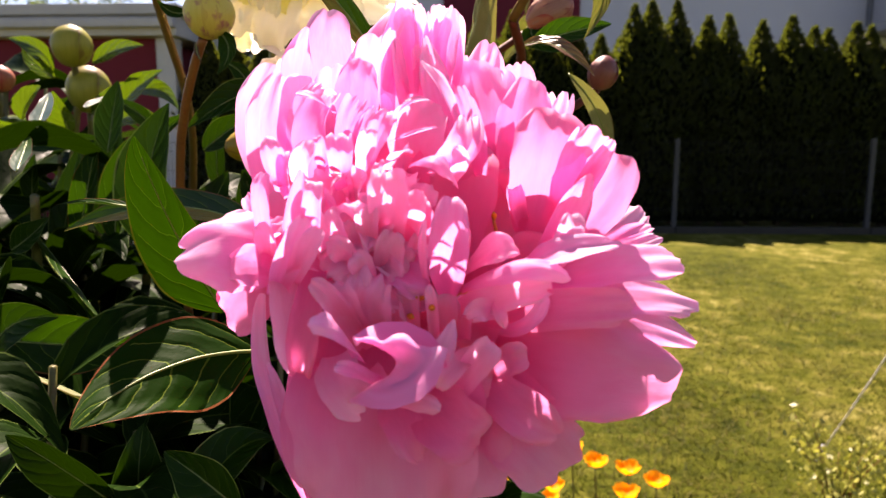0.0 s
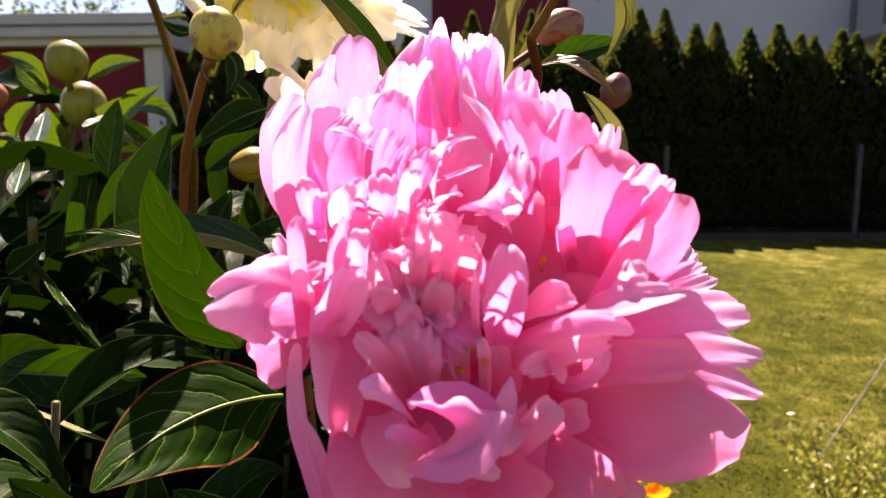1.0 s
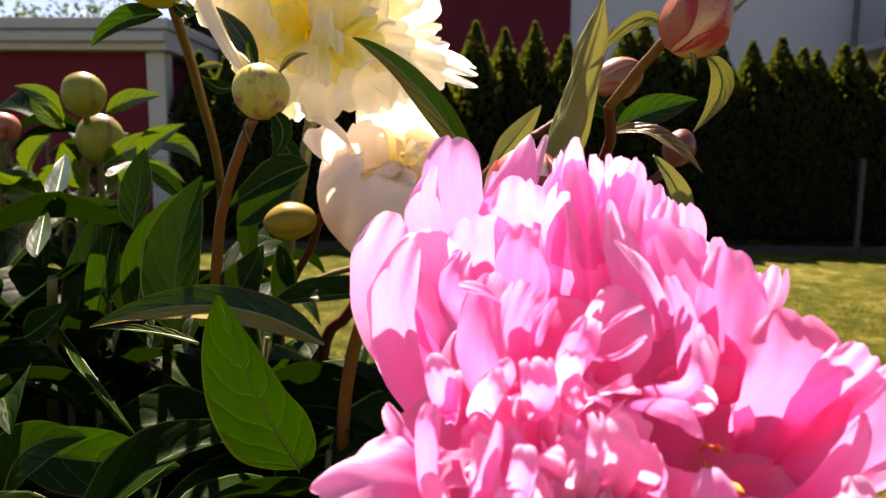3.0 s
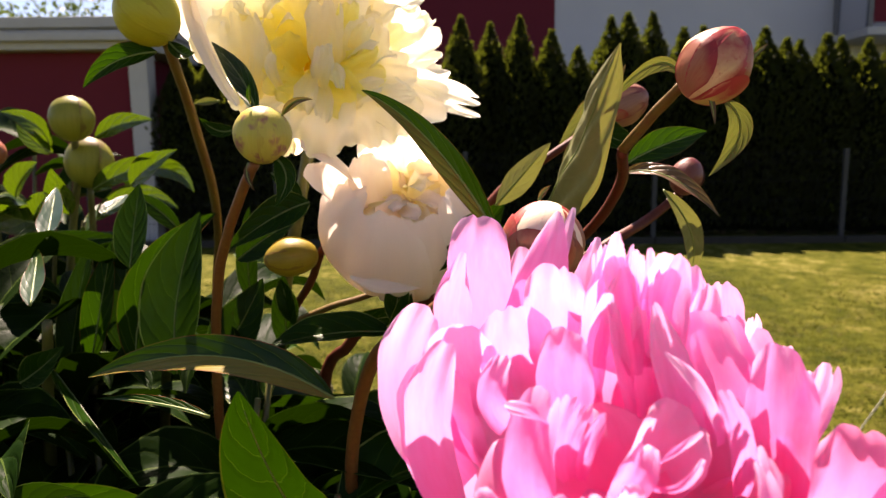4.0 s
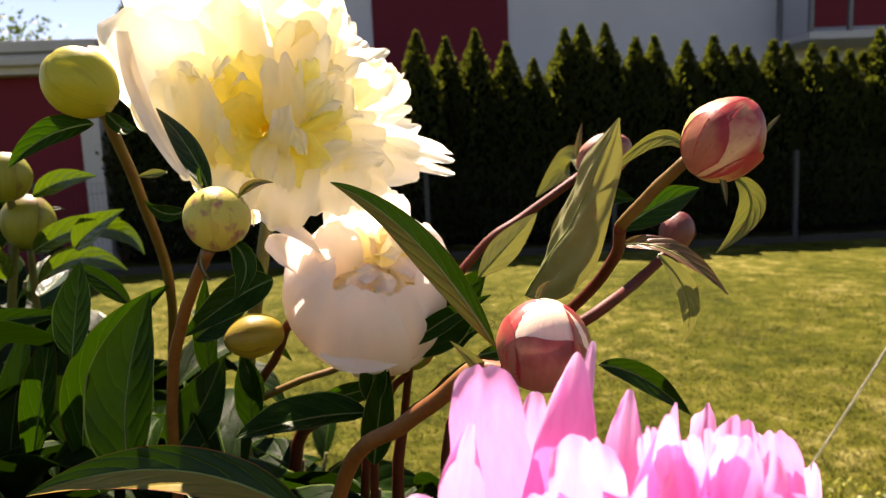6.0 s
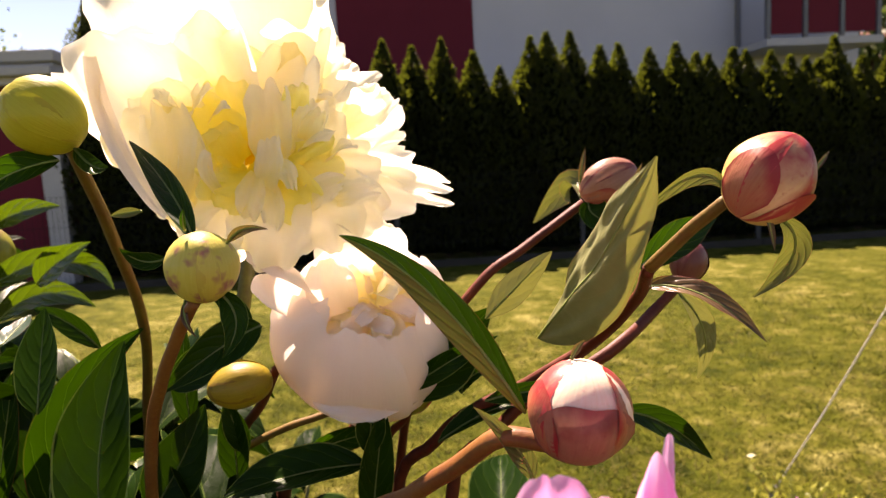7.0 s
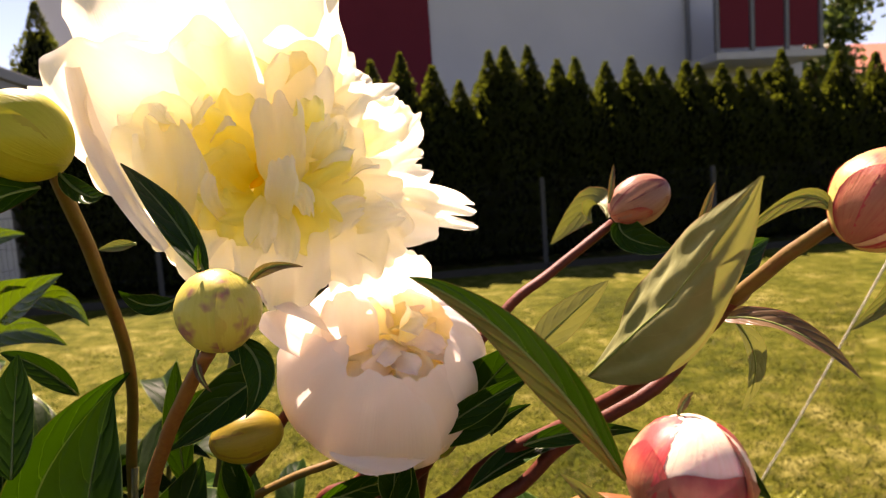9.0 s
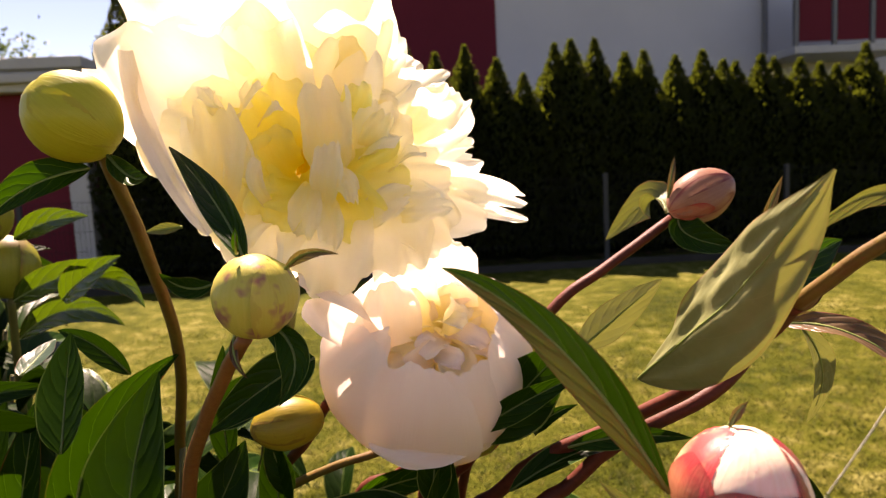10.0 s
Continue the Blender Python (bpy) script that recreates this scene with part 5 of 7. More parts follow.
petal(pink, (0.3121, 0.3, 0.8914), (0.3077, 0.288, 0.8911), (0.3049, 0.286, 0.8865), 0.0056, PINK_CORE, cup=0.8, jag=0.04, rnd=0.3, tipw=0.6, neck=0.6, curl=-0.09, seed=114)
petal(pink, (0.308, 0.302, 0.8797), (0.3135, 0.292, 0.8916), (0.3183, 0.293, 0.8968), 0.0076, PINK_CORE, cup=0.7, jag=0.06, tipw=0.6, neck=0.6, curl=-0.19, seed=115)
petal(pink, (0.3136, 0.308, 0.8821), (0.3204, 0.3, 0.8893), (0.3262, 0.301, 0.8912), 0.0080, PINK_DEEP, cup=0.5, jag=0.04, tipw=0.7, neck=0.6, curl=-0.04, seed=116)
petal(pink, (0.3013, 0.308, 0.8834), (0.3115, 0.302, 0.8827), (0.3214, 0.303, 0.881), 0.0127, PINK_DEEP, cup=0.4, jag=0.04, tipw=0.7, neck=0.6, curl=-0.14, seed=117)
petal(pink, (0.2994, 0.304, 0.8803), (0.3076, 0.291, 0.8767), (0.3166, 0.29, 0.8706), 0.0162, PINK_DEEP, cup=0.5, jag=0.05, rnd=0.15, tipw=0.78, neck=0.5, curl=-0.24, seed=118)
petal(pink, (0.2916, 0.303, 0.8791), (0.2962, 0.293, 0.8745), (0.3009, 0.291, 0.867), 0.0102, PINK_DEEP, cup=0.3, jag=0.03, tipw=0.45, neck=0.6, turn=-25, curl=-0.09, seed=119)
petal(pink, (0.2919, 0.3, 0.8795), (0.2998, 0.289, 0.8834), (0.3058, 0.287, 0.8824), 0.0052, PINK_CORE, cup=-0.6, jag=0.04, tipw=0.5, neck=0.6, face=(0, -0.7, 0.7), curl=-0.19, seed=120)
petal(pink, (0.2942, 0.34, 0.8937), (0.2678, 0.33, 0.9155), (0.2539, 0.335, 0.9296), 0.0386, PINK_DEEP, cup=0.4, neck=0.6, jag=0.03, curl=-0.04, seed=121)
petal(pink, (0.2942, 0.34, 0.8937), (0.2802, 0.335, 0.9297), (0.2705, 0.345, 0.9492), 0.0406, PINK_DEEP, cup=0.4, neck=0.6, jag=0.03, curl=-0.14, seed=122)
petal(pink, (0.2957, 0.342, 0.8932), (0.2994, 0.34, 0.9294), (0.3023, 0.35, 0.951), 0.0398, PINK_DEEP, cup=0.4, neck=0.6, jag=0.03, curl=-0.24, seed=123)
petal(pink, (0.299, 0.345, 0.8925), (0.3228, 0.34, 0.9178), (0.3323, 0.34, 0.9344), 0.0400, PINK_DEEP, cup=0.4, neck=0.6, jag=0.03, curl=-0.09, seed=124)
petal(pink, (0.2992, 0.342, 0.8897), (0.3271, 0.328, 0.9001), (0.3439, 0.326, 0.9087), 0.0318, PINK_DEEP, cup=0.4, neck=0.6, jag=0.03, curl=-0.19, seed=125)
petal(pink, (0.296, 0.338, 0.8907), (0.3145, 0.318, 0.8834), (0.3266, 0.314, 0.8723), 0.0337, PINK_DEEP, cup=0.4, neck=0.6, jag=0.03, curl=-0.04, seed=126)
petal(pink, (0.2928, 0.336, 0.8912), (0.289, 0.312, 0.8788), (0.2896, 0.306, 0.8656), 0.0390, PINK_DEEP, cup=0.4, neck=0.6, jag=0.03, curl=-0.14, seed=127)
petal(pink, (0.2911, 0.336, 0.8911), (0.2734, 0.316, 0.8914), (0.262, 0.312, 0.8877), 0.0335, PINK_DEEP, cup=0.4, neck=0.6, jag=0.03, curl=-0.24, seed=128)
petal(pink, (0.2939, 0.325, 0.8972), (0.2806, 0.312, 0.9092), (0.2728, 0.308, 0.9157), 0.0220, PINK_DEEP, cup=0.4, neck=0.6, jag=0.03, curl=-0.09, seed=129)
petal(pink, (0.2955, 0.325, 0.8972), (0.2912, 0.31, 0.9184), (0.2897, 0.312, 0.9311), 0.0244, PINK_DEEP, cup=0.4, neck=0.6, jag=0.03, curl=-0.19, seed=130)
petal(pink, (0.2967, 0.33, 0.8961), (0.3025, 0.314, 0.9135), (0.3054, 0.314, 0.9238), 0.0176, PINK_DEEP, cup=0.4, neck=0.6, jag=0.03, curl=-0.04, seed=131)
petal(pink, (0.2926, 0.35, 0.9582), (0.2899, 0.355, 0.9719), (0.2881, 0.356, 0.9849), 0.0066, PINK_PALE, cup=0.7, jag=0.2, rnd=0.12, tipw=0.66, neck=0.5, ruf=0.04, crumple=0.015, turn=-25, curl=-0.14, seed=132)
petal(pink, (0.294, 0.346, 0.9564), (0.2924, 0.351, 0.9698), (0.2911, 0.352, 0.9825), 0.0078, PINK_PALE, cup=0.35, jag=0.06, rnd=0.12, tipw=0.66, neck=0.5, ruf=0.04, crumple=0.015, turn=10, curl=-0.24, seed=133)
petal(pink, (0.2968, 0.348, 0.9577), (0.2963, 0.353, 0.9713), (0.2954, 0.354, 0.9841), 0.0049, PINK_PALE, cup=0.7, jag=0.14, rnd=0.12, tipw=0.66, neck=0.5, ruf=0.04, crumple=0.015, turn=25, curl=-0.09, seed=134)
petal(pink, (0.2995, 0.35, 0.9568), (0.2998, 0.355, 0.9705), (0.2993, 0.356, 0.9835), 0.0053, PINK_PALE, cup=0.35, jag=0.2, rnd=0.12, tipw=0.66, neck=0.5, ruf=0.04, crumple=0.015, turn=-10, curl=-0.19, seed=135)
petal(pink, (0.3024, 0.349, 0.9567), (0.3041, 0.354, 0.9703), (0.3043, 0.355, 0.9832), 0.0099, PINK_PALE, cup=0.7, jag=0.06, rnd=0.12, tipw=0.66, neck=0.5, ruf=0.04, crumple=0.015, turn=-25, curl=-0.04, seed=136)
petal(pink, (0.305, 0.352, 0.9543), (0.3075, 0.357, 0.9682), (0.308, 0.358, 0.9814), 0.0034, PINK_PALE, cup=0.35, jag=0.14, rnd=0.12, tipw=0.66, neck=0.5, ruf=0.04, crumple=0.015, turn=10, curl=-0.14, seed=137)
petal(pink, (0.3143, 0.372, 0.9439), (0.3179, 0.377, 0.9598), (0.3188, 0.378, 0.9747), 0.0097, PINK_PALE, cup=0.7, jag=0.2, rnd=0.12, tipw=0.66, neck=0.5, ruf=0.04, crumple=0.015, turn=25, curl=-0.24, seed=138)
petal(pink, (0.3205, 0.378, 0.9382), (0.3258, 0.383, 0.9546), (0.3274, 0.384, 0.9701), 0.0151, PINK_PALE, cup=0.35, jag=0.06, rnd=0.12, tipw=0.66, neck=0.5, ruf=0.04, crumple=0.015, turn=-10, curl=-0.09, seed=139)
petal(pink, (0.323, 0.378, 0.9349), (0.3294, 0.383, 0.9513), (0.3315, 0.384, 0.9668), 0.0072, PINK_PALE, cup=0.7, jag=0.14, rnd=0.12, tipw=0.66, neck=0.5, ruf=0.04, crumple=0.015, turn=-25, curl=-0.19, seed=140)
petal(pink, (0.3283, 0.382, 0.9273), (0.3363, 0.387, 0.9441), (0.3391, 0.388, 0.96), 0.0074, PINK_PALE, cup=0.35, jag=0.2, rnd=0.12, tipw=0.66, neck=0.5, ruf=0.04, crumple=0.015, turn=10, curl=-0.04, seed=141)
petal(pink, (0.3119, 0.359, 0.9366), (0.3162, 0.364, 0.9512), (0.3174, 0.365, 0.9652), 0.0115, PINK_PALE, cup=0.7, jag=0.06, rnd=0.12, tipw=0.66, neck=0.5, ruf=0.04, crumple=0.015, turn=25, curl=-0.14, seed=142)
petal(pink, (0.3062, 0.354, 0.9417), (0.3087, 0.359, 0.9558), (0.3092, 0.36, 0.9693), 0.0054, PINK_PALE, cup=0.35, jag=0.14, rnd=0.12, tipw=0.66, neck=0.5, ruf=0.04, crumple=0.015, turn=-10, curl=-0.24, seed=143)
petal(pink, (0.3171, 0.364, 0.9299), (0.3228, 0.369, 0.9449), (0.3246, 0.37, 0.9594), 0.0079, PINK_PALE, cup=0.7, jag=0.2, rnd=0.12, tipw=0.66, neck=0.5, ruf=0.04, crumple=0.015, turn=-25, curl=-0.09, seed=144)
petal(pink, (0.3212, 0.36, 0.9242), (0.3291, 0.365, 0.9388), (0.3319, 0.366, 0.9531), 0.0165, PINK_PALE, cup=0.35, jag=0.06, rnd=0.12, tipw=0.66, neck=0.5, ruf=0.04, crumple=0.015, turn=10, curl=-0.19, seed=145)
petal(pink, (0.3227, 0.356, 0.9303), (0.332, 0.361, 0.9445), (0.3354, 0.362, 0.9584), 0.0100, PINK_PALE, cup=0.7, jag=0.14, rnd=0.12, tipw=0.66, neck=0.5, ruf=0.04, crumple=0.015, turn=25, curl=-0.04, seed=146)
petal(pink, (0.3235, 0.344, 0.932), (0.335, 0.349, 0.9449), (0.3393, 0.35, 0.9578), 0.0086, PINK_PALE, cup=0.35, jag=0.2, rnd=0.12, tipw=0.66, neck=0.5, ruf=0.04, crumple=0.015, turn=-10, curl=-0.14, seed=147)
petal(pink, (0.3012, 0.346, 0.9423), (0.3026, 0.351, 0.9556), (0.3026, 0.352, 0.9685), 0.0083, PINK_PALE, cup=0.7, jag=0.06, rnd=0.12, tipw=0.66, neck=0.5, ruf=0.04, crumple=0.015, turn=-25, curl=-0.24, seed=148)
petal(pink, (0.2965, 0.344, 0.9459), (0.2961, 0.349, 0.959), (0.2954, 0.35, 0.9717), 0.0046, PINK_PALE, cup=0.35, jag=0.14, rnd=0.12, tipw=0.66, neck=0.5, ruf=0.04, crumple=0.015, turn=10, curl=-0.09, seed=149)
petal(pink, (0.2924, 0.342, 0.948), (0.2905, 0.347, 0.961), (0.2891, 0.348, 0.9735), 0.0048, PINK_PALE, cup=0.7, jag=0.2, rnd=0.12, tipw=0.66, neck=0.5, ruf=0.04, crumple=0.015, turn=25, curl=-0.19, seed=150)
petal(pink, (0.3208, 0.366, 0.9258), (0.3277, 0.371, 0.9411), (0.33, 0.372, 0.9558), 0.0112, PINK_PALE, cup=0.35, jag=0.06, rnd=0.12, tipw=0.66, neck=0.5, ruf=0.04, crumple=0.015, turn=-10, curl=-0.04, seed=151)
petal(pink, (0.2651, 0.388, 0.9437), (0.261, 0.386, 0.9705), (0.2619, 0.386, 0.989), 0.0192, PINK, cup=0.25, jag=0.03, rnd=0.16, tipw=0.55, neck=0.6, full=0.3, ruf=0.02, crumple=0.012, curl=-0.14, seed=152)
petal(pink, (0.2715, 0.37, 0.9462), (0.277, 0.379, 0.9686), (0.2843, 0.389, 0.9914), 0.0166, PINK, cup=0.45, jag=0.05, rnd=0.25, tipw=0.34, neck=0.6, full=0.35, ruf=0.02, crumple=0.012, curl=-0.24, seed=153)
petal(pink, (0.2773, 0.38, 0.9526), (0.2833, 0.39, 0.9722), (0.2897, 0.4, 0.99), 0.0043, PINK_PALE, cup=0.8, jag=0.02, rnd=0.3, tipw=0.6, neck=0.6, ruf=0.02, crumple=0.01, curl=-0.09, seed=154)
petal(pink, (0.2747, 0.394, 0.9469), (0.2736, 0.395, 0.9651), (0.2743, 0.396, 0.9787), 0.0088, PINK_PALE, cup=0.3, jag=0.02, rnd=0.4, tipw=0.7, neck=0.6, ruf=0.02, crumple=0.01, curl=-0.19, seed=155)
petal(pink, (0.2844, 0.362, 0.9548), (0.2883, 0.374, 0.9684), (0.2931, 0.382, 0.9836), 0.0091, PINK_PALE, cup=0.5, jag=0.05, rnd=0.25, tipw=0.34, neck=0.6, ruf=0.02, crumple=0.012, curl=-0.04, seed=156)
petal(pink, (0.2936, 0.362, 0.9545), (0.2972, 0.37, 0.9668), (0.3006, 0.374, 0.9825), 0.0061, PINK_PALE, cup=0.7, jag=0.06, rnd=0.25, tipw=0.42, neck=0.6, turn=15, curl=-0.14, seed=157)
petal(pink, (0.3048, 0.362, 0.9475), (0.3123, 0.372, 0.9601), (0.3175, 0.376, 0.9769), 0.0156, PINK_PALE, cup=0.35, jag=0.05, rnd=0.3, tipw=0.75, neck=0.6, curl=-0.24, seed=158)
petal(pink, (0.3059, 0.356, 0.9492), (0.314, 0.364, 0.958), (0.3186, 0.368, 0.9729), 0.0104, PINK_PALE, cup=0.4, jag=0.06, rnd=0.25, tipw=0.6, neck=0.6, turn=-15, curl=-0.09, seed=159)
petal(pink, (0.2874, 0.35, 0.9566), (0.2913, 0.352, 0.9686), (0.2945, 0.352, 0.98), 0.0108, PINK_PALE, cup=0.6, jag=0.05, rnd=0.3, tipw=0.7, neck=0.6, turn=20, curl=-0.19, seed=160)
ruffle(pink, (0.2850, 0.329, 0.9110), (-0.05, -0.9, 0.40), 0.0225, 80, 0.0095, [PINK_CORE, PINK_CORE, PINK], seed=100, spread=70, jag=0.14, ruf=0.13)
ruffle(pink, (0.2930, 0.362, 0.9262), (0.0, -0.3, 0.95), 0.0175, 22, 0.0110, [PINK], seed=200, spread=75, jag=0.14, outward=0.95, ruf=0.12)
ruffle(pink, (0.3190, 0.365, 0.9250), (0.3, -0.25, 0.9), 0.0180, 16, 0.0120, [PINK], seed=260, spread=75, jag=0.12, outward=0.95, ruf=0.12)
stamens(pink, (0.3193, 0.336, 0.9167), (-0.05, -1, 0.3), 3, 0.014, seed=4)
stamens(pink, (0.2931, 0.318, 0.8973), (0.05, -1, 0.1), 3, 0.011, seed=5)
stamens(pink, (0.3045, 0.318, 0.8982), (0.05, -1, 0.1), 3, 0.011, seed=6)
leaf(pink, (0.2067, 0.42, 0.8709), (0.1983, 0.395, 0.9081), (0.1966, 0.371, 0.9443), 0.0294, LEAF_VEIN, fold=0.35, wide=0.42, nu=21, nv=31, seed=102)
leaf(pink, (0.2382, 0.3650, 0.8707), (0.2185, 0.3370, 0.8738), (0.2045, 0.3090, 0.8658), 0.0340, LEAF_VEIN, fold=-0.25, face=(-0.1, -0.9, 0.4), wide=0.42, nu=21, nv=31, seed=103)
leaf(pink, (0.1669, 0.43, 0.9136), (0.1426, 0.44, 0.9153), (0.1165, 0.45, 0.9132), 0.0061, LEAF_VEIN, turn=60, seed=104)
leaf(pink, (0.1341, 0.45, 0.7648), (0.1226, 0.43, 0.7925), (0.1046, 0.42, 0.8132), 0.0236, LEAF_SHADE, seed=105)
leaf(pink, (0.1216, 0.5, 0.7262), (0.1271, 0.49, 0.7594), (0.1272, 0.5, 0.785), 0.0283, LEAF, turn=30, seed=106)
leaf(pink, (0.1969, 0.45, 0.7633), (0.1806, 0.45, 0.7779), (0.1569, 0.46, 0.7874), 0.0251, LEAF, seed=107)

white = thing("white_peony", (0.17, 0.75, 0.03), "huge creamy white double peony with a yellow glowing heart", "peony")
stalk(white, [(0.1566, 0.67, 1.077), (0.1542, 0.7, 1.0284), (0.1455, 0.71, 0.9823), (0.1265, 0.72, 0.8991), (0.1177, 0.7247, 0.8004), (0.1307, 0.731, 0.3602), (0.1386, 0.7348, 0.03)], 0.0045, 0.0055, STEM_GREEN)
petal(white, (0.1631, 0.645, 1.0564), (0.1229, 0.612, 1.0899), (0.0986, 0.614, 1.1212), 0.0592, WHITE, cup=0.5, jag=0.05, rnd=0.2, tipw=0.8, neck=0.5, curl=-0.02, crumple=0.03, seed=200)
petal(white, (0.1609, 0.64, 1.0539), (0.1301, 0.606, 1.0704), (0.1086, 0.606, 1.0843), 0.0445, WHITE, cup=0.4, jag=0.05, rnd=0.2, tipw=0.8, neck=0.5, curl=-0.17, crumple=0.03, seed=201)
petal(white, (0.1033, 0.606, 1.1083), (0.1162, 0.592, 1.0663), (0.1356, 0.592, 1.0325), 0.0089, WHITE_OUT, cup=0.5, jag=0.06, rnd=0.2, tipw=0.6, neck=0.7, full=0.4, turn=-25, crumple=0.05, curl=-0.12, seed=202)
petal(white, (0.107, 0.606, 1.0991), (0.108, 0.598, 1.0848), (0.1158, 0.598, 1.0597), 0.0076, WHITE_OUT, cup=0.7, jag=0.04, tipw=0.5, neck=0.7, turn=20, curl=-0.07, crumple=0.03, seed=203)
petal(white, (0.1574, 0.655, 1.0651), (0.1346, 0.628, 1.1179), (0.1158, 0.64, 1.1604), 0.0672, WHITE, cup=0.5, jag=0.06, rnd=0.15, tipw=0.85, neck=0.5, curl=-0.02, crumple=0.03, seed=204)
petal(white, (0.1704, 0.66, 1.0643), (0.1701, 0.64, 1.124), (0.1691, 0.652, 1.1697), 0.0761, WHITE, cup=0.5, jag=0.06, rnd=0.15, tipw=0.85, neck=0.5, curl=-0.17, crumple=0.03, seed=205)
petal(white, (0.1789, 0.658, 1.0637), (0.1888, 0.646, 1.106), (0.1965, 0.656, 1.1377), 0.0434, WHITE, cup=0.5, jag=0.06, rnd=0.15, tipw=0.85, neck=0.5, curl=-0.12, crumple=0.03, seed=206)
petal(white, (0.1785, 0.664, 1.0639), (0.1808, 0.656, 1.1296), (0.1807, 0.666, 1.1673), 0.0690, WHITE, cup=0.4, jag=0.05, rnd=0.15, tipw=0.85, neck=0.5, curl=-0.07, crumple=0.03, seed=207)
petal(white, (0.179, 0.656, 1.0637), (0.1924, 0.652, 1.104), (0.2008, 0.66, 1.1374), 0.0310, WHITE, cup=0.6, jag=0.05, rnd=0.25, tipw=0.8, neck=0.5, curl=-0.02, crumple=0.03, seed=208)
petal(white, (0.1818, 0.654, 1.0635), (0.1987, 0.652, 1.0983), (0.2167, 0.66, 1.127), 0.0300, WHITE, cup=0.6, jag=0.04, rnd=0.3, tipw=0.8, neck=0.5, turn=15, curl=-0.17, crumple=0.03, seed=209)
petal(white, (0.1845, 0.65, 1.0604), (0.2035, 0.65, 1.0896), (0.2249, 0.656, 1.1109), 0.0266, WHITE, cup=0.7, jag=0.04, rnd=0.3, tipw=0.8, neck=0.5, turn=-15, curl=-0.12, crumple=0.03, seed=210)
petal(white, (0.1847, 0.646, 1.0603), (0.2109, 0.644, 1.0805), (0.2411, 0.64, 1.099), 0.0351, WHITE, cup=0.6, jag=0.1, rnd=0.2, tipw=0.7, neck=0.5, curl=-0.07, crumple=0.03, seed=211)
petal(white, (0.1872, 0.646, 1.0574), (0.2184, 0.644, 1.0713), (0.2496, 0.646, 1.0823), 0.0326, WHITE, cup=0.6, jag=0.07, rnd=0.25, tipw=0.75, neck=0.5, turn=15, curl=-0.02, crumple=0.03, seed=212)
petal(white, (0.1896, 0.648, 1.0545), (0.2193, 0.648, 1.0637), (0.2506, 0.652, 1.0698), 0.0224, WHITE, cup=0.7, jag=0.06, rnd=0.25, tipw=0.7, neck=0.5, turn=-20, curl=-0.17, crumple=0.03, seed=213)
petal(white, (0.1895, 0.644, 1.0518), (0.2225, 0.644, 1.0537), (0.2577, 0.658, 1.0575), 0.0356, WHITE, cup=0.5, jag=0.1, rnd=0.2, tipw=0.75, neck=0.5, curl=-0.12, crumple=0.03, seed=214)
petal(white, (0.2052, 0.642, 1.0452), (0.2378, 0.636, 1.0452), (0.2749, 0.644, 1.0358), 0.0181, WHITE, cup=0.5, jag=0.2, rnd=0.15, tipw=0.6, neck=0.5, curl=-0.07, crumple=0.03, seed=215)
petal(white, (0.205, 0.642, 1.0425), (0.2374, 0.638, 1.0369), (0.2744, 0.644, 1.0278), 0.0094, WHITE, cup=0.6, jag=0.16, rnd=0.2, tipw=0.5, neck=0.5, turn=-15, curl=-0.02, crumple=0.03, seed=216)
petal(white, (0.1943, 0.636, 1.0435), (0.228, 0.626, 1.036), (0.256, 0.634, 1.0307), 0.0255, WHITE, cup=0.4, jag=0.08, rnd=0.25, tipw=0.7, neck=0.5, curl=-0.17, crumple=0.03, seed=217)
petal(white, (0.1715, 0.64, 1.0558), (0.1598, 0.622, 1.0964), (0.1519, 0.632, 1.1304), 0.0373, WHITE, cup=0.7, jag=0.08, tipw=0.8, neck=0.5, curl=-0.12, crumple=0.03, seed=218)
petal(white, (0.1741, 0.64, 1.0556), (0.1883, 0.624, 1.0877), (0.1955, 0.634, 1.1167), 0.0357, WHITE, cup=0.7, jag=0.08, tipw=0.8, neck=0.5, curl=-0.07, crumple=0.03, seed=219)
petal(white, (0.1793, 0.636, 1.0526), (0.2118, 0.616, 1.0518), (0.2356, 0.622, 1.0535), 0.0264, WHITE, cup=0.5, jag=0.1, tipw=0.75, neck=0.5, curl=-0.02, crumple=0.03, seed=220)
petal(white, (0.1616, 0.636, 1.0565), (0.1365, 0.612, 1.0797), (0.127, 0.614, 1.1016), 0.0311, WHITE, cup=0.6, jag=0.07, tipw=0.8, neck=0.5, curl=-0.17, crumple=0.03, seed=221)
petal(white, (0.1641, 0.634, 1.0537), (0.144, 0.606, 1.0398), (0.1331, 0.606, 1.0227), 0.0286, WHITE, cup=0.4, jag=0.05, tipw=0.8, neck=0.5, rnd=0.2, curl=-0.12, crumple=0.03, seed=222)
petal(white, (0.1639, 0.634, 1.0511), (0.1545, 0.604, 1.0331), (0.1489, 0.604, 1.0094), 0.0358, WHITE, cup=0.4, jag=0.04, tipw=0.8, neck=0.5, rnd=0.2, curl=-0.07, crumple=0.03, seed=223)
petal(white, (0.1741, 0.634, 1.0503), (0.1795, 0.602, 1.0288), (0.1766, 0.602, 1.0022), 0.0424, WHITE, cup=0.4, jag=0.05, tipw=0.8, neck=0.5, rnd=0.2, curl=-0.02, crumple=0.06, ruf=0.09, seed=224)
petal(white, (0.1817, 0.636, 1.0498), (0.2035, 0.608, 1.0288), (0.2115, 0.612, 1.0034), 0.0423, WHITE, cup=0.4, jag=0.06, tipw=0.8, neck=0.5, rnd=0.2, curl=-0.17, crumple=0.06, ruf=0.09, seed=225)
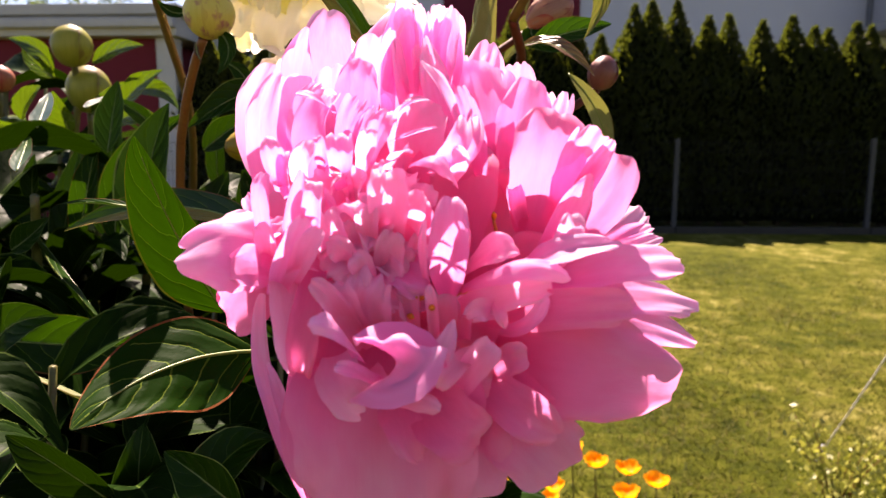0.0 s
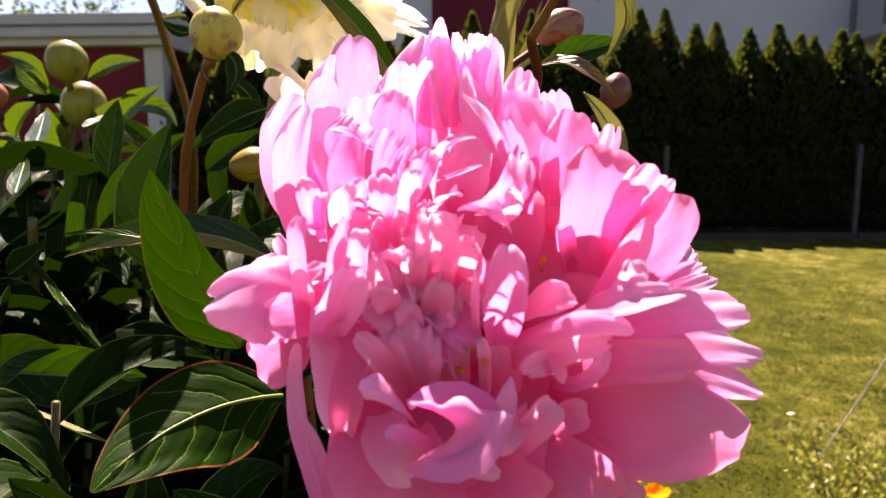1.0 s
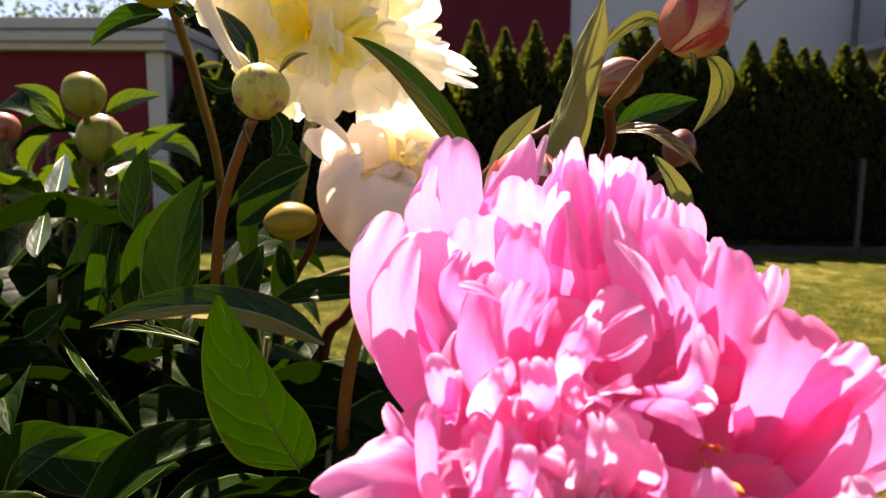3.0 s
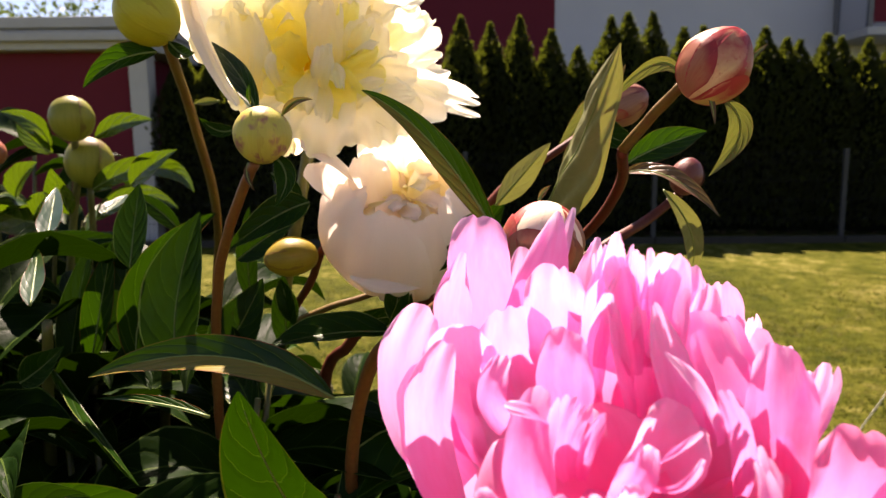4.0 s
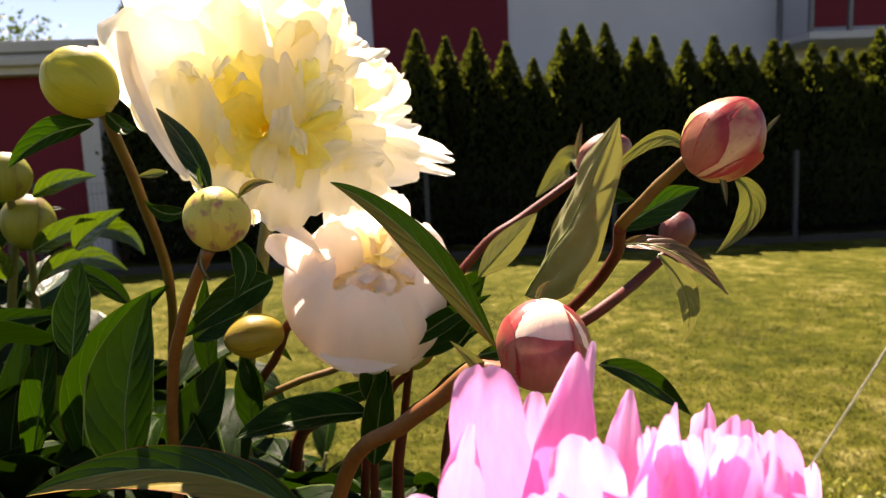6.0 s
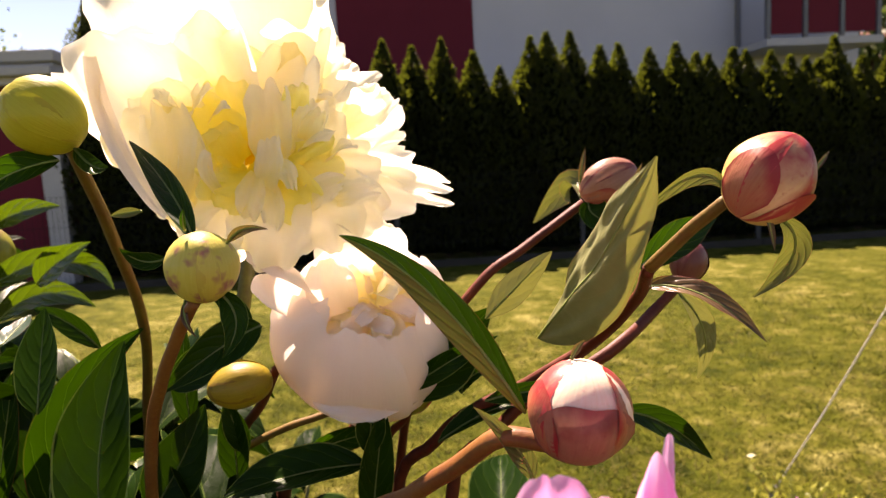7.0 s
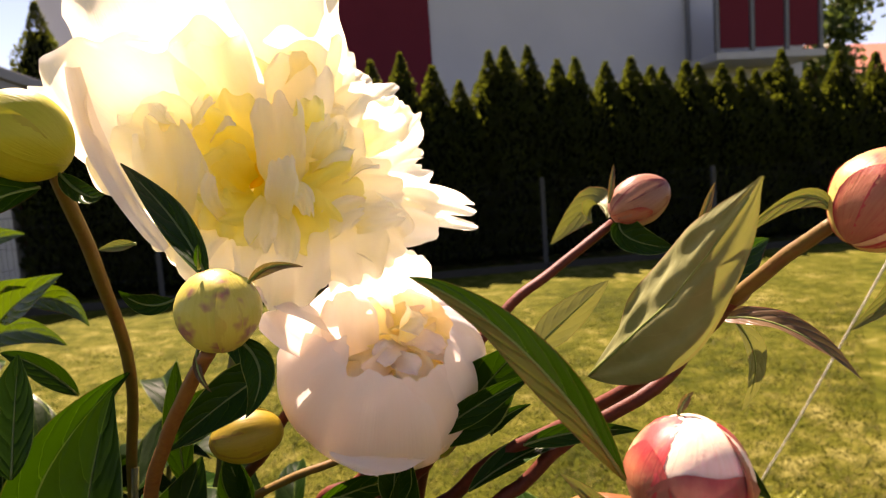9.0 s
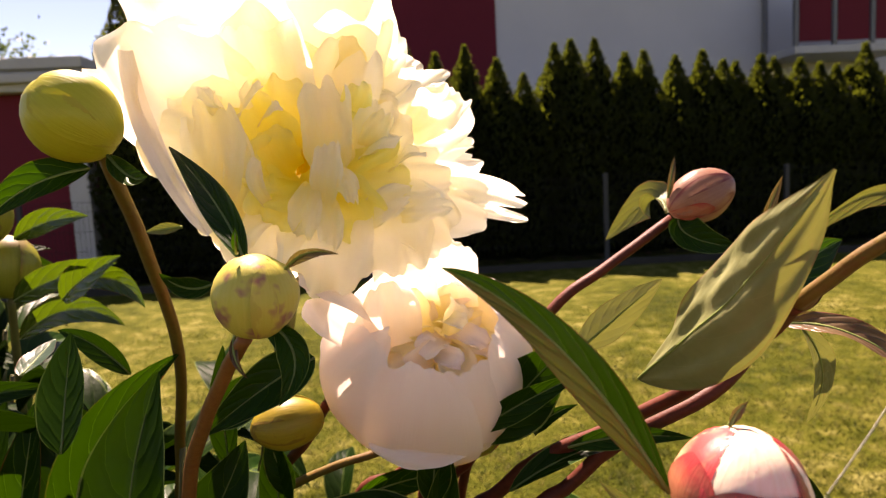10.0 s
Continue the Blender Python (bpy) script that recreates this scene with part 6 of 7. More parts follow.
petal(white, (0.1869, 0.636, 1.0494), (0.2167, 0.614, 1.0349), (0.2368, 0.62, 1.0198), 0.0306, WHITE, cup=0.4, jag=0.08, tipw=0.8, neck=0.5, rnd=0.2, curl=-0.12, crumple=0.06, ruf=0.09, seed=226)
petal(white, (0.1652, 0.628, 1.0575), (0.1541, 0.614, 1.0735), (0.1422, 0.614, 1.09), 0.0292, GOLD, cup=0.7, jag=0.06, tipw=0.75, neck=0.6, curl=-0.07, crumple=0.06, ruf=0.09, seed=227)
petal(white, (0.1655, 0.624, 1.0562), (0.1564, 0.612, 1.0581), (0.1434, 0.608, 1.0606), 0.0268, GOLD, cup=0.6, jag=0.06, tipw=0.75, neck=0.6, curl=-0.02, crumple=0.06, ruf=0.09, seed=228)
petal(white, (0.1673, 0.63, 1.0561), (0.1929, 0.616, 1.0656), (0.2088, 0.616, 1.0771), 0.0301, GOLD, cup=0.7, jag=0.06, tipw=0.75, neck=0.6, curl=-0.17, crumple=0.06, ruf=0.09, seed=229)
petal(white, (0.1674, 0.628, 1.0548), (0.1943, 0.612, 1.0513), (0.2181, 0.612, 1.0546), 0.0274, GOLD, cup=0.5, jag=0.06, tipw=0.75, neck=0.6, curl=-0.12, crumple=0.06, ruf=0.09, seed=230)
petal(white, (0.1651, 0.632, 1.0614), (0.1635, 0.62, 1.0812), (0.1615, 0.622, 1.1012), 0.0299, GOLD, cup=0.7, jag=0.06, tipw=0.75, neck=0.6, curl=-0.07, crumple=0.06, ruf=0.09, seed=231)
petal(white, (0.1674, 0.626, 1.0522), (0.1617, 0.606, 1.0433), (0.1563, 0.604, 1.033), 0.0265, GOLD, cup=0.5, jag=0.06, tipw=0.75, neck=0.6, curl=-0.02, crumple=0.06, ruf=0.09, seed=232)
petal(white, (0.1699, 0.626, 1.0521), (0.1898, 0.606, 1.0399), (0.1984, 0.606, 1.0269), 0.0269, GOLD, cup=0.5, jag=0.06, tipw=0.75, neck=0.6, curl=-0.17, crumple=0.06, ruf=0.09, seed=233)
petal(white, (0.1666, 0.632, 1.0639), (0.163, 0.626, 1.0716), (0.1603, 0.626, 1.0768), 0.0153, CREAM_DEEP, cup=0.9, jag=0.05, tipw=0.7, neck=0.6, curl=-0.12, crumple=0.06, ruf=0.09, seed=234)
petal(white, (0.1651, 0.63, 1.0588), (0.1687, 0.624, 1.0636), (0.1681, 0.624, 1.0682), 0.0153, CREAM_DEEP, cup=0.9, jag=0.05, tipw=0.7, neck=0.6, curl=-0.07, crumple=0.06, ruf=0.09, seed=235)
petal(white, (0.1278, 0.606, 1.0375), (0.137, 0.602, 1.0628), (0.1319, 0.608, 1.0913), 0.0261, WHITE, cup=0.5, jag=0.16, ruf=0.09, tipw=0.8, neck=0.6, crumple=0.03, curl=-0.02, seed=236)
petal(white, (0.1402, 0.606, 1.0365), (0.1463, 0.603, 1.0576), (0.1416, 0.606, 1.0767), 0.0141, WHITE, cup=0.6, jag=0.14, tipw=0.7, neck=0.6, curl=-0.17, crumple=0.06, ruf=0.09, seed=237)
petal(white, (0.1809, 0.614, 1.0539), (0.1822, 0.61, 1.0758), (0.1799, 0.618, 1.0998), 0.0234, WHITE, cup=0.55, jag=0.16, ruf=0.1, tipw=0.8, neck=0.5, crumple=0.03, curl=-0.12, seed=238)
petal(white, (0.138, 0.606, 1.0815), (0.1372, 0.601, 1.088), (0.1326, 0.602, 1.0929), 0.0092, WHITE, cup=-0.5, jag=0.1, tipw=0.7, neck=0.5, face=(0, -0.5, 0.85), curl=-0.07, crumple=0.06, ruf=0.09, seed=239)
petal(white, (0.1443, 0.612, 1.0769), (0.1503, 0.606, 1.0867), (0.1553, 0.608, 1.0948), 0.0104, WHITE, cup=0.6, jag=0.14, tipw=0.7, neck=0.5, face=(0, -0.5, 0.85), curl=-0.02, crumple=0.06, ruf=0.09, seed=240)
petal(white, (0.1525, 0.614, 1.0765), (0.1595, 0.608, 1.084), (0.1629, 0.61, 1.0864), 0.0086, WHITE, cup=-0.5, jag=0.14, tipw=0.7, neck=0.5, face=(0, -0.5, 0.85), curl=-0.17, crumple=0.06, ruf=0.09, seed=241)
petal(white, (0.166, 0.62, 1.0562), (0.1594, 0.613, 1.0664), (0.1569, 0.614, 1.0787), 0.0195, GOLD, cup=0.6, jag=0.06, tipw=0.8, neck=0.6, curl=-0.12, crumple=0.06, ruf=0.09, seed=242)
petal(white, (0.1661, 0.616, 1.0525), (0.1619, 0.608, 1.048), (0.1503, 0.606, 1.0458), 0.0194, GOLD, cup=0.5, jag=0.06, tipw=0.8, neck=0.6, curl=-0.07, crumple=0.06, ruf=0.09, seed=243)
petal(white, (0.1963, 0.614, 1.0616), (0.2043, 0.606, 1.0682), (0.213, 0.608, 1.0697), 0.0137, WHITE, cup=-0.4, jag=0.08, tipw=0.7, neck=0.5, face=(0, -0.5, 0.85), curl=-0.02, crumple=0.06, ruf=0.09, seed=244)
petal(white, (0.1925, 0.62, 1.0771), (0.1955, 0.614, 1.0863), (0.1955, 0.616, 1.0951), 0.0139, GOLD, cup=0.6, jag=0.06, tipw=0.8, neck=0.6, curl=-0.17, crumple=0.06, ruf=0.09, seed=245)
petal(white, (0.2179, 0.634, 1.0713), (0.2317, 0.628, 1.082), (0.2414, 0.632, 1.0924), 0.0238, WHITE, cup=0.5, jag=0.08, tipw=0.8, neck=0.5, curl=-0.12, crumple=0.06, ruf=0.09, seed=246)
petal(white, (0.1951, 0.62, 1.0491), (0.2043, 0.614, 1.0685), (0.2113, 0.618, 1.0859), 0.0275, WHITE, cup=0.4, jag=0.06, tipw=0.75, neck=0.5, turn=20, curl=-0.07, crumple=0.06, ruf=0.09, seed=247)
petal(white, (0.1784, 0.606, 1.0408), (0.182, 0.6, 1.0551), (0.1823, 0.604, 1.0689), 0.0152, WHITE, cup=0.5, jag=0.14, tipw=0.8, neck=0.5, turn=-15, curl=-0.02, crumple=0.06, ruf=0.09, seed=248)
petal(white, (0.1769, 0.606, 1.0501), (0.1884, 0.597, 1.0523), (0.1917, 0.597, 1.0393), 0.0109, WHITE, cup=-0.7, jag=0.12, tipw=0.75, neck=0.45, rnd=0.2, curl=-0.17, crumple=0.06, ruf=0.09, seed=249)
petal(white, (0.1746, 0.606, 1.0508), (0.1719, 0.598, 1.0388), (0.1716, 0.599, 1.0269), 0.0141, WHITE, cup=0.4, jag=0.12, tipw=0.7, neck=0.4, curl=-0.12, crumple=0.06, ruf=0.09, seed=250)
petal(white, (0.1807, 0.606, 1.045), (0.182, 0.599, 1.0337), (0.1802, 0.6, 1.0217), 0.0114, WHITE, cup=0.5, jag=0.1, tipw=0.7, neck=0.4, curl=-0.07, crumple=0.06, ruf=0.09, seed=251)
petal(white, (0.1574, 0.608, 1.0404), (0.152, 0.6, 1.0525), (0.154, 0.602, 1.0626), 0.0079, WHITE, cup=1.0, jag=0.06, tipw=0.7, neck=0.6, turn=25, curl=-0.02, crumple=0.06, ruf=0.09, seed=252)
petal(white, (0.1963, 0.616, 1.0616), (0.2034, 0.608, 1.072), (0.2079, 0.61, 1.0816), 0.0127, CREAM, cup=0.8, jag=0.08, tipw=0.6, neck=0.5, curl=-0.17, crumple=0.06, ruf=0.09, seed=253)
petal(white, (0.2081, 0.614, 1.0533), (0.2159, 0.608, 1.0602), (0.2241, 0.61, 1.0617), 0.0099, WHITE, cup=0.8, jag=0.08, tipw=0.6, neck=0.5, face=(0, -0.5, 0.85), curl=-0.12, crumple=0.06, ruf=0.09, seed=254)
petal(white, (0.2091, 0.612, 1.0356), (0.2203, 0.606, 1.0388), (0.2346, 0.61, 1.0401), 0.0139, WHITE, cup=0.5, jag=0.14, tipw=0.7, neck=0.5, curl=-0.07, crumple=0.06, ruf=0.09, seed=255)
petal(white, (0.1939, 0.61, 1.0319), (0.2044, 0.604, 1.0401), (0.2171, 0.606, 1.0453), 0.0147, WHITE, cup=0.5, jag=0.14, tipw=0.7, neck=0.5, curl=-0.02, crumple=0.06, ruf=0.09, seed=256)
ruffle(white, (0.1663, 0.6550, 1.0589), (-0.1, -0.95, 0.25), 0.0520, 34, 0.0190, [WHITE, WHITE, CREAM], seed=500, spread=76, inner=48, jag=0.16, ruf=0.14, outward=0.9)

white2 = thing("white_peony", (0.21, 0.76, 0.03), "half-open creamy white peony with a cup of yellow inner petals", "peony")
stalk(white2, [(0.2227, 0.668, 0.9197), (0.2054, 0.69, 0.8834), (0.1772, 0.71, 0.8607), (0.1499, 0.7293, 0.7787), (0.1649, 0.737, 0.3504), (0.174, 0.7416, 0.03)], 0.004, 0.0055, STEM_RED)
globe(white2, (0.2209, 0.652, 0.9596), (0.06, -0.72, 0.68), 0.0503, [WHITE_OUT], ((110, 58, 0.78, 0.95), (50, 52, 0.82, 0.99), (178, 52, 0.82, 0.98), (354, 48, 0.78, 1.04), (300, 56, 0.76, 1.02), (234, 60, 0.78, 1.045), (296, 40, 0.50, 1.06)), seed=9)
ruffle(white2, (0.2219, 0.6480, 0.9626), (0.06, -0.78, 0.62), 0.0330, 64, 0.0165, [WHITE, WHITE_OUT, CREAM], seed=400, spread=78, jag=0.05, ruf=0.12, outward=0.75)
petal(white2, (0.2052, 0.64, 0.9782), (0.1841, 0.612, 1.0047), (0.1665, 0.606, 1.0148), 0.0241, WHITE_OUT, cup=-0.4, jag=0.05, rnd=0.2, tipw=0.8, neck=0.6, face=(0, -0.5, 0.85), curl=-0.02, seed=300)
petal(white2, (0.1994, 0.646, 0.9746), (0.1799, 0.62, 0.9907), (0.1711, 0.618, 1.0024), 0.0233, WHITE_OUT, cup=0.5, jag=0.05, rnd=0.2, tipw=0.8, neck=0.6, curl=-0.17, seed=301)
petal(white2, (0.2131, 0.64, 0.9544), (0.2057, 0.614, 0.9866), (0.205, 0.616, 1.0086), 0.0268, WHITE_OUT, cup=-0.5, jag=0.08, rnd=0.2, tipw=0.8, neck=0.6, curl=-0.12, seed=302)
petal(white2, (0.2193, 0.645, 0.9756), (0.2121, 0.626, 1.0024), (0.2137, 0.63, 1.0207), 0.0293, WHITE, cup=0.4, jag=0.08, rnd=0.2, tipw=0.8, neck=0.6, curl=-0.07, seed=303)
petal(white2, (0.234, 0.65, 0.973), (0.2289, 0.632, 1.0055), (0.228, 0.636, 1.0245), 0.0355, WHITE, cup=0.5, jag=0.08, rnd=0.2, tipw=0.8, neck=0.6, curl=-0.02, seed=304)
petal(white2, (0.2261, 0.652, 0.9433), (0.2247, 0.64, 0.9762), (0.2271, 0.644, 1.0039), 0.0732, CREAM, cup=0.6, jag=0.05, tipw=0.85, neck=0.7, curl=-0.17, seed=305)
petal(white2, (0.2534, 0.64, 0.9348), (0.2201, 0.612, 0.9293), (0.1899, 0.622, 0.9333), 0.0194, WHITE_OUT, cup=0.35, jag=0.03, rnd=0.3, tipw=0.7, neck=0.7, full=0.4, face=(0, -0.9, 0.2), curl=-0.12, seed=306)

b1 = thing("peony_bud", (0.1, 0.76, 0.03), "round yellow-green closed peony bud on a tall stem", "peony bud", "peony buds")
bud(b1, (0.0927, 0.575, 1.0799), (-0.7, -0.15, 0.55), 0.0167, 0.0351, [BUD_GREEN], seed=1, spec=((4.6, 1.6, 0.97, BUD_GREEN), (0.9, 1.5, 0.96, BUD_GREEN), (2.5, 0.95, 0.80, BUD_GREEN)))
stalk(b1, [(0.1018, 0.578, 1.0669), (0.0987, 0.62, 1.0265), (0.09, 0.68, 0.9631), (0.0721, 0.72, 0.8889), (0.0638, 0.7386, 0.7945), (0.0728, 0.7439, 0.3575), (0.0783, 0.7471, 0.03)], 0.0028, 0.0036, STEM_TAN)
leaf(b1, (0.1046, 0.575, 1.065), (0.1174, 0.56, 1.0566), (0.1268, 0.55, 1.0561), 0.0079, LEAF, seed=181)
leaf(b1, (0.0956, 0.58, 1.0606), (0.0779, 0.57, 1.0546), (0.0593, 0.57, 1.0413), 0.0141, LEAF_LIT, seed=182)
leaf(b1, (0.1214, 0.6, 1.0358), (0.1139, 0.6, 1.0352), (0.1065, 0.6, 1.0343), 0.0048, LEAF_UNDER, seed=183)

b2 = thing("peony_bud", (0.13, 0.73, 0.03), "cream peony bud with blush spots and green sepals", "peony bud", "peony buds")
bud(b2, (0.1612, 0.54, 1.0159), (0.05, -0.2, 1), 0.0144, 0.0284, [BUD_CREAM], seed=2, spec=((4.6, 1.6, 0.97, BUD_CREAM), (1.1, 1.5, 0.96, BUD_CREAM), (2.9, 0.95, 0.84, BUD_CREAM)))
stalk(b2, [(0.1568, 0.5410, 1.0011), (0.1493, 0.5480, 0.9906), (0.1346, 0.5650, 0.9658), (0.1184, 0.5900, 0.9308), (0.1060, 0.6150, 0.8700), (0.0950, 0.6500, 0.7500), (0.0890, 0.6850, 0.5600), (0.0880, 0.7080, 0.3000), (0.0952, 0.7157, 0.0300)], 0.0026, 0.0036, STEM_RUST)
leaf(b2, (0.1577, 0.545, 1.0254), (0.1448, 0.565, 1.0452), (0.1189, 0.6, 1.0688), 0.0114, LEAF, fold=0.4, seed=184)
leaf(b2, (0.1457, 0.55, 1.0186), (0.1363, 0.55, 1.0175), (0.1292, 0.545, 1.0239), 0.0074, LEAF, seed=185)
leaf(b2, (0.1727, 0.535, 1.0242), (0.1813, 0.525, 1.0299), (0.1917, 0.515, 1.0301), 0.0039, LEAF_BRONZE, turn=40, seed=186)
leaf(b2, (0.1666, 0.54, 1.0047), (0.1735, 0.535, 0.9935), (0.1682, 0.53, 0.9802), 0.0104, LEAF, seed=187)
leaf(b2, (0.1524, 0.545, 1.0011), (0.153, 0.54, 0.9945), (0.1565, 0.54, 0.9872), 0.0027, LEAF_BRONZE, seed=188)
leaf(b2, (0.1575, 0.535, 1.0302), (0.1585, 0.53, 1.0344), (0.1589, 0.53, 1.0385), 0.0025, LEAF_LIT, seed=189)

b3 = thing("peony_bud", (0.15, 0.75, 0.03), "yellow-green peony bud half hidden by a leaf", "peony bud", "peony buds")
bud(b3, (0.1523, 0.625, 0.9402), (-0.95, -0.1, -0.1), 0.0128, 0.034, [BUD_OLIVE_SHADE], seed=3, scales=5, point=0.2)
stalk(b3, [(0.1706, 0.64, 0.9436), (0.1558, 0.67, 0.915), (0.1338, 0.7, 0.8788), (0.1168, 0.7231, 0.7909), (0.1251, 0.7298, 0.3559), (0.1301, 0.7339, 0.03)], 0.0026, 0.004, STEM_RED)
leaf(b3, (0.1714, 0.6, 0.9771), (0.1521, 0.59, 0.9689), (0.127, 0.585, 0.9519), 0.0198, LEAF, fold=0.4, seed=190)

b4 = thing("peony_bud", (0.24, 0.76, 0.03), "small green peony bud flushed with red", "peony bud", "peony buds")
bud(b4, (0.2440, 0.645, 0.9255), (0.25, -0.1, 1), 0.0145, 0.0300, [BUD_PINK, BUD_MOSS], seed=4)
stalk(b4, [(0.2420, 0.65, 0.9130), (0.236, 0.68, 0.8666), (0.2293, 0.7056, 0.7766), (0.232, 0.7192, 0.3495), (0.2336, 0.7274, 0.03)], 0.0025, 0.004, STEM_RED)

b5 = thing("peony_bud", (0.2, 0.78, 0.03), "dusky rose peony bud on a long reddish stem", "peony bud", "peony buds")
bud(b5, (0.3684, 0.657, 1.0354), (0.75, -0.1, 0.35), 0.0142, 0.0358, [BUD_ROSE], seed=5, point=0.15, spec=((4.6, 1.2, 0.95, BUD_ROSE), (0.5, 0.8, 0.92, BUD_DUSK), (2.6, 0.8, 0.80, BUD_DUSK), (1.5, 0.75, 0.93, BUD_DUSK), (1.9, 0.5, 0.45, BUD_ROSE)))
stalk(b5, [(0.3528, 0.66, 1.0232), (0.3176, 0.66, 0.9997), (0.2862, 0.66, 0.9771), (0.2331, 0.69, 0.9002), (0.2115, 0.7022, 0.8089), (0.2086, 0.7217, 0.364), (0.2069, 0.7333, 0.03)], 0.0026, 0.0034, STEM_RED)
leaf(b5, (0.3538, 0.67, 1.0257), (0.3557, 0.7, 1.0311), (0.3361, 0.72, 1.0076), 0.0212, LEAF_UNDER, fold=0.2, seed=191)
leaf(b5, (0.3539, 0.655, 1.0234), (0.3593, 0.65, 1.0141), (0.3835, 0.65, 1.0075), 0.0188, LEAF, seed=192)
leaf(b5, (0.3497, 0.657, 1.0343), (0.3515, 0.657, 1.0449), (0.3546, 0.66, 1.0554), 0.0037, LEAF_BRONZE, seed=193)

b6 = thing("peony_bud", (0.28, 0.74, 0.03), "plump cream and pink peony bud with red-edged petals", "peony bud", "peony buds")
bud(b6, (0.3605, 0.48, 1.0406), (0.55, -0.1, 0.75), 0.0151, 0.0324, [BUD_PALE], seed=6, core=BUD_GREEN, point=0.25, spec=((4.6, 1.3, 0.97, BUD_ROSE), (0.2, 1.1, 0.95, BUD_LEMON), (2.9, 0.95, 0.95, BUD_ROSE), (1.6, 0.75, 0.95, BUD_BLUSH), (0.9, 0.8, 0.55, BUD_ROSE), (2.6, 0.9, 0.48, BUD_LEMON)))
stalk(b6, [(0.3498, 0.487, 1.0331), (0.3422, 0.5, 1.022), (0.3327, 0.515, 1.0063)], 0.0023, 0.0026, STEM_TAN)
leaf(b6, (0.3477, 0.485, 1.0361), (0.3365, 0.49, 1.0405), (0.3184, 0.5, 1.0226), 0.0065, LEAF_UNDER, turn=-40, label='reddish curved sepal', seed=194)
leaf(b6, (0.3656, 0.485, 1.0265), (0.3751, 0.49, 1.0127), (0.3683, 0.504, 0.9943), 0.0094, LEAF_UNDER, turn=30, seed=195)
leaf(b6, (0.3555, 0.475, 1.0287), (0.3574, 0.475, 1.0231), (0.3588, 0.475, 1.0157), 0.0025, LEAF_BRONZE, seed=196)
leaf(b6, (0.3717, 0.475, 1.0403), (0.3745, 0.475, 1.0438), (0.3795, 0.478, 1.0472), 0.0018, LEAF_BRONZE, seed=197)
leaf(b6, (0.3022, 0.572, 0.9675), (0.3130, 0.5155, 1.0110), (0.3216, 0.4801, 1.0485), 0.0365, LEAF_GREY, fold=-0.22, face=(-0.1, -0.8, 0.6), wide=0.37, wave=0.06, cup=-0.5, nu=25, nv=37, blunt=1.15, pucker=0.032, seed=198)
leaf(b6, (0.2798, 0.585, 0.9755), (0.2932, 0.57, 0.9934), (0.3055, 0.555, 1.0099), 0.0144, LEAF_GREY, fold=-0.4, blunt=0.9, pucker=0.012, seed=199)
leaf(b6, (0.3392, 0.535, 0.9951), (0.3562, 0.52, 0.9933), (0.3752, 0.507, 0.9759), 0.0104, LEAF_BRONZE, turn=-25, wave=0.06, seed=200)
leaf(b6, (0.3709, 0.575, 0.9839), (0.3968, 0.6, 0.9545), (0.402, 0.62, 0.9244), 0.0135, LEAF_GREY, fold=0.15, cup=0.1, seed=201)
leaf(b6, (0.3463, 0.56, 0.9989), (0.3696, 0.575, 1.0083), (0.3989, 0.591, 1.016), 0.0171, LEAF_LIT, fold=0.4, seed=202)
leaf(b6, (0.3271, 0.53, 1.021), (0.3319, 0.53, 1.0348), (0.3368, 0.53, 1.0461), 0.004, LEAF_BRONZE, seed=203)
stalk(b6, [(0.3327, 0.515, 1.0063), (0.3396, 0.548, 0.987), (0.3299, 0.585, 0.9581), (0.3031, 0.61, 0.9332), (0.2567, 0.64, 0.8951), (0.229, 0.6579, 0.8124), (0.2418, 0.6784, 0.3656), (0.2494, 0.6907, 0.03)], 0.0026, 0.0042, STEM_RED)

b7 = thing("peony_bud", (0.3, 0.75, 0.03), "large opening pink peony bud, cream petals showing between red ones", "peony bud", "peony buds")
bud(b7, (0.2901, 0.468, 0.9717), (0.12, -0.05, 0.95), 0.0169, 0.0327, [BUD_PALE], seed=7, core=BUD_PALE, point=0.12, spec=((4.7, 1.4, 0.97, BUD_PALE), (1.6, 1.3, 0.95, BUD_PALE), (0.1, 0.8, 0.93, BUD_BLUSH), (3.0, 0.7, 0.86, BUD_ROSE), (0.4, 0.8, 0.66, BUD_ROSE), (1.75, 1.35, 0.60, BUD_DUSK)))
stalk(b7, [(0.2871, 0.4750, 0.9561), (0.2672, 0.4820, 0.9581), (0.2544, 0.4980, 0.9430), (0.2361, 0.5180, 0.9231), (0.2124, 0.5440, 0.8972), (0.1959, 0.5720, 0.8293), (0.1959, 0.5930, 0.7334), (0.1959, 0.6140, 0.5495), (0.1959, 0.6290, 0.2698), (0.1959, 0.6320, 0.0300)], 0.0034, 0.0044, STEM_RUST)
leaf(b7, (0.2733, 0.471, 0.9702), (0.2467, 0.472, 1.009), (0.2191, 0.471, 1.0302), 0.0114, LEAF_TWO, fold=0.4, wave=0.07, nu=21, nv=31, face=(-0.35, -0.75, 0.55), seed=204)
leaf(b7, (0.2885, 0.47, 0.9867), (0.2904, 0.47, 0.9901), (0.2932, 0.47, 0.9926), 0.0025, LEAF_BRONZE, seed=205)
leaf(b7, (0.3356, 0.56, 0.9329), (0.3614, 0.57, 0.9211), (0.3904, 0.58, 0.8959), 0.0135, LEAF, seed=206)
leaf(b7, (0.2766, 0.48, 0.9433), (0.2714, 0.48, 0.9556), (0.2581, 0.48, 0.9704), 0.0074, LEAF_UNDER, seed=207)

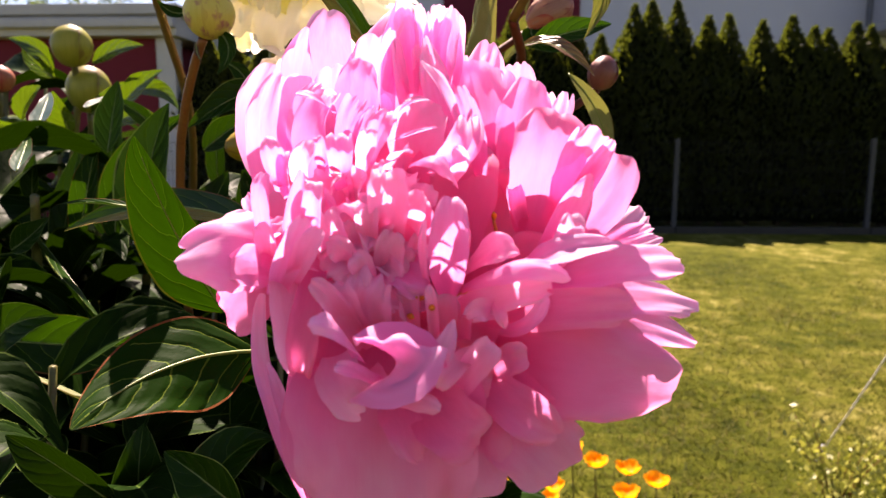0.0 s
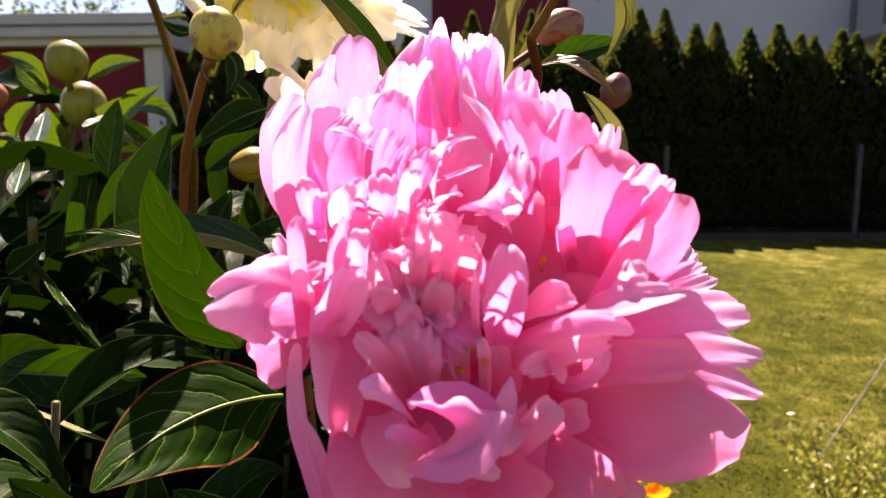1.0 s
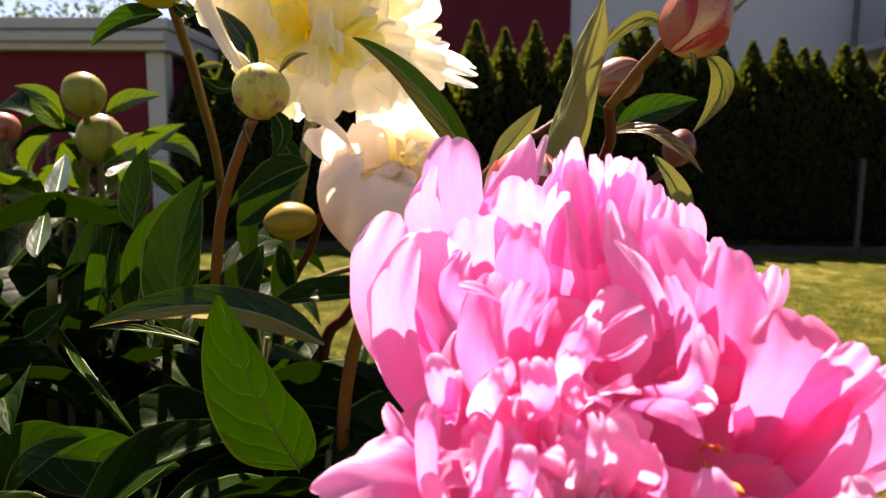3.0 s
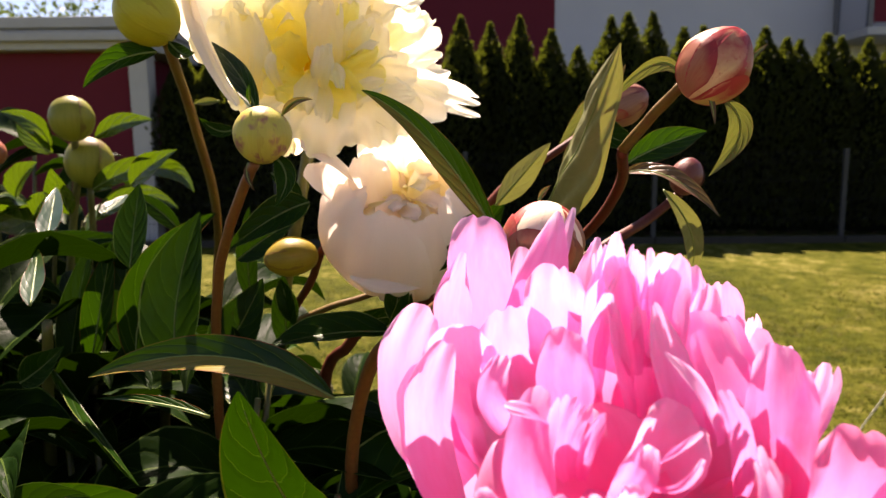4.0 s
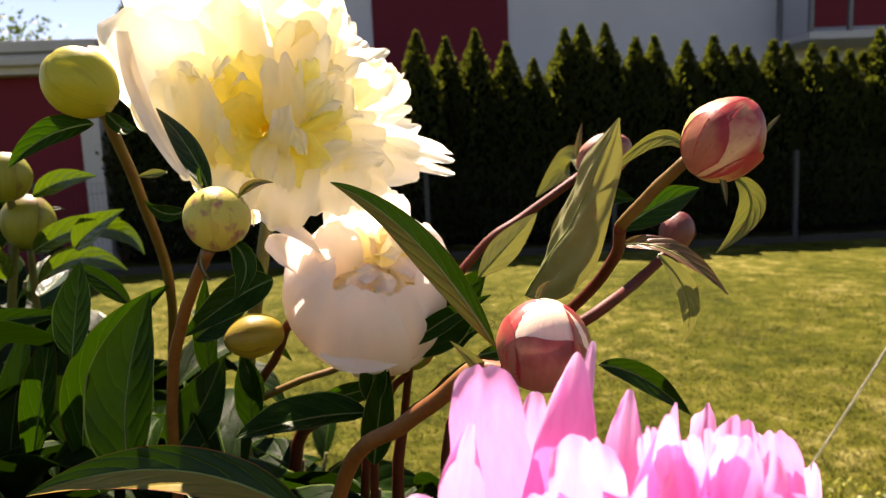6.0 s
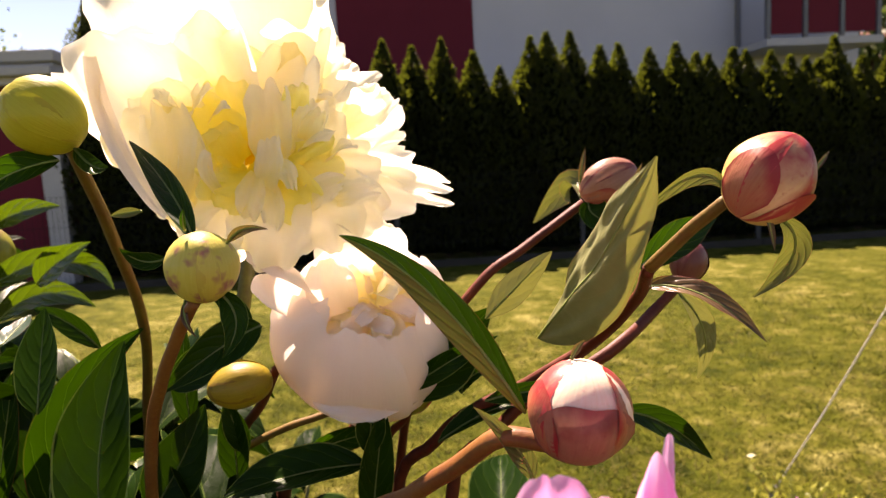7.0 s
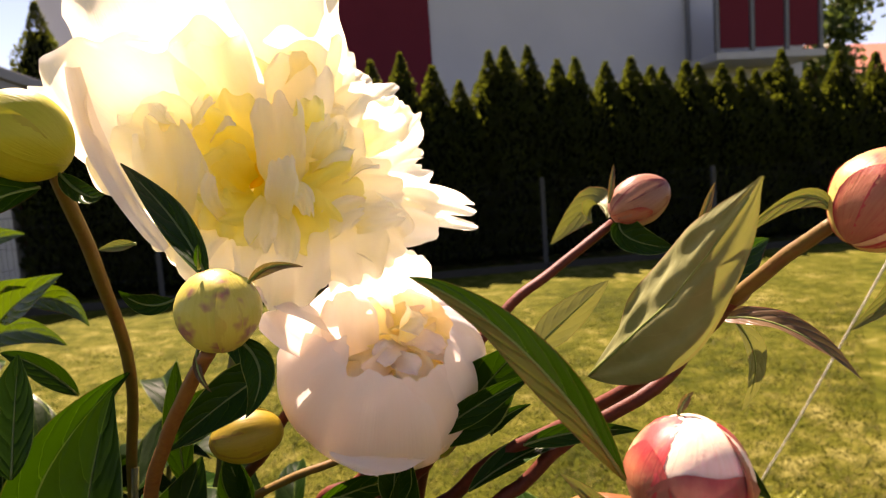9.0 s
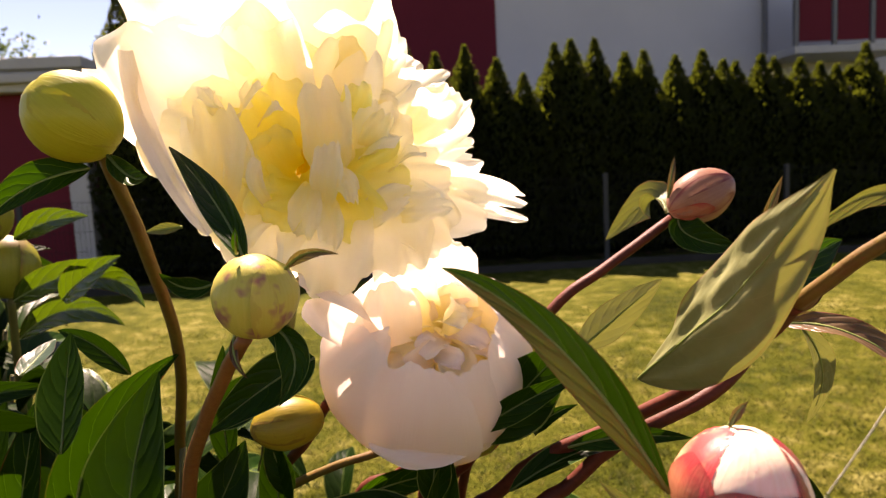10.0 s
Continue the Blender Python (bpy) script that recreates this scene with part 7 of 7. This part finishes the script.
b8 = thing("peony_bud", (0.33, 0.75, 0.03), "small dusky rose peony bud among leaves", "peony bud", "peony buds")
bud(b8, (0.4006, 0.625, 0.9902), (0.3, 0, 0.9), 0.0108, 0.0238, [BUD_WINE], seed=8, point=0.2)
stalk(b8, [(0.3983, 0.63, 0.9781), (0.3765, 0.62, 0.9636), (0.3446, 0.6, 0.949), (0.2897, 0.62, 0.9067), (0.2593, 0.6311, 0.8232), (0.2769, 0.6608, 0.3705), (0.2876, 0.6787, 0.03)], 0.0028, 0.0042, STEM_RED)

b9 = thing("peony_bud", (-0.09, 0.86, 0.03), "glossy green round peony bud above small leaves", "peony bud", "peony buds")
bud(b9, (-0.0892, 0.832, 1.0393), (0, 0, 1), 0.02, 0.0411, [BUD_MOSS], seed=9)
stalk(b9, [(-0.0929, 0.84, 1.0212), (-0.0973, 0.85, 0.9889), (-0.1158, 0.86, 0.909), (-0.1248, 0.8648, 0.8103), (-0.1161, 0.8636, 0.3646), (-0.1109, 0.8629, 0.03)], 0.0032, 0.0045, STEM_GREEN)

b10 = thing("peony_bud", (-0.07, 0.89, 0.03), "pale green peony bud behind a leaf", "peony bud", "peony buds")
bud(b10, (-0.0906, 0.86, 0.9993), (0.1, 0, 1), 0.0227, 0.0488, [BUD_MOSS], seed=10)
stalk(b10, [(-0.0971, 0.87, 0.975), (-0.1029, 0.88, 0.9073), (-0.1063, 0.8858, 0.8079), (-0.0972, 0.8869, 0.3635), (-0.0918, 0.8875, 0.03)], 0.003, 0.0042, STEM_GREEN)

b11 = thing("peony_bud", (-0.22, 0.88, 0.03), "dull pink peony bud", "peony bud", "peony buds")
bud(b11, (-0.1799, 0.85, 1.0091), (0.1, 0, 1), 0.0157, 0.028, [BUD_ROSE], seed=11)
stalk(b11, [(-0.1874, 0.86, 0.9967), (-0.202, 0.87, 0.9069), (-0.2084, 0.8744, 0.8077), (-0.2113, 0.8758, 0.3634), (-0.213, 0.8766, 0.03)], 0.003, 0.0042, STEM_GREEN)
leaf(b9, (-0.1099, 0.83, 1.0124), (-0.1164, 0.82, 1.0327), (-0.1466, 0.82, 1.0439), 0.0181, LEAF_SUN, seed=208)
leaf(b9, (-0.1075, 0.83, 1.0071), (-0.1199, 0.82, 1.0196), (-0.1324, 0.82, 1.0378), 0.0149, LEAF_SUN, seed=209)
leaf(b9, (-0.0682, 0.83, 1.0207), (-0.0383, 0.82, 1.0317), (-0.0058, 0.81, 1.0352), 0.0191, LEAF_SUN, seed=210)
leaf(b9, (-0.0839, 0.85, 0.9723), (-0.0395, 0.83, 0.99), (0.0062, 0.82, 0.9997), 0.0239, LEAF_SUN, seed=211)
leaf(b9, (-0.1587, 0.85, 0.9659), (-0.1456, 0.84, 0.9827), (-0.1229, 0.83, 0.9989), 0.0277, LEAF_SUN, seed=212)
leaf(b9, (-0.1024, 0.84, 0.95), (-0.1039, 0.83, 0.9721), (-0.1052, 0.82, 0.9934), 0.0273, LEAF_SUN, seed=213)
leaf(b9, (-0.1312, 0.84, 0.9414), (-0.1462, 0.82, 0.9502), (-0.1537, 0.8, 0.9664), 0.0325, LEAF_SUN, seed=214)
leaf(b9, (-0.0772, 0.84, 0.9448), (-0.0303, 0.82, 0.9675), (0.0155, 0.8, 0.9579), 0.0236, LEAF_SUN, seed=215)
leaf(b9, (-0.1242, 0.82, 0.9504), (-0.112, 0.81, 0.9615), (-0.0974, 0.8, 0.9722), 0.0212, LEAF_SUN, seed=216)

ls1 = thing("peony_shoot", (0.05, 0.72, 0.03), "leafy peony shoot with dark glossy lance-shaped leaves", "peony", "peony shoots")
stalk(ls1, [(0.0591, 0.66, 0.9344), (0.049, 0.68, 0.8758), (0.0332, 0.7, 0.7936), (0.0259, 0.7093, 0.6954), (0.0319, 0.712, 0.3129), (0.0355, 0.7136, 0.03)], 0.003, 0.005, STEM_GREEN)
leaf(ls1, (0.0258, 0.66, 0.8689), (0.0263, 0.67, 0.9185), (0.0308, 0.685, 0.9698), 0.0293, LEAF, seed=217)
leaf(ls1, (0.0436, 0.64, 0.8669), (0.0551, 0.65, 0.9226), (0.0911, 0.676, 0.9649), 0.028, LEAF_LIT, fold=0.6, seed=218)
leaf(ls1, (0.0871, 0.6, 0.8731), (0.0859, 0.61, 0.919), (0.0984, 0.623, 0.9696), 0.0390, LEAF, fold=0.45, seed=219)
leaf(ls1, (-0.0603, 0.7, 0.938), (-0.0255, 0.7, 0.9425), (0.013, 0.7, 0.9448), 0.0162, LEAF, seed=220)
leaf(ls1, (0.0009, 0.66, 0.8549), (0.0138, 0.66, 0.907), (0.0182, 0.67, 0.945), 0.0215, LEAF_LIT, seed=221)
leaf(ls1, (-0.0263, 0.68, 0.8396), (-0.0197, 0.69, 0.8954), (-0.0124, 0.7, 0.9399), 0.023, LEAF, seed=222)
leaf(ls1, (0.0953, 0.64, 0.8662), (0.1117, 0.65, 0.8909), (0.1254, 0.66, 0.9205), 0.0319, LEAF, seed=223)
leaf(ls1, (0.1398, 0.66, 0.8711), (0.1399, 0.66, 0.8975), (0.1392, 0.66, 0.9236), 0.0189, LEAF, seed=224)
leaf(ls1, (0.1148, 0.64, 0.9367), (0.1327, 0.64, 0.9499), (0.1575, 0.64, 0.9661), 0.0204, LEAF, seed=225)
leaf(ls1, (0.1494, 0.6, 0.9943), (0.1621, 0.6, 0.9816), (0.1593, 0.6, 0.9631), 0.0122, LEAF, seed=226)
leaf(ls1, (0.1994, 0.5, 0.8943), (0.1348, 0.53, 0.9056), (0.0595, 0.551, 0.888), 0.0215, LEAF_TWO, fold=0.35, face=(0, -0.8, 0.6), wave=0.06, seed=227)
leaf(ls1, (0.2161, 0.62, 0.8929), (0.178, 0.61, 0.8948), (0.1448, 0.6, 0.8901), 0.0291, LEAF, face=(0, -0.5, 1), seed=228)
leaf(ls1, (0.218, 0.62, 0.8614), (0.2227, 0.62, 0.8926), (0.2281, 0.62, 0.9231), 0.0199, LEAF, seed=229)

ls2 = thing("peony_shoot", (-0.02, 0.66, 0.03), "leafy peony shoot with dark glossy lance-shaped leaves", "peony", "peony shoots")
stalk(ls2, [(0.0103, 0.6, 0.9063), (-0.0057, 0.62, 0.8444), (-0.0153, 0.6319, 0.7474), (-0.0164, 0.639, 0.3363), (-0.0172, 0.6432, 0.03)], 0.003, 0.005, STEM_GREEN)
leaf(ls2, (-0.0098, 0.6, 0.868), (0.0037, 0.6, 0.8773), (0.0193, 0.6, 0.8912), 0.0188, LEAF, seed=230)
leaf(ls2, (-0.0063, 0.62, 0.8784), (0.042, 0.58, 0.8539), (0.0823, 0.55, 0.8264), 0.0214, LEAF, turn=60, seed=231)
leaf(ls2, (0.0187, 0.54, 0.8208), (0.0768, 0.52, 0.8244), (0.1238, 0.51, 0.8274), 0.0373, LEAF_LIT, fold=0.2, seed=232)
leaf(ls2, (0.0544, 0.5, 0.8167), (0.0954, 0.48, 0.813), (0.1356, 0.46, 0.808), 0.0084, LEAF_UNDER, turn=70, seed=233)
leaf(ls2, (0.0392, 0.5, 0.8149), (0.0535, 0.5, 0.8398), (0.0831, 0.5, 0.8463), 0.0264, LEAF, seed=234)
leaf(ls2, (-0.0576, 0.7, 0.8899), (-0.0556, 0.7, 0.9126), (-0.0516, 0.7, 0.9328), 0.0162, LEAF, seed=235)
leaf(ls2, (-0.0585, 0.66, 0.8616), (-0.0355, 0.65, 0.8554), (-0.0134, 0.64, 0.8454), 0.0249, LEAF_LIT, seed=236)
leaf(ls2, (0.0535, 0.62, 0.9355), (0.0535, 0.63, 0.9602), (0.0542, 0.64, 0.9867), 0.0228, LEAF, seed=237)
leaf(ls2, (0.0559, 0.7, 0.9487), (0.0378, 0.7, 0.9667), (0.0191, 0.7, 0.9766), 0.0138, LEAF, seed=238)
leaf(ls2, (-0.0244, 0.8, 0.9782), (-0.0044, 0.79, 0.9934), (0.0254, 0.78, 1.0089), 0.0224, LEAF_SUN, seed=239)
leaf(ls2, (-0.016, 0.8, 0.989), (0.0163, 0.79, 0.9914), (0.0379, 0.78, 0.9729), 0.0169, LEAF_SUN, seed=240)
leaf(ls2, (0.1138, 0.67, 0.9019), (0.113, 0.67, 0.936), (0.1156, 0.67, 0.969), 0.0154, LEAF, seed=241)
leaf(ls2, (0.1457, 0.66, 0.8896), (0.1415, 0.66, 0.9056), (0.136, 0.66, 0.9215), 0.0147, LEAF, seed=242)
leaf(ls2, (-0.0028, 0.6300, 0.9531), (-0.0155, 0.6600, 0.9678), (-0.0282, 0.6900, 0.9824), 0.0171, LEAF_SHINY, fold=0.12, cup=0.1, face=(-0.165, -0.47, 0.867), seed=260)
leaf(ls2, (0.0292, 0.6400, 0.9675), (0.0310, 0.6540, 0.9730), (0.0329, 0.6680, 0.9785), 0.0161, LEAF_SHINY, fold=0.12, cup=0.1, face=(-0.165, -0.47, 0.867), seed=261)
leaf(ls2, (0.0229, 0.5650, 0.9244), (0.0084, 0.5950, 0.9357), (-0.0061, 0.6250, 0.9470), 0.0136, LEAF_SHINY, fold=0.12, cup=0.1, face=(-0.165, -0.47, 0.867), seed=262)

ls3 = thing("peony_shoot", (0.22, 0.7, 0.03), "leafy peony shoot with broad dark leaves under the blooms", "peony", "peony shoots")
stalk(ls3, [(0.2473, 0.629, 0.9273), (0.2394, 0.64, 0.9088), (0.226, 0.65, 0.8867), (0.2067, 0.6644, 0.7948), (0.21, 0.6733, 0.3577), (0.212, 0.6787, 0.03)], 0.0016, 0.004, STEM_RED)
leaf(ls3, (0.2414, 0.62, 0.9318), (0.2624, 0.61, 0.9479), (0.2877, 0.6, 0.9627), 0.0122, LEAF, fold=0.4, seed=243)
leaf(ls3, (0.256, 0.62, 0.9013), (0.2943, 0.62, 0.9192), (0.3342, 0.62, 0.9204), 0.0167, LEAF, face=(0, -0.4, 1), seed=244)
leaf(ls3, (0.2711, 0.63, 0.9243), (0.2752, 0.62, 0.936), (0.2897, 0.62, 0.9413), 0.0066, LEAF, seed=245)
leaf(ls3, (0.243, 0.63, 0.9224), (0.266, 0.625, 0.9493), (0.2867, 0.61, 0.9753), 0.0324, LEAF, fold=0.2, seed=246)
leaf(ls3, (0.2795, 0.6, 0.9293), (0.3062, 0.6, 0.9323), (0.336, 0.6, 0.9292), 0.0102, LEAF, fold=0.3, seed=247)
leaf(ls3, (0.2198, 0.62, 0.898), (0.2212, 0.62, 0.9176), (0.2278, 0.62, 0.9335), 0.0162, LEAF, seed=248)
leaf(ls3, (0.1803, 0.66, 0.8845), (0.2048, 0.66, 0.892), (0.2294, 0.66, 0.8948), 0.0151, LEAF_LIT, seed=249)
stalk(ls3, [(0.2227, 0.672, 0.915), (0.194, 0.67, 0.9051), (0.1688, 0.675, 0.8968), (0.143, 0.68, 0.8852)], 0.002, 0.0025, STEM_TAN)

def foliage_clump(at, n, spread, zlow, zhigh, seed, label):
    """A leafy peony clump: shoots fanning from one crown, each with paired lance-shaped leaves."""
    rs = np.random.RandomState(seed)
    base = thing("peony_clump", at, label, "peony", "peony clumps")
    org = np.array(at)
    for s in range(n):
        g = rs.uniform(0, 6.28)
        top = org + np.array([spread[0] * math.cos(g) * rs.uniform(0.2, 1), spread[1] * math.sin(g) * rs.uniform(0.2, 1), rs.uniform(zlow, zhigh)])
        mid = (org + top) / 2 + np.array([0, 0, 0.06])
        stalk(base, [org + rs.normal(0, 0.02, 3) * (1, 1, 0), mid, top], 0.0036, 0.0020, STEM_GREEN)
        for k in range(12):
            f = 0.42 + 0.58 * (k + 0.5) / 12
            p = (1 - f) ** 2 * org + 2 * f * (1 - f) * (2 * mid - (org + top) / 2) + f * f * top
            a = k * 2.4 + g
            d = unit(np.array([math.cos(a), math.sin(a), rs.uniform(-0.2, 0.7)]))
            ln = rs.uniform(0.075, 0.125)
            q = p + d * ln
            # mostly the darkened leaf copy, whose colour carries the shade low down
            leaf(base, p, p + d * ln * 0.5 + np.array([0, 0, 0.012]), q - np.array([0, 0, rs.uniform(0, 0.03)]), ln * rs.uniform(0.32, 0.46), LEAF_SHADE if rs.rand() < 0.88 else LEAF,
                 face=(d[0] * -0.3, d[1] * -0.3, 1.0), turn=rs.uniform(-30, 30), fold=rs.uniform(0.2, 0.6), seed=seed * 50 + s * 12 + k, nu=9, nv=11, rib=False)
    return base


for at, n, spread, low, high, seed, words in (
        ((-0.08, 0.84, 0.03), 22, (0.20, 0.14), 0.62, 0.88, 61, "dense dark green peony foliage of the clump"),
        # Clumps 62 and 65 stand taller, mostly out of view, to cast shade
        ((-0.26, 0.94, 0.03), 26, (0.18, 0.14), 0.74, 1.02, 62, "dense dark green peony foliage in part shade"),
        ((0.12, 0.66, 0.03), 18, (0.13, 0.12), 0.52, 0.80, 63, "dark lower foliage beneath the pink bloom"),
        ((0.02, 0.48, 0.03), 18, (0.16, 0.10), 0.56, 0.82, 64, "dark lower foliage beneath the pink bloom"),
        ((-0.16, 0.66, 0.03), 22, (0.18, 0.12), 0.62, 0.92, 65, "dense dark green peony foliage in part shade"),
        ((0.00, 0.72, 0.03), 16, (0.10, 0.08), 0.74, 0.88, 68, "dark glossy peony leaves below the buds"),
        ((0.02, 1.02, 0.03), 16, (0.14, 0.10), 0.50, 0.74, 66, "dark lower foliage behind the tall buds"),
        ((0.04, 0.58, 0.03), 18, (0.14, 0.08), 0.66, 0.84, 69, "dark glossy peony leaves below the buds"),
        ((-0.10, 0.56, 0.03), 18, (0.12, 0.08), 0.64, 0.84, 70, "dark glossy peony leaves below the buds"),
        ((0.22, 0.66, 0.03), 16, (0.12, 0.07), 0.60, 0.80, 71, "dark lower foliage beneath the white blooms"),
        ((-0.66, 1.08, 0.03), 20, (0.26, 0.16), 0.62, 0.98, 67, "dense dark green peony foliage in part shade")):
    foliage_clump(at, n, spread, low, high, seed, words)
POPPY = petal_material("orange_petal", (0.80, 0.22, 0.004), (0.88, 0.36, 0.008), (0.90, 0.45, 0.02), (1.0, 0.45, 0.01), 0.4)


def orange_flower(at, size, seed):
    rs = np.random.RandomState(seed)
    base = thing("orange_poppy", (at[0], at[1], 0.03), "orange poppy with four silky petals on a thin green stem", "poppy", "orange poppies")
    top = np.array(at)
    stalk(base, [(at[0], at[1], 0.03), (at[0] + 0.01, at[1] + 0.01, at[2] * 0.5), top], 0.0022, 0.0014, STEM_GREEN)
    for k in range(4):
        g = k * math.pi / 2 + rs.uniform(-0.2, 0.2) + seed
        d = np.array([math.cos(g), math.sin(g), 0])
        up = np.array([0, 0, 1.0])
        petal(base, top, top + d * size * 0.35 + up * size * 0.18, top + d * size * 0.55 + up * size * 0.52, size * 0.85, POPPY, face=up - d * 0.5, cup=0.7, jag=0.04, ruf=0.05, seed=seed * 5 + k, nu=9, nv=9, neck=0.4)


for i, (x, y, z) in enumerate(((0.57, 1.49, 0.30), (0.63, 1.46, 0.30), (0.61, 1.38, 0.29), (0.68, 1.43, 0.29), (0.41, 1.34, 0.29), (0.53, 1.55, 0.30), (0.47, 1.40, 0.29), (0.49, 1.78, 0.30), (0.45, 1.33, 0.30), (0.37, 1.45, 0.28), (0.52, 1.72, 0.28))):
    orange_flower((x, y, z - 0.022), 0.046, i)

SHRUB_LEAF = leafy_material("shrub_leaves", (0.12, 0.135, 0.012), (0.30, 0.30, 0.05))


def low_shrub(at, height, spread, n, seed):
    rs = np.random.RandomState(seed)
    base = thing("low_shrub", at, "small airy shrub with yellow-green leaves on the lawn edge", "shrub")
    tips = []
    for k in range(12):
        g = k * 2.4
        e = np.array([spread * math.cos(g) * rs.uniform(0.2, 1), spread * math.sin(g) * rs.uniform(0.2, 1), height * rs.uniform(0.6, 1)])
        put("twig", tube_mesh("twig", [(0, 0, 0), e * (0.45, 0.45, 0.6), e], [0.003, 0.002, 0.001], sides=5, steps=4), STEM_TAN, base)
        tips += [e * f for f in (0.5, 0.65, 0.8, 0.9, 1.0)]
    c = np.array([tips[i] for i in rs.randint(0, len(tips), n)]) + rs.normal(0, 0.018, (n, 3))
    d = unit(rs.normal(0, 1, (n, 3)) + (0, 0, 0.4))
    s = unit(np.cross(d, rs.normal(0, 1, (n, 3))))
    ln = rs.uniform(0.012, 0.026, n)[:, None]
    v = np.stack((c, c + d * ln * 0.5 - s * ln * 0.3, c + d * ln, c + d * ln * 0.5 + s * ln * 0.3), 1).reshape(-1, 3)
    put("leaves", smooth_mesh("leaves", v, [tuple(range(k * 4, k * 4 + 4)) for k in range(n)], smooth=False), SHRUB_LEAF, base)


low_shrub((1.20, 1.74, 0.0), 0.27, 0.15, 520, 3)
cord = thing("guy_cord", (1.344, 2.101, 0.0), "thin pale cord stretched up from a peg in the lawn", "cord")
CORD = surface("cord_fibre", (0.55, 0.53, 0.46), (0.40, 0.38, 0.32), 0.8, 120.0)
put("cord", tube_mesh("cord", [(0, 0, 0.03), (0.009, -0.313, 0.5), (0.027, -0.939, 1.5)], [0.0021] * 3, sides=6, steps=4), CORD, cord)
put("peg", tube_mesh("peg", [(-0.02, -0.01, -0.05), (0, 0, 0.03), (0.01, 0.0, 0.06)], [0.005, 0.006, 0.006], sides=8, steps=2), STEEL, cord)
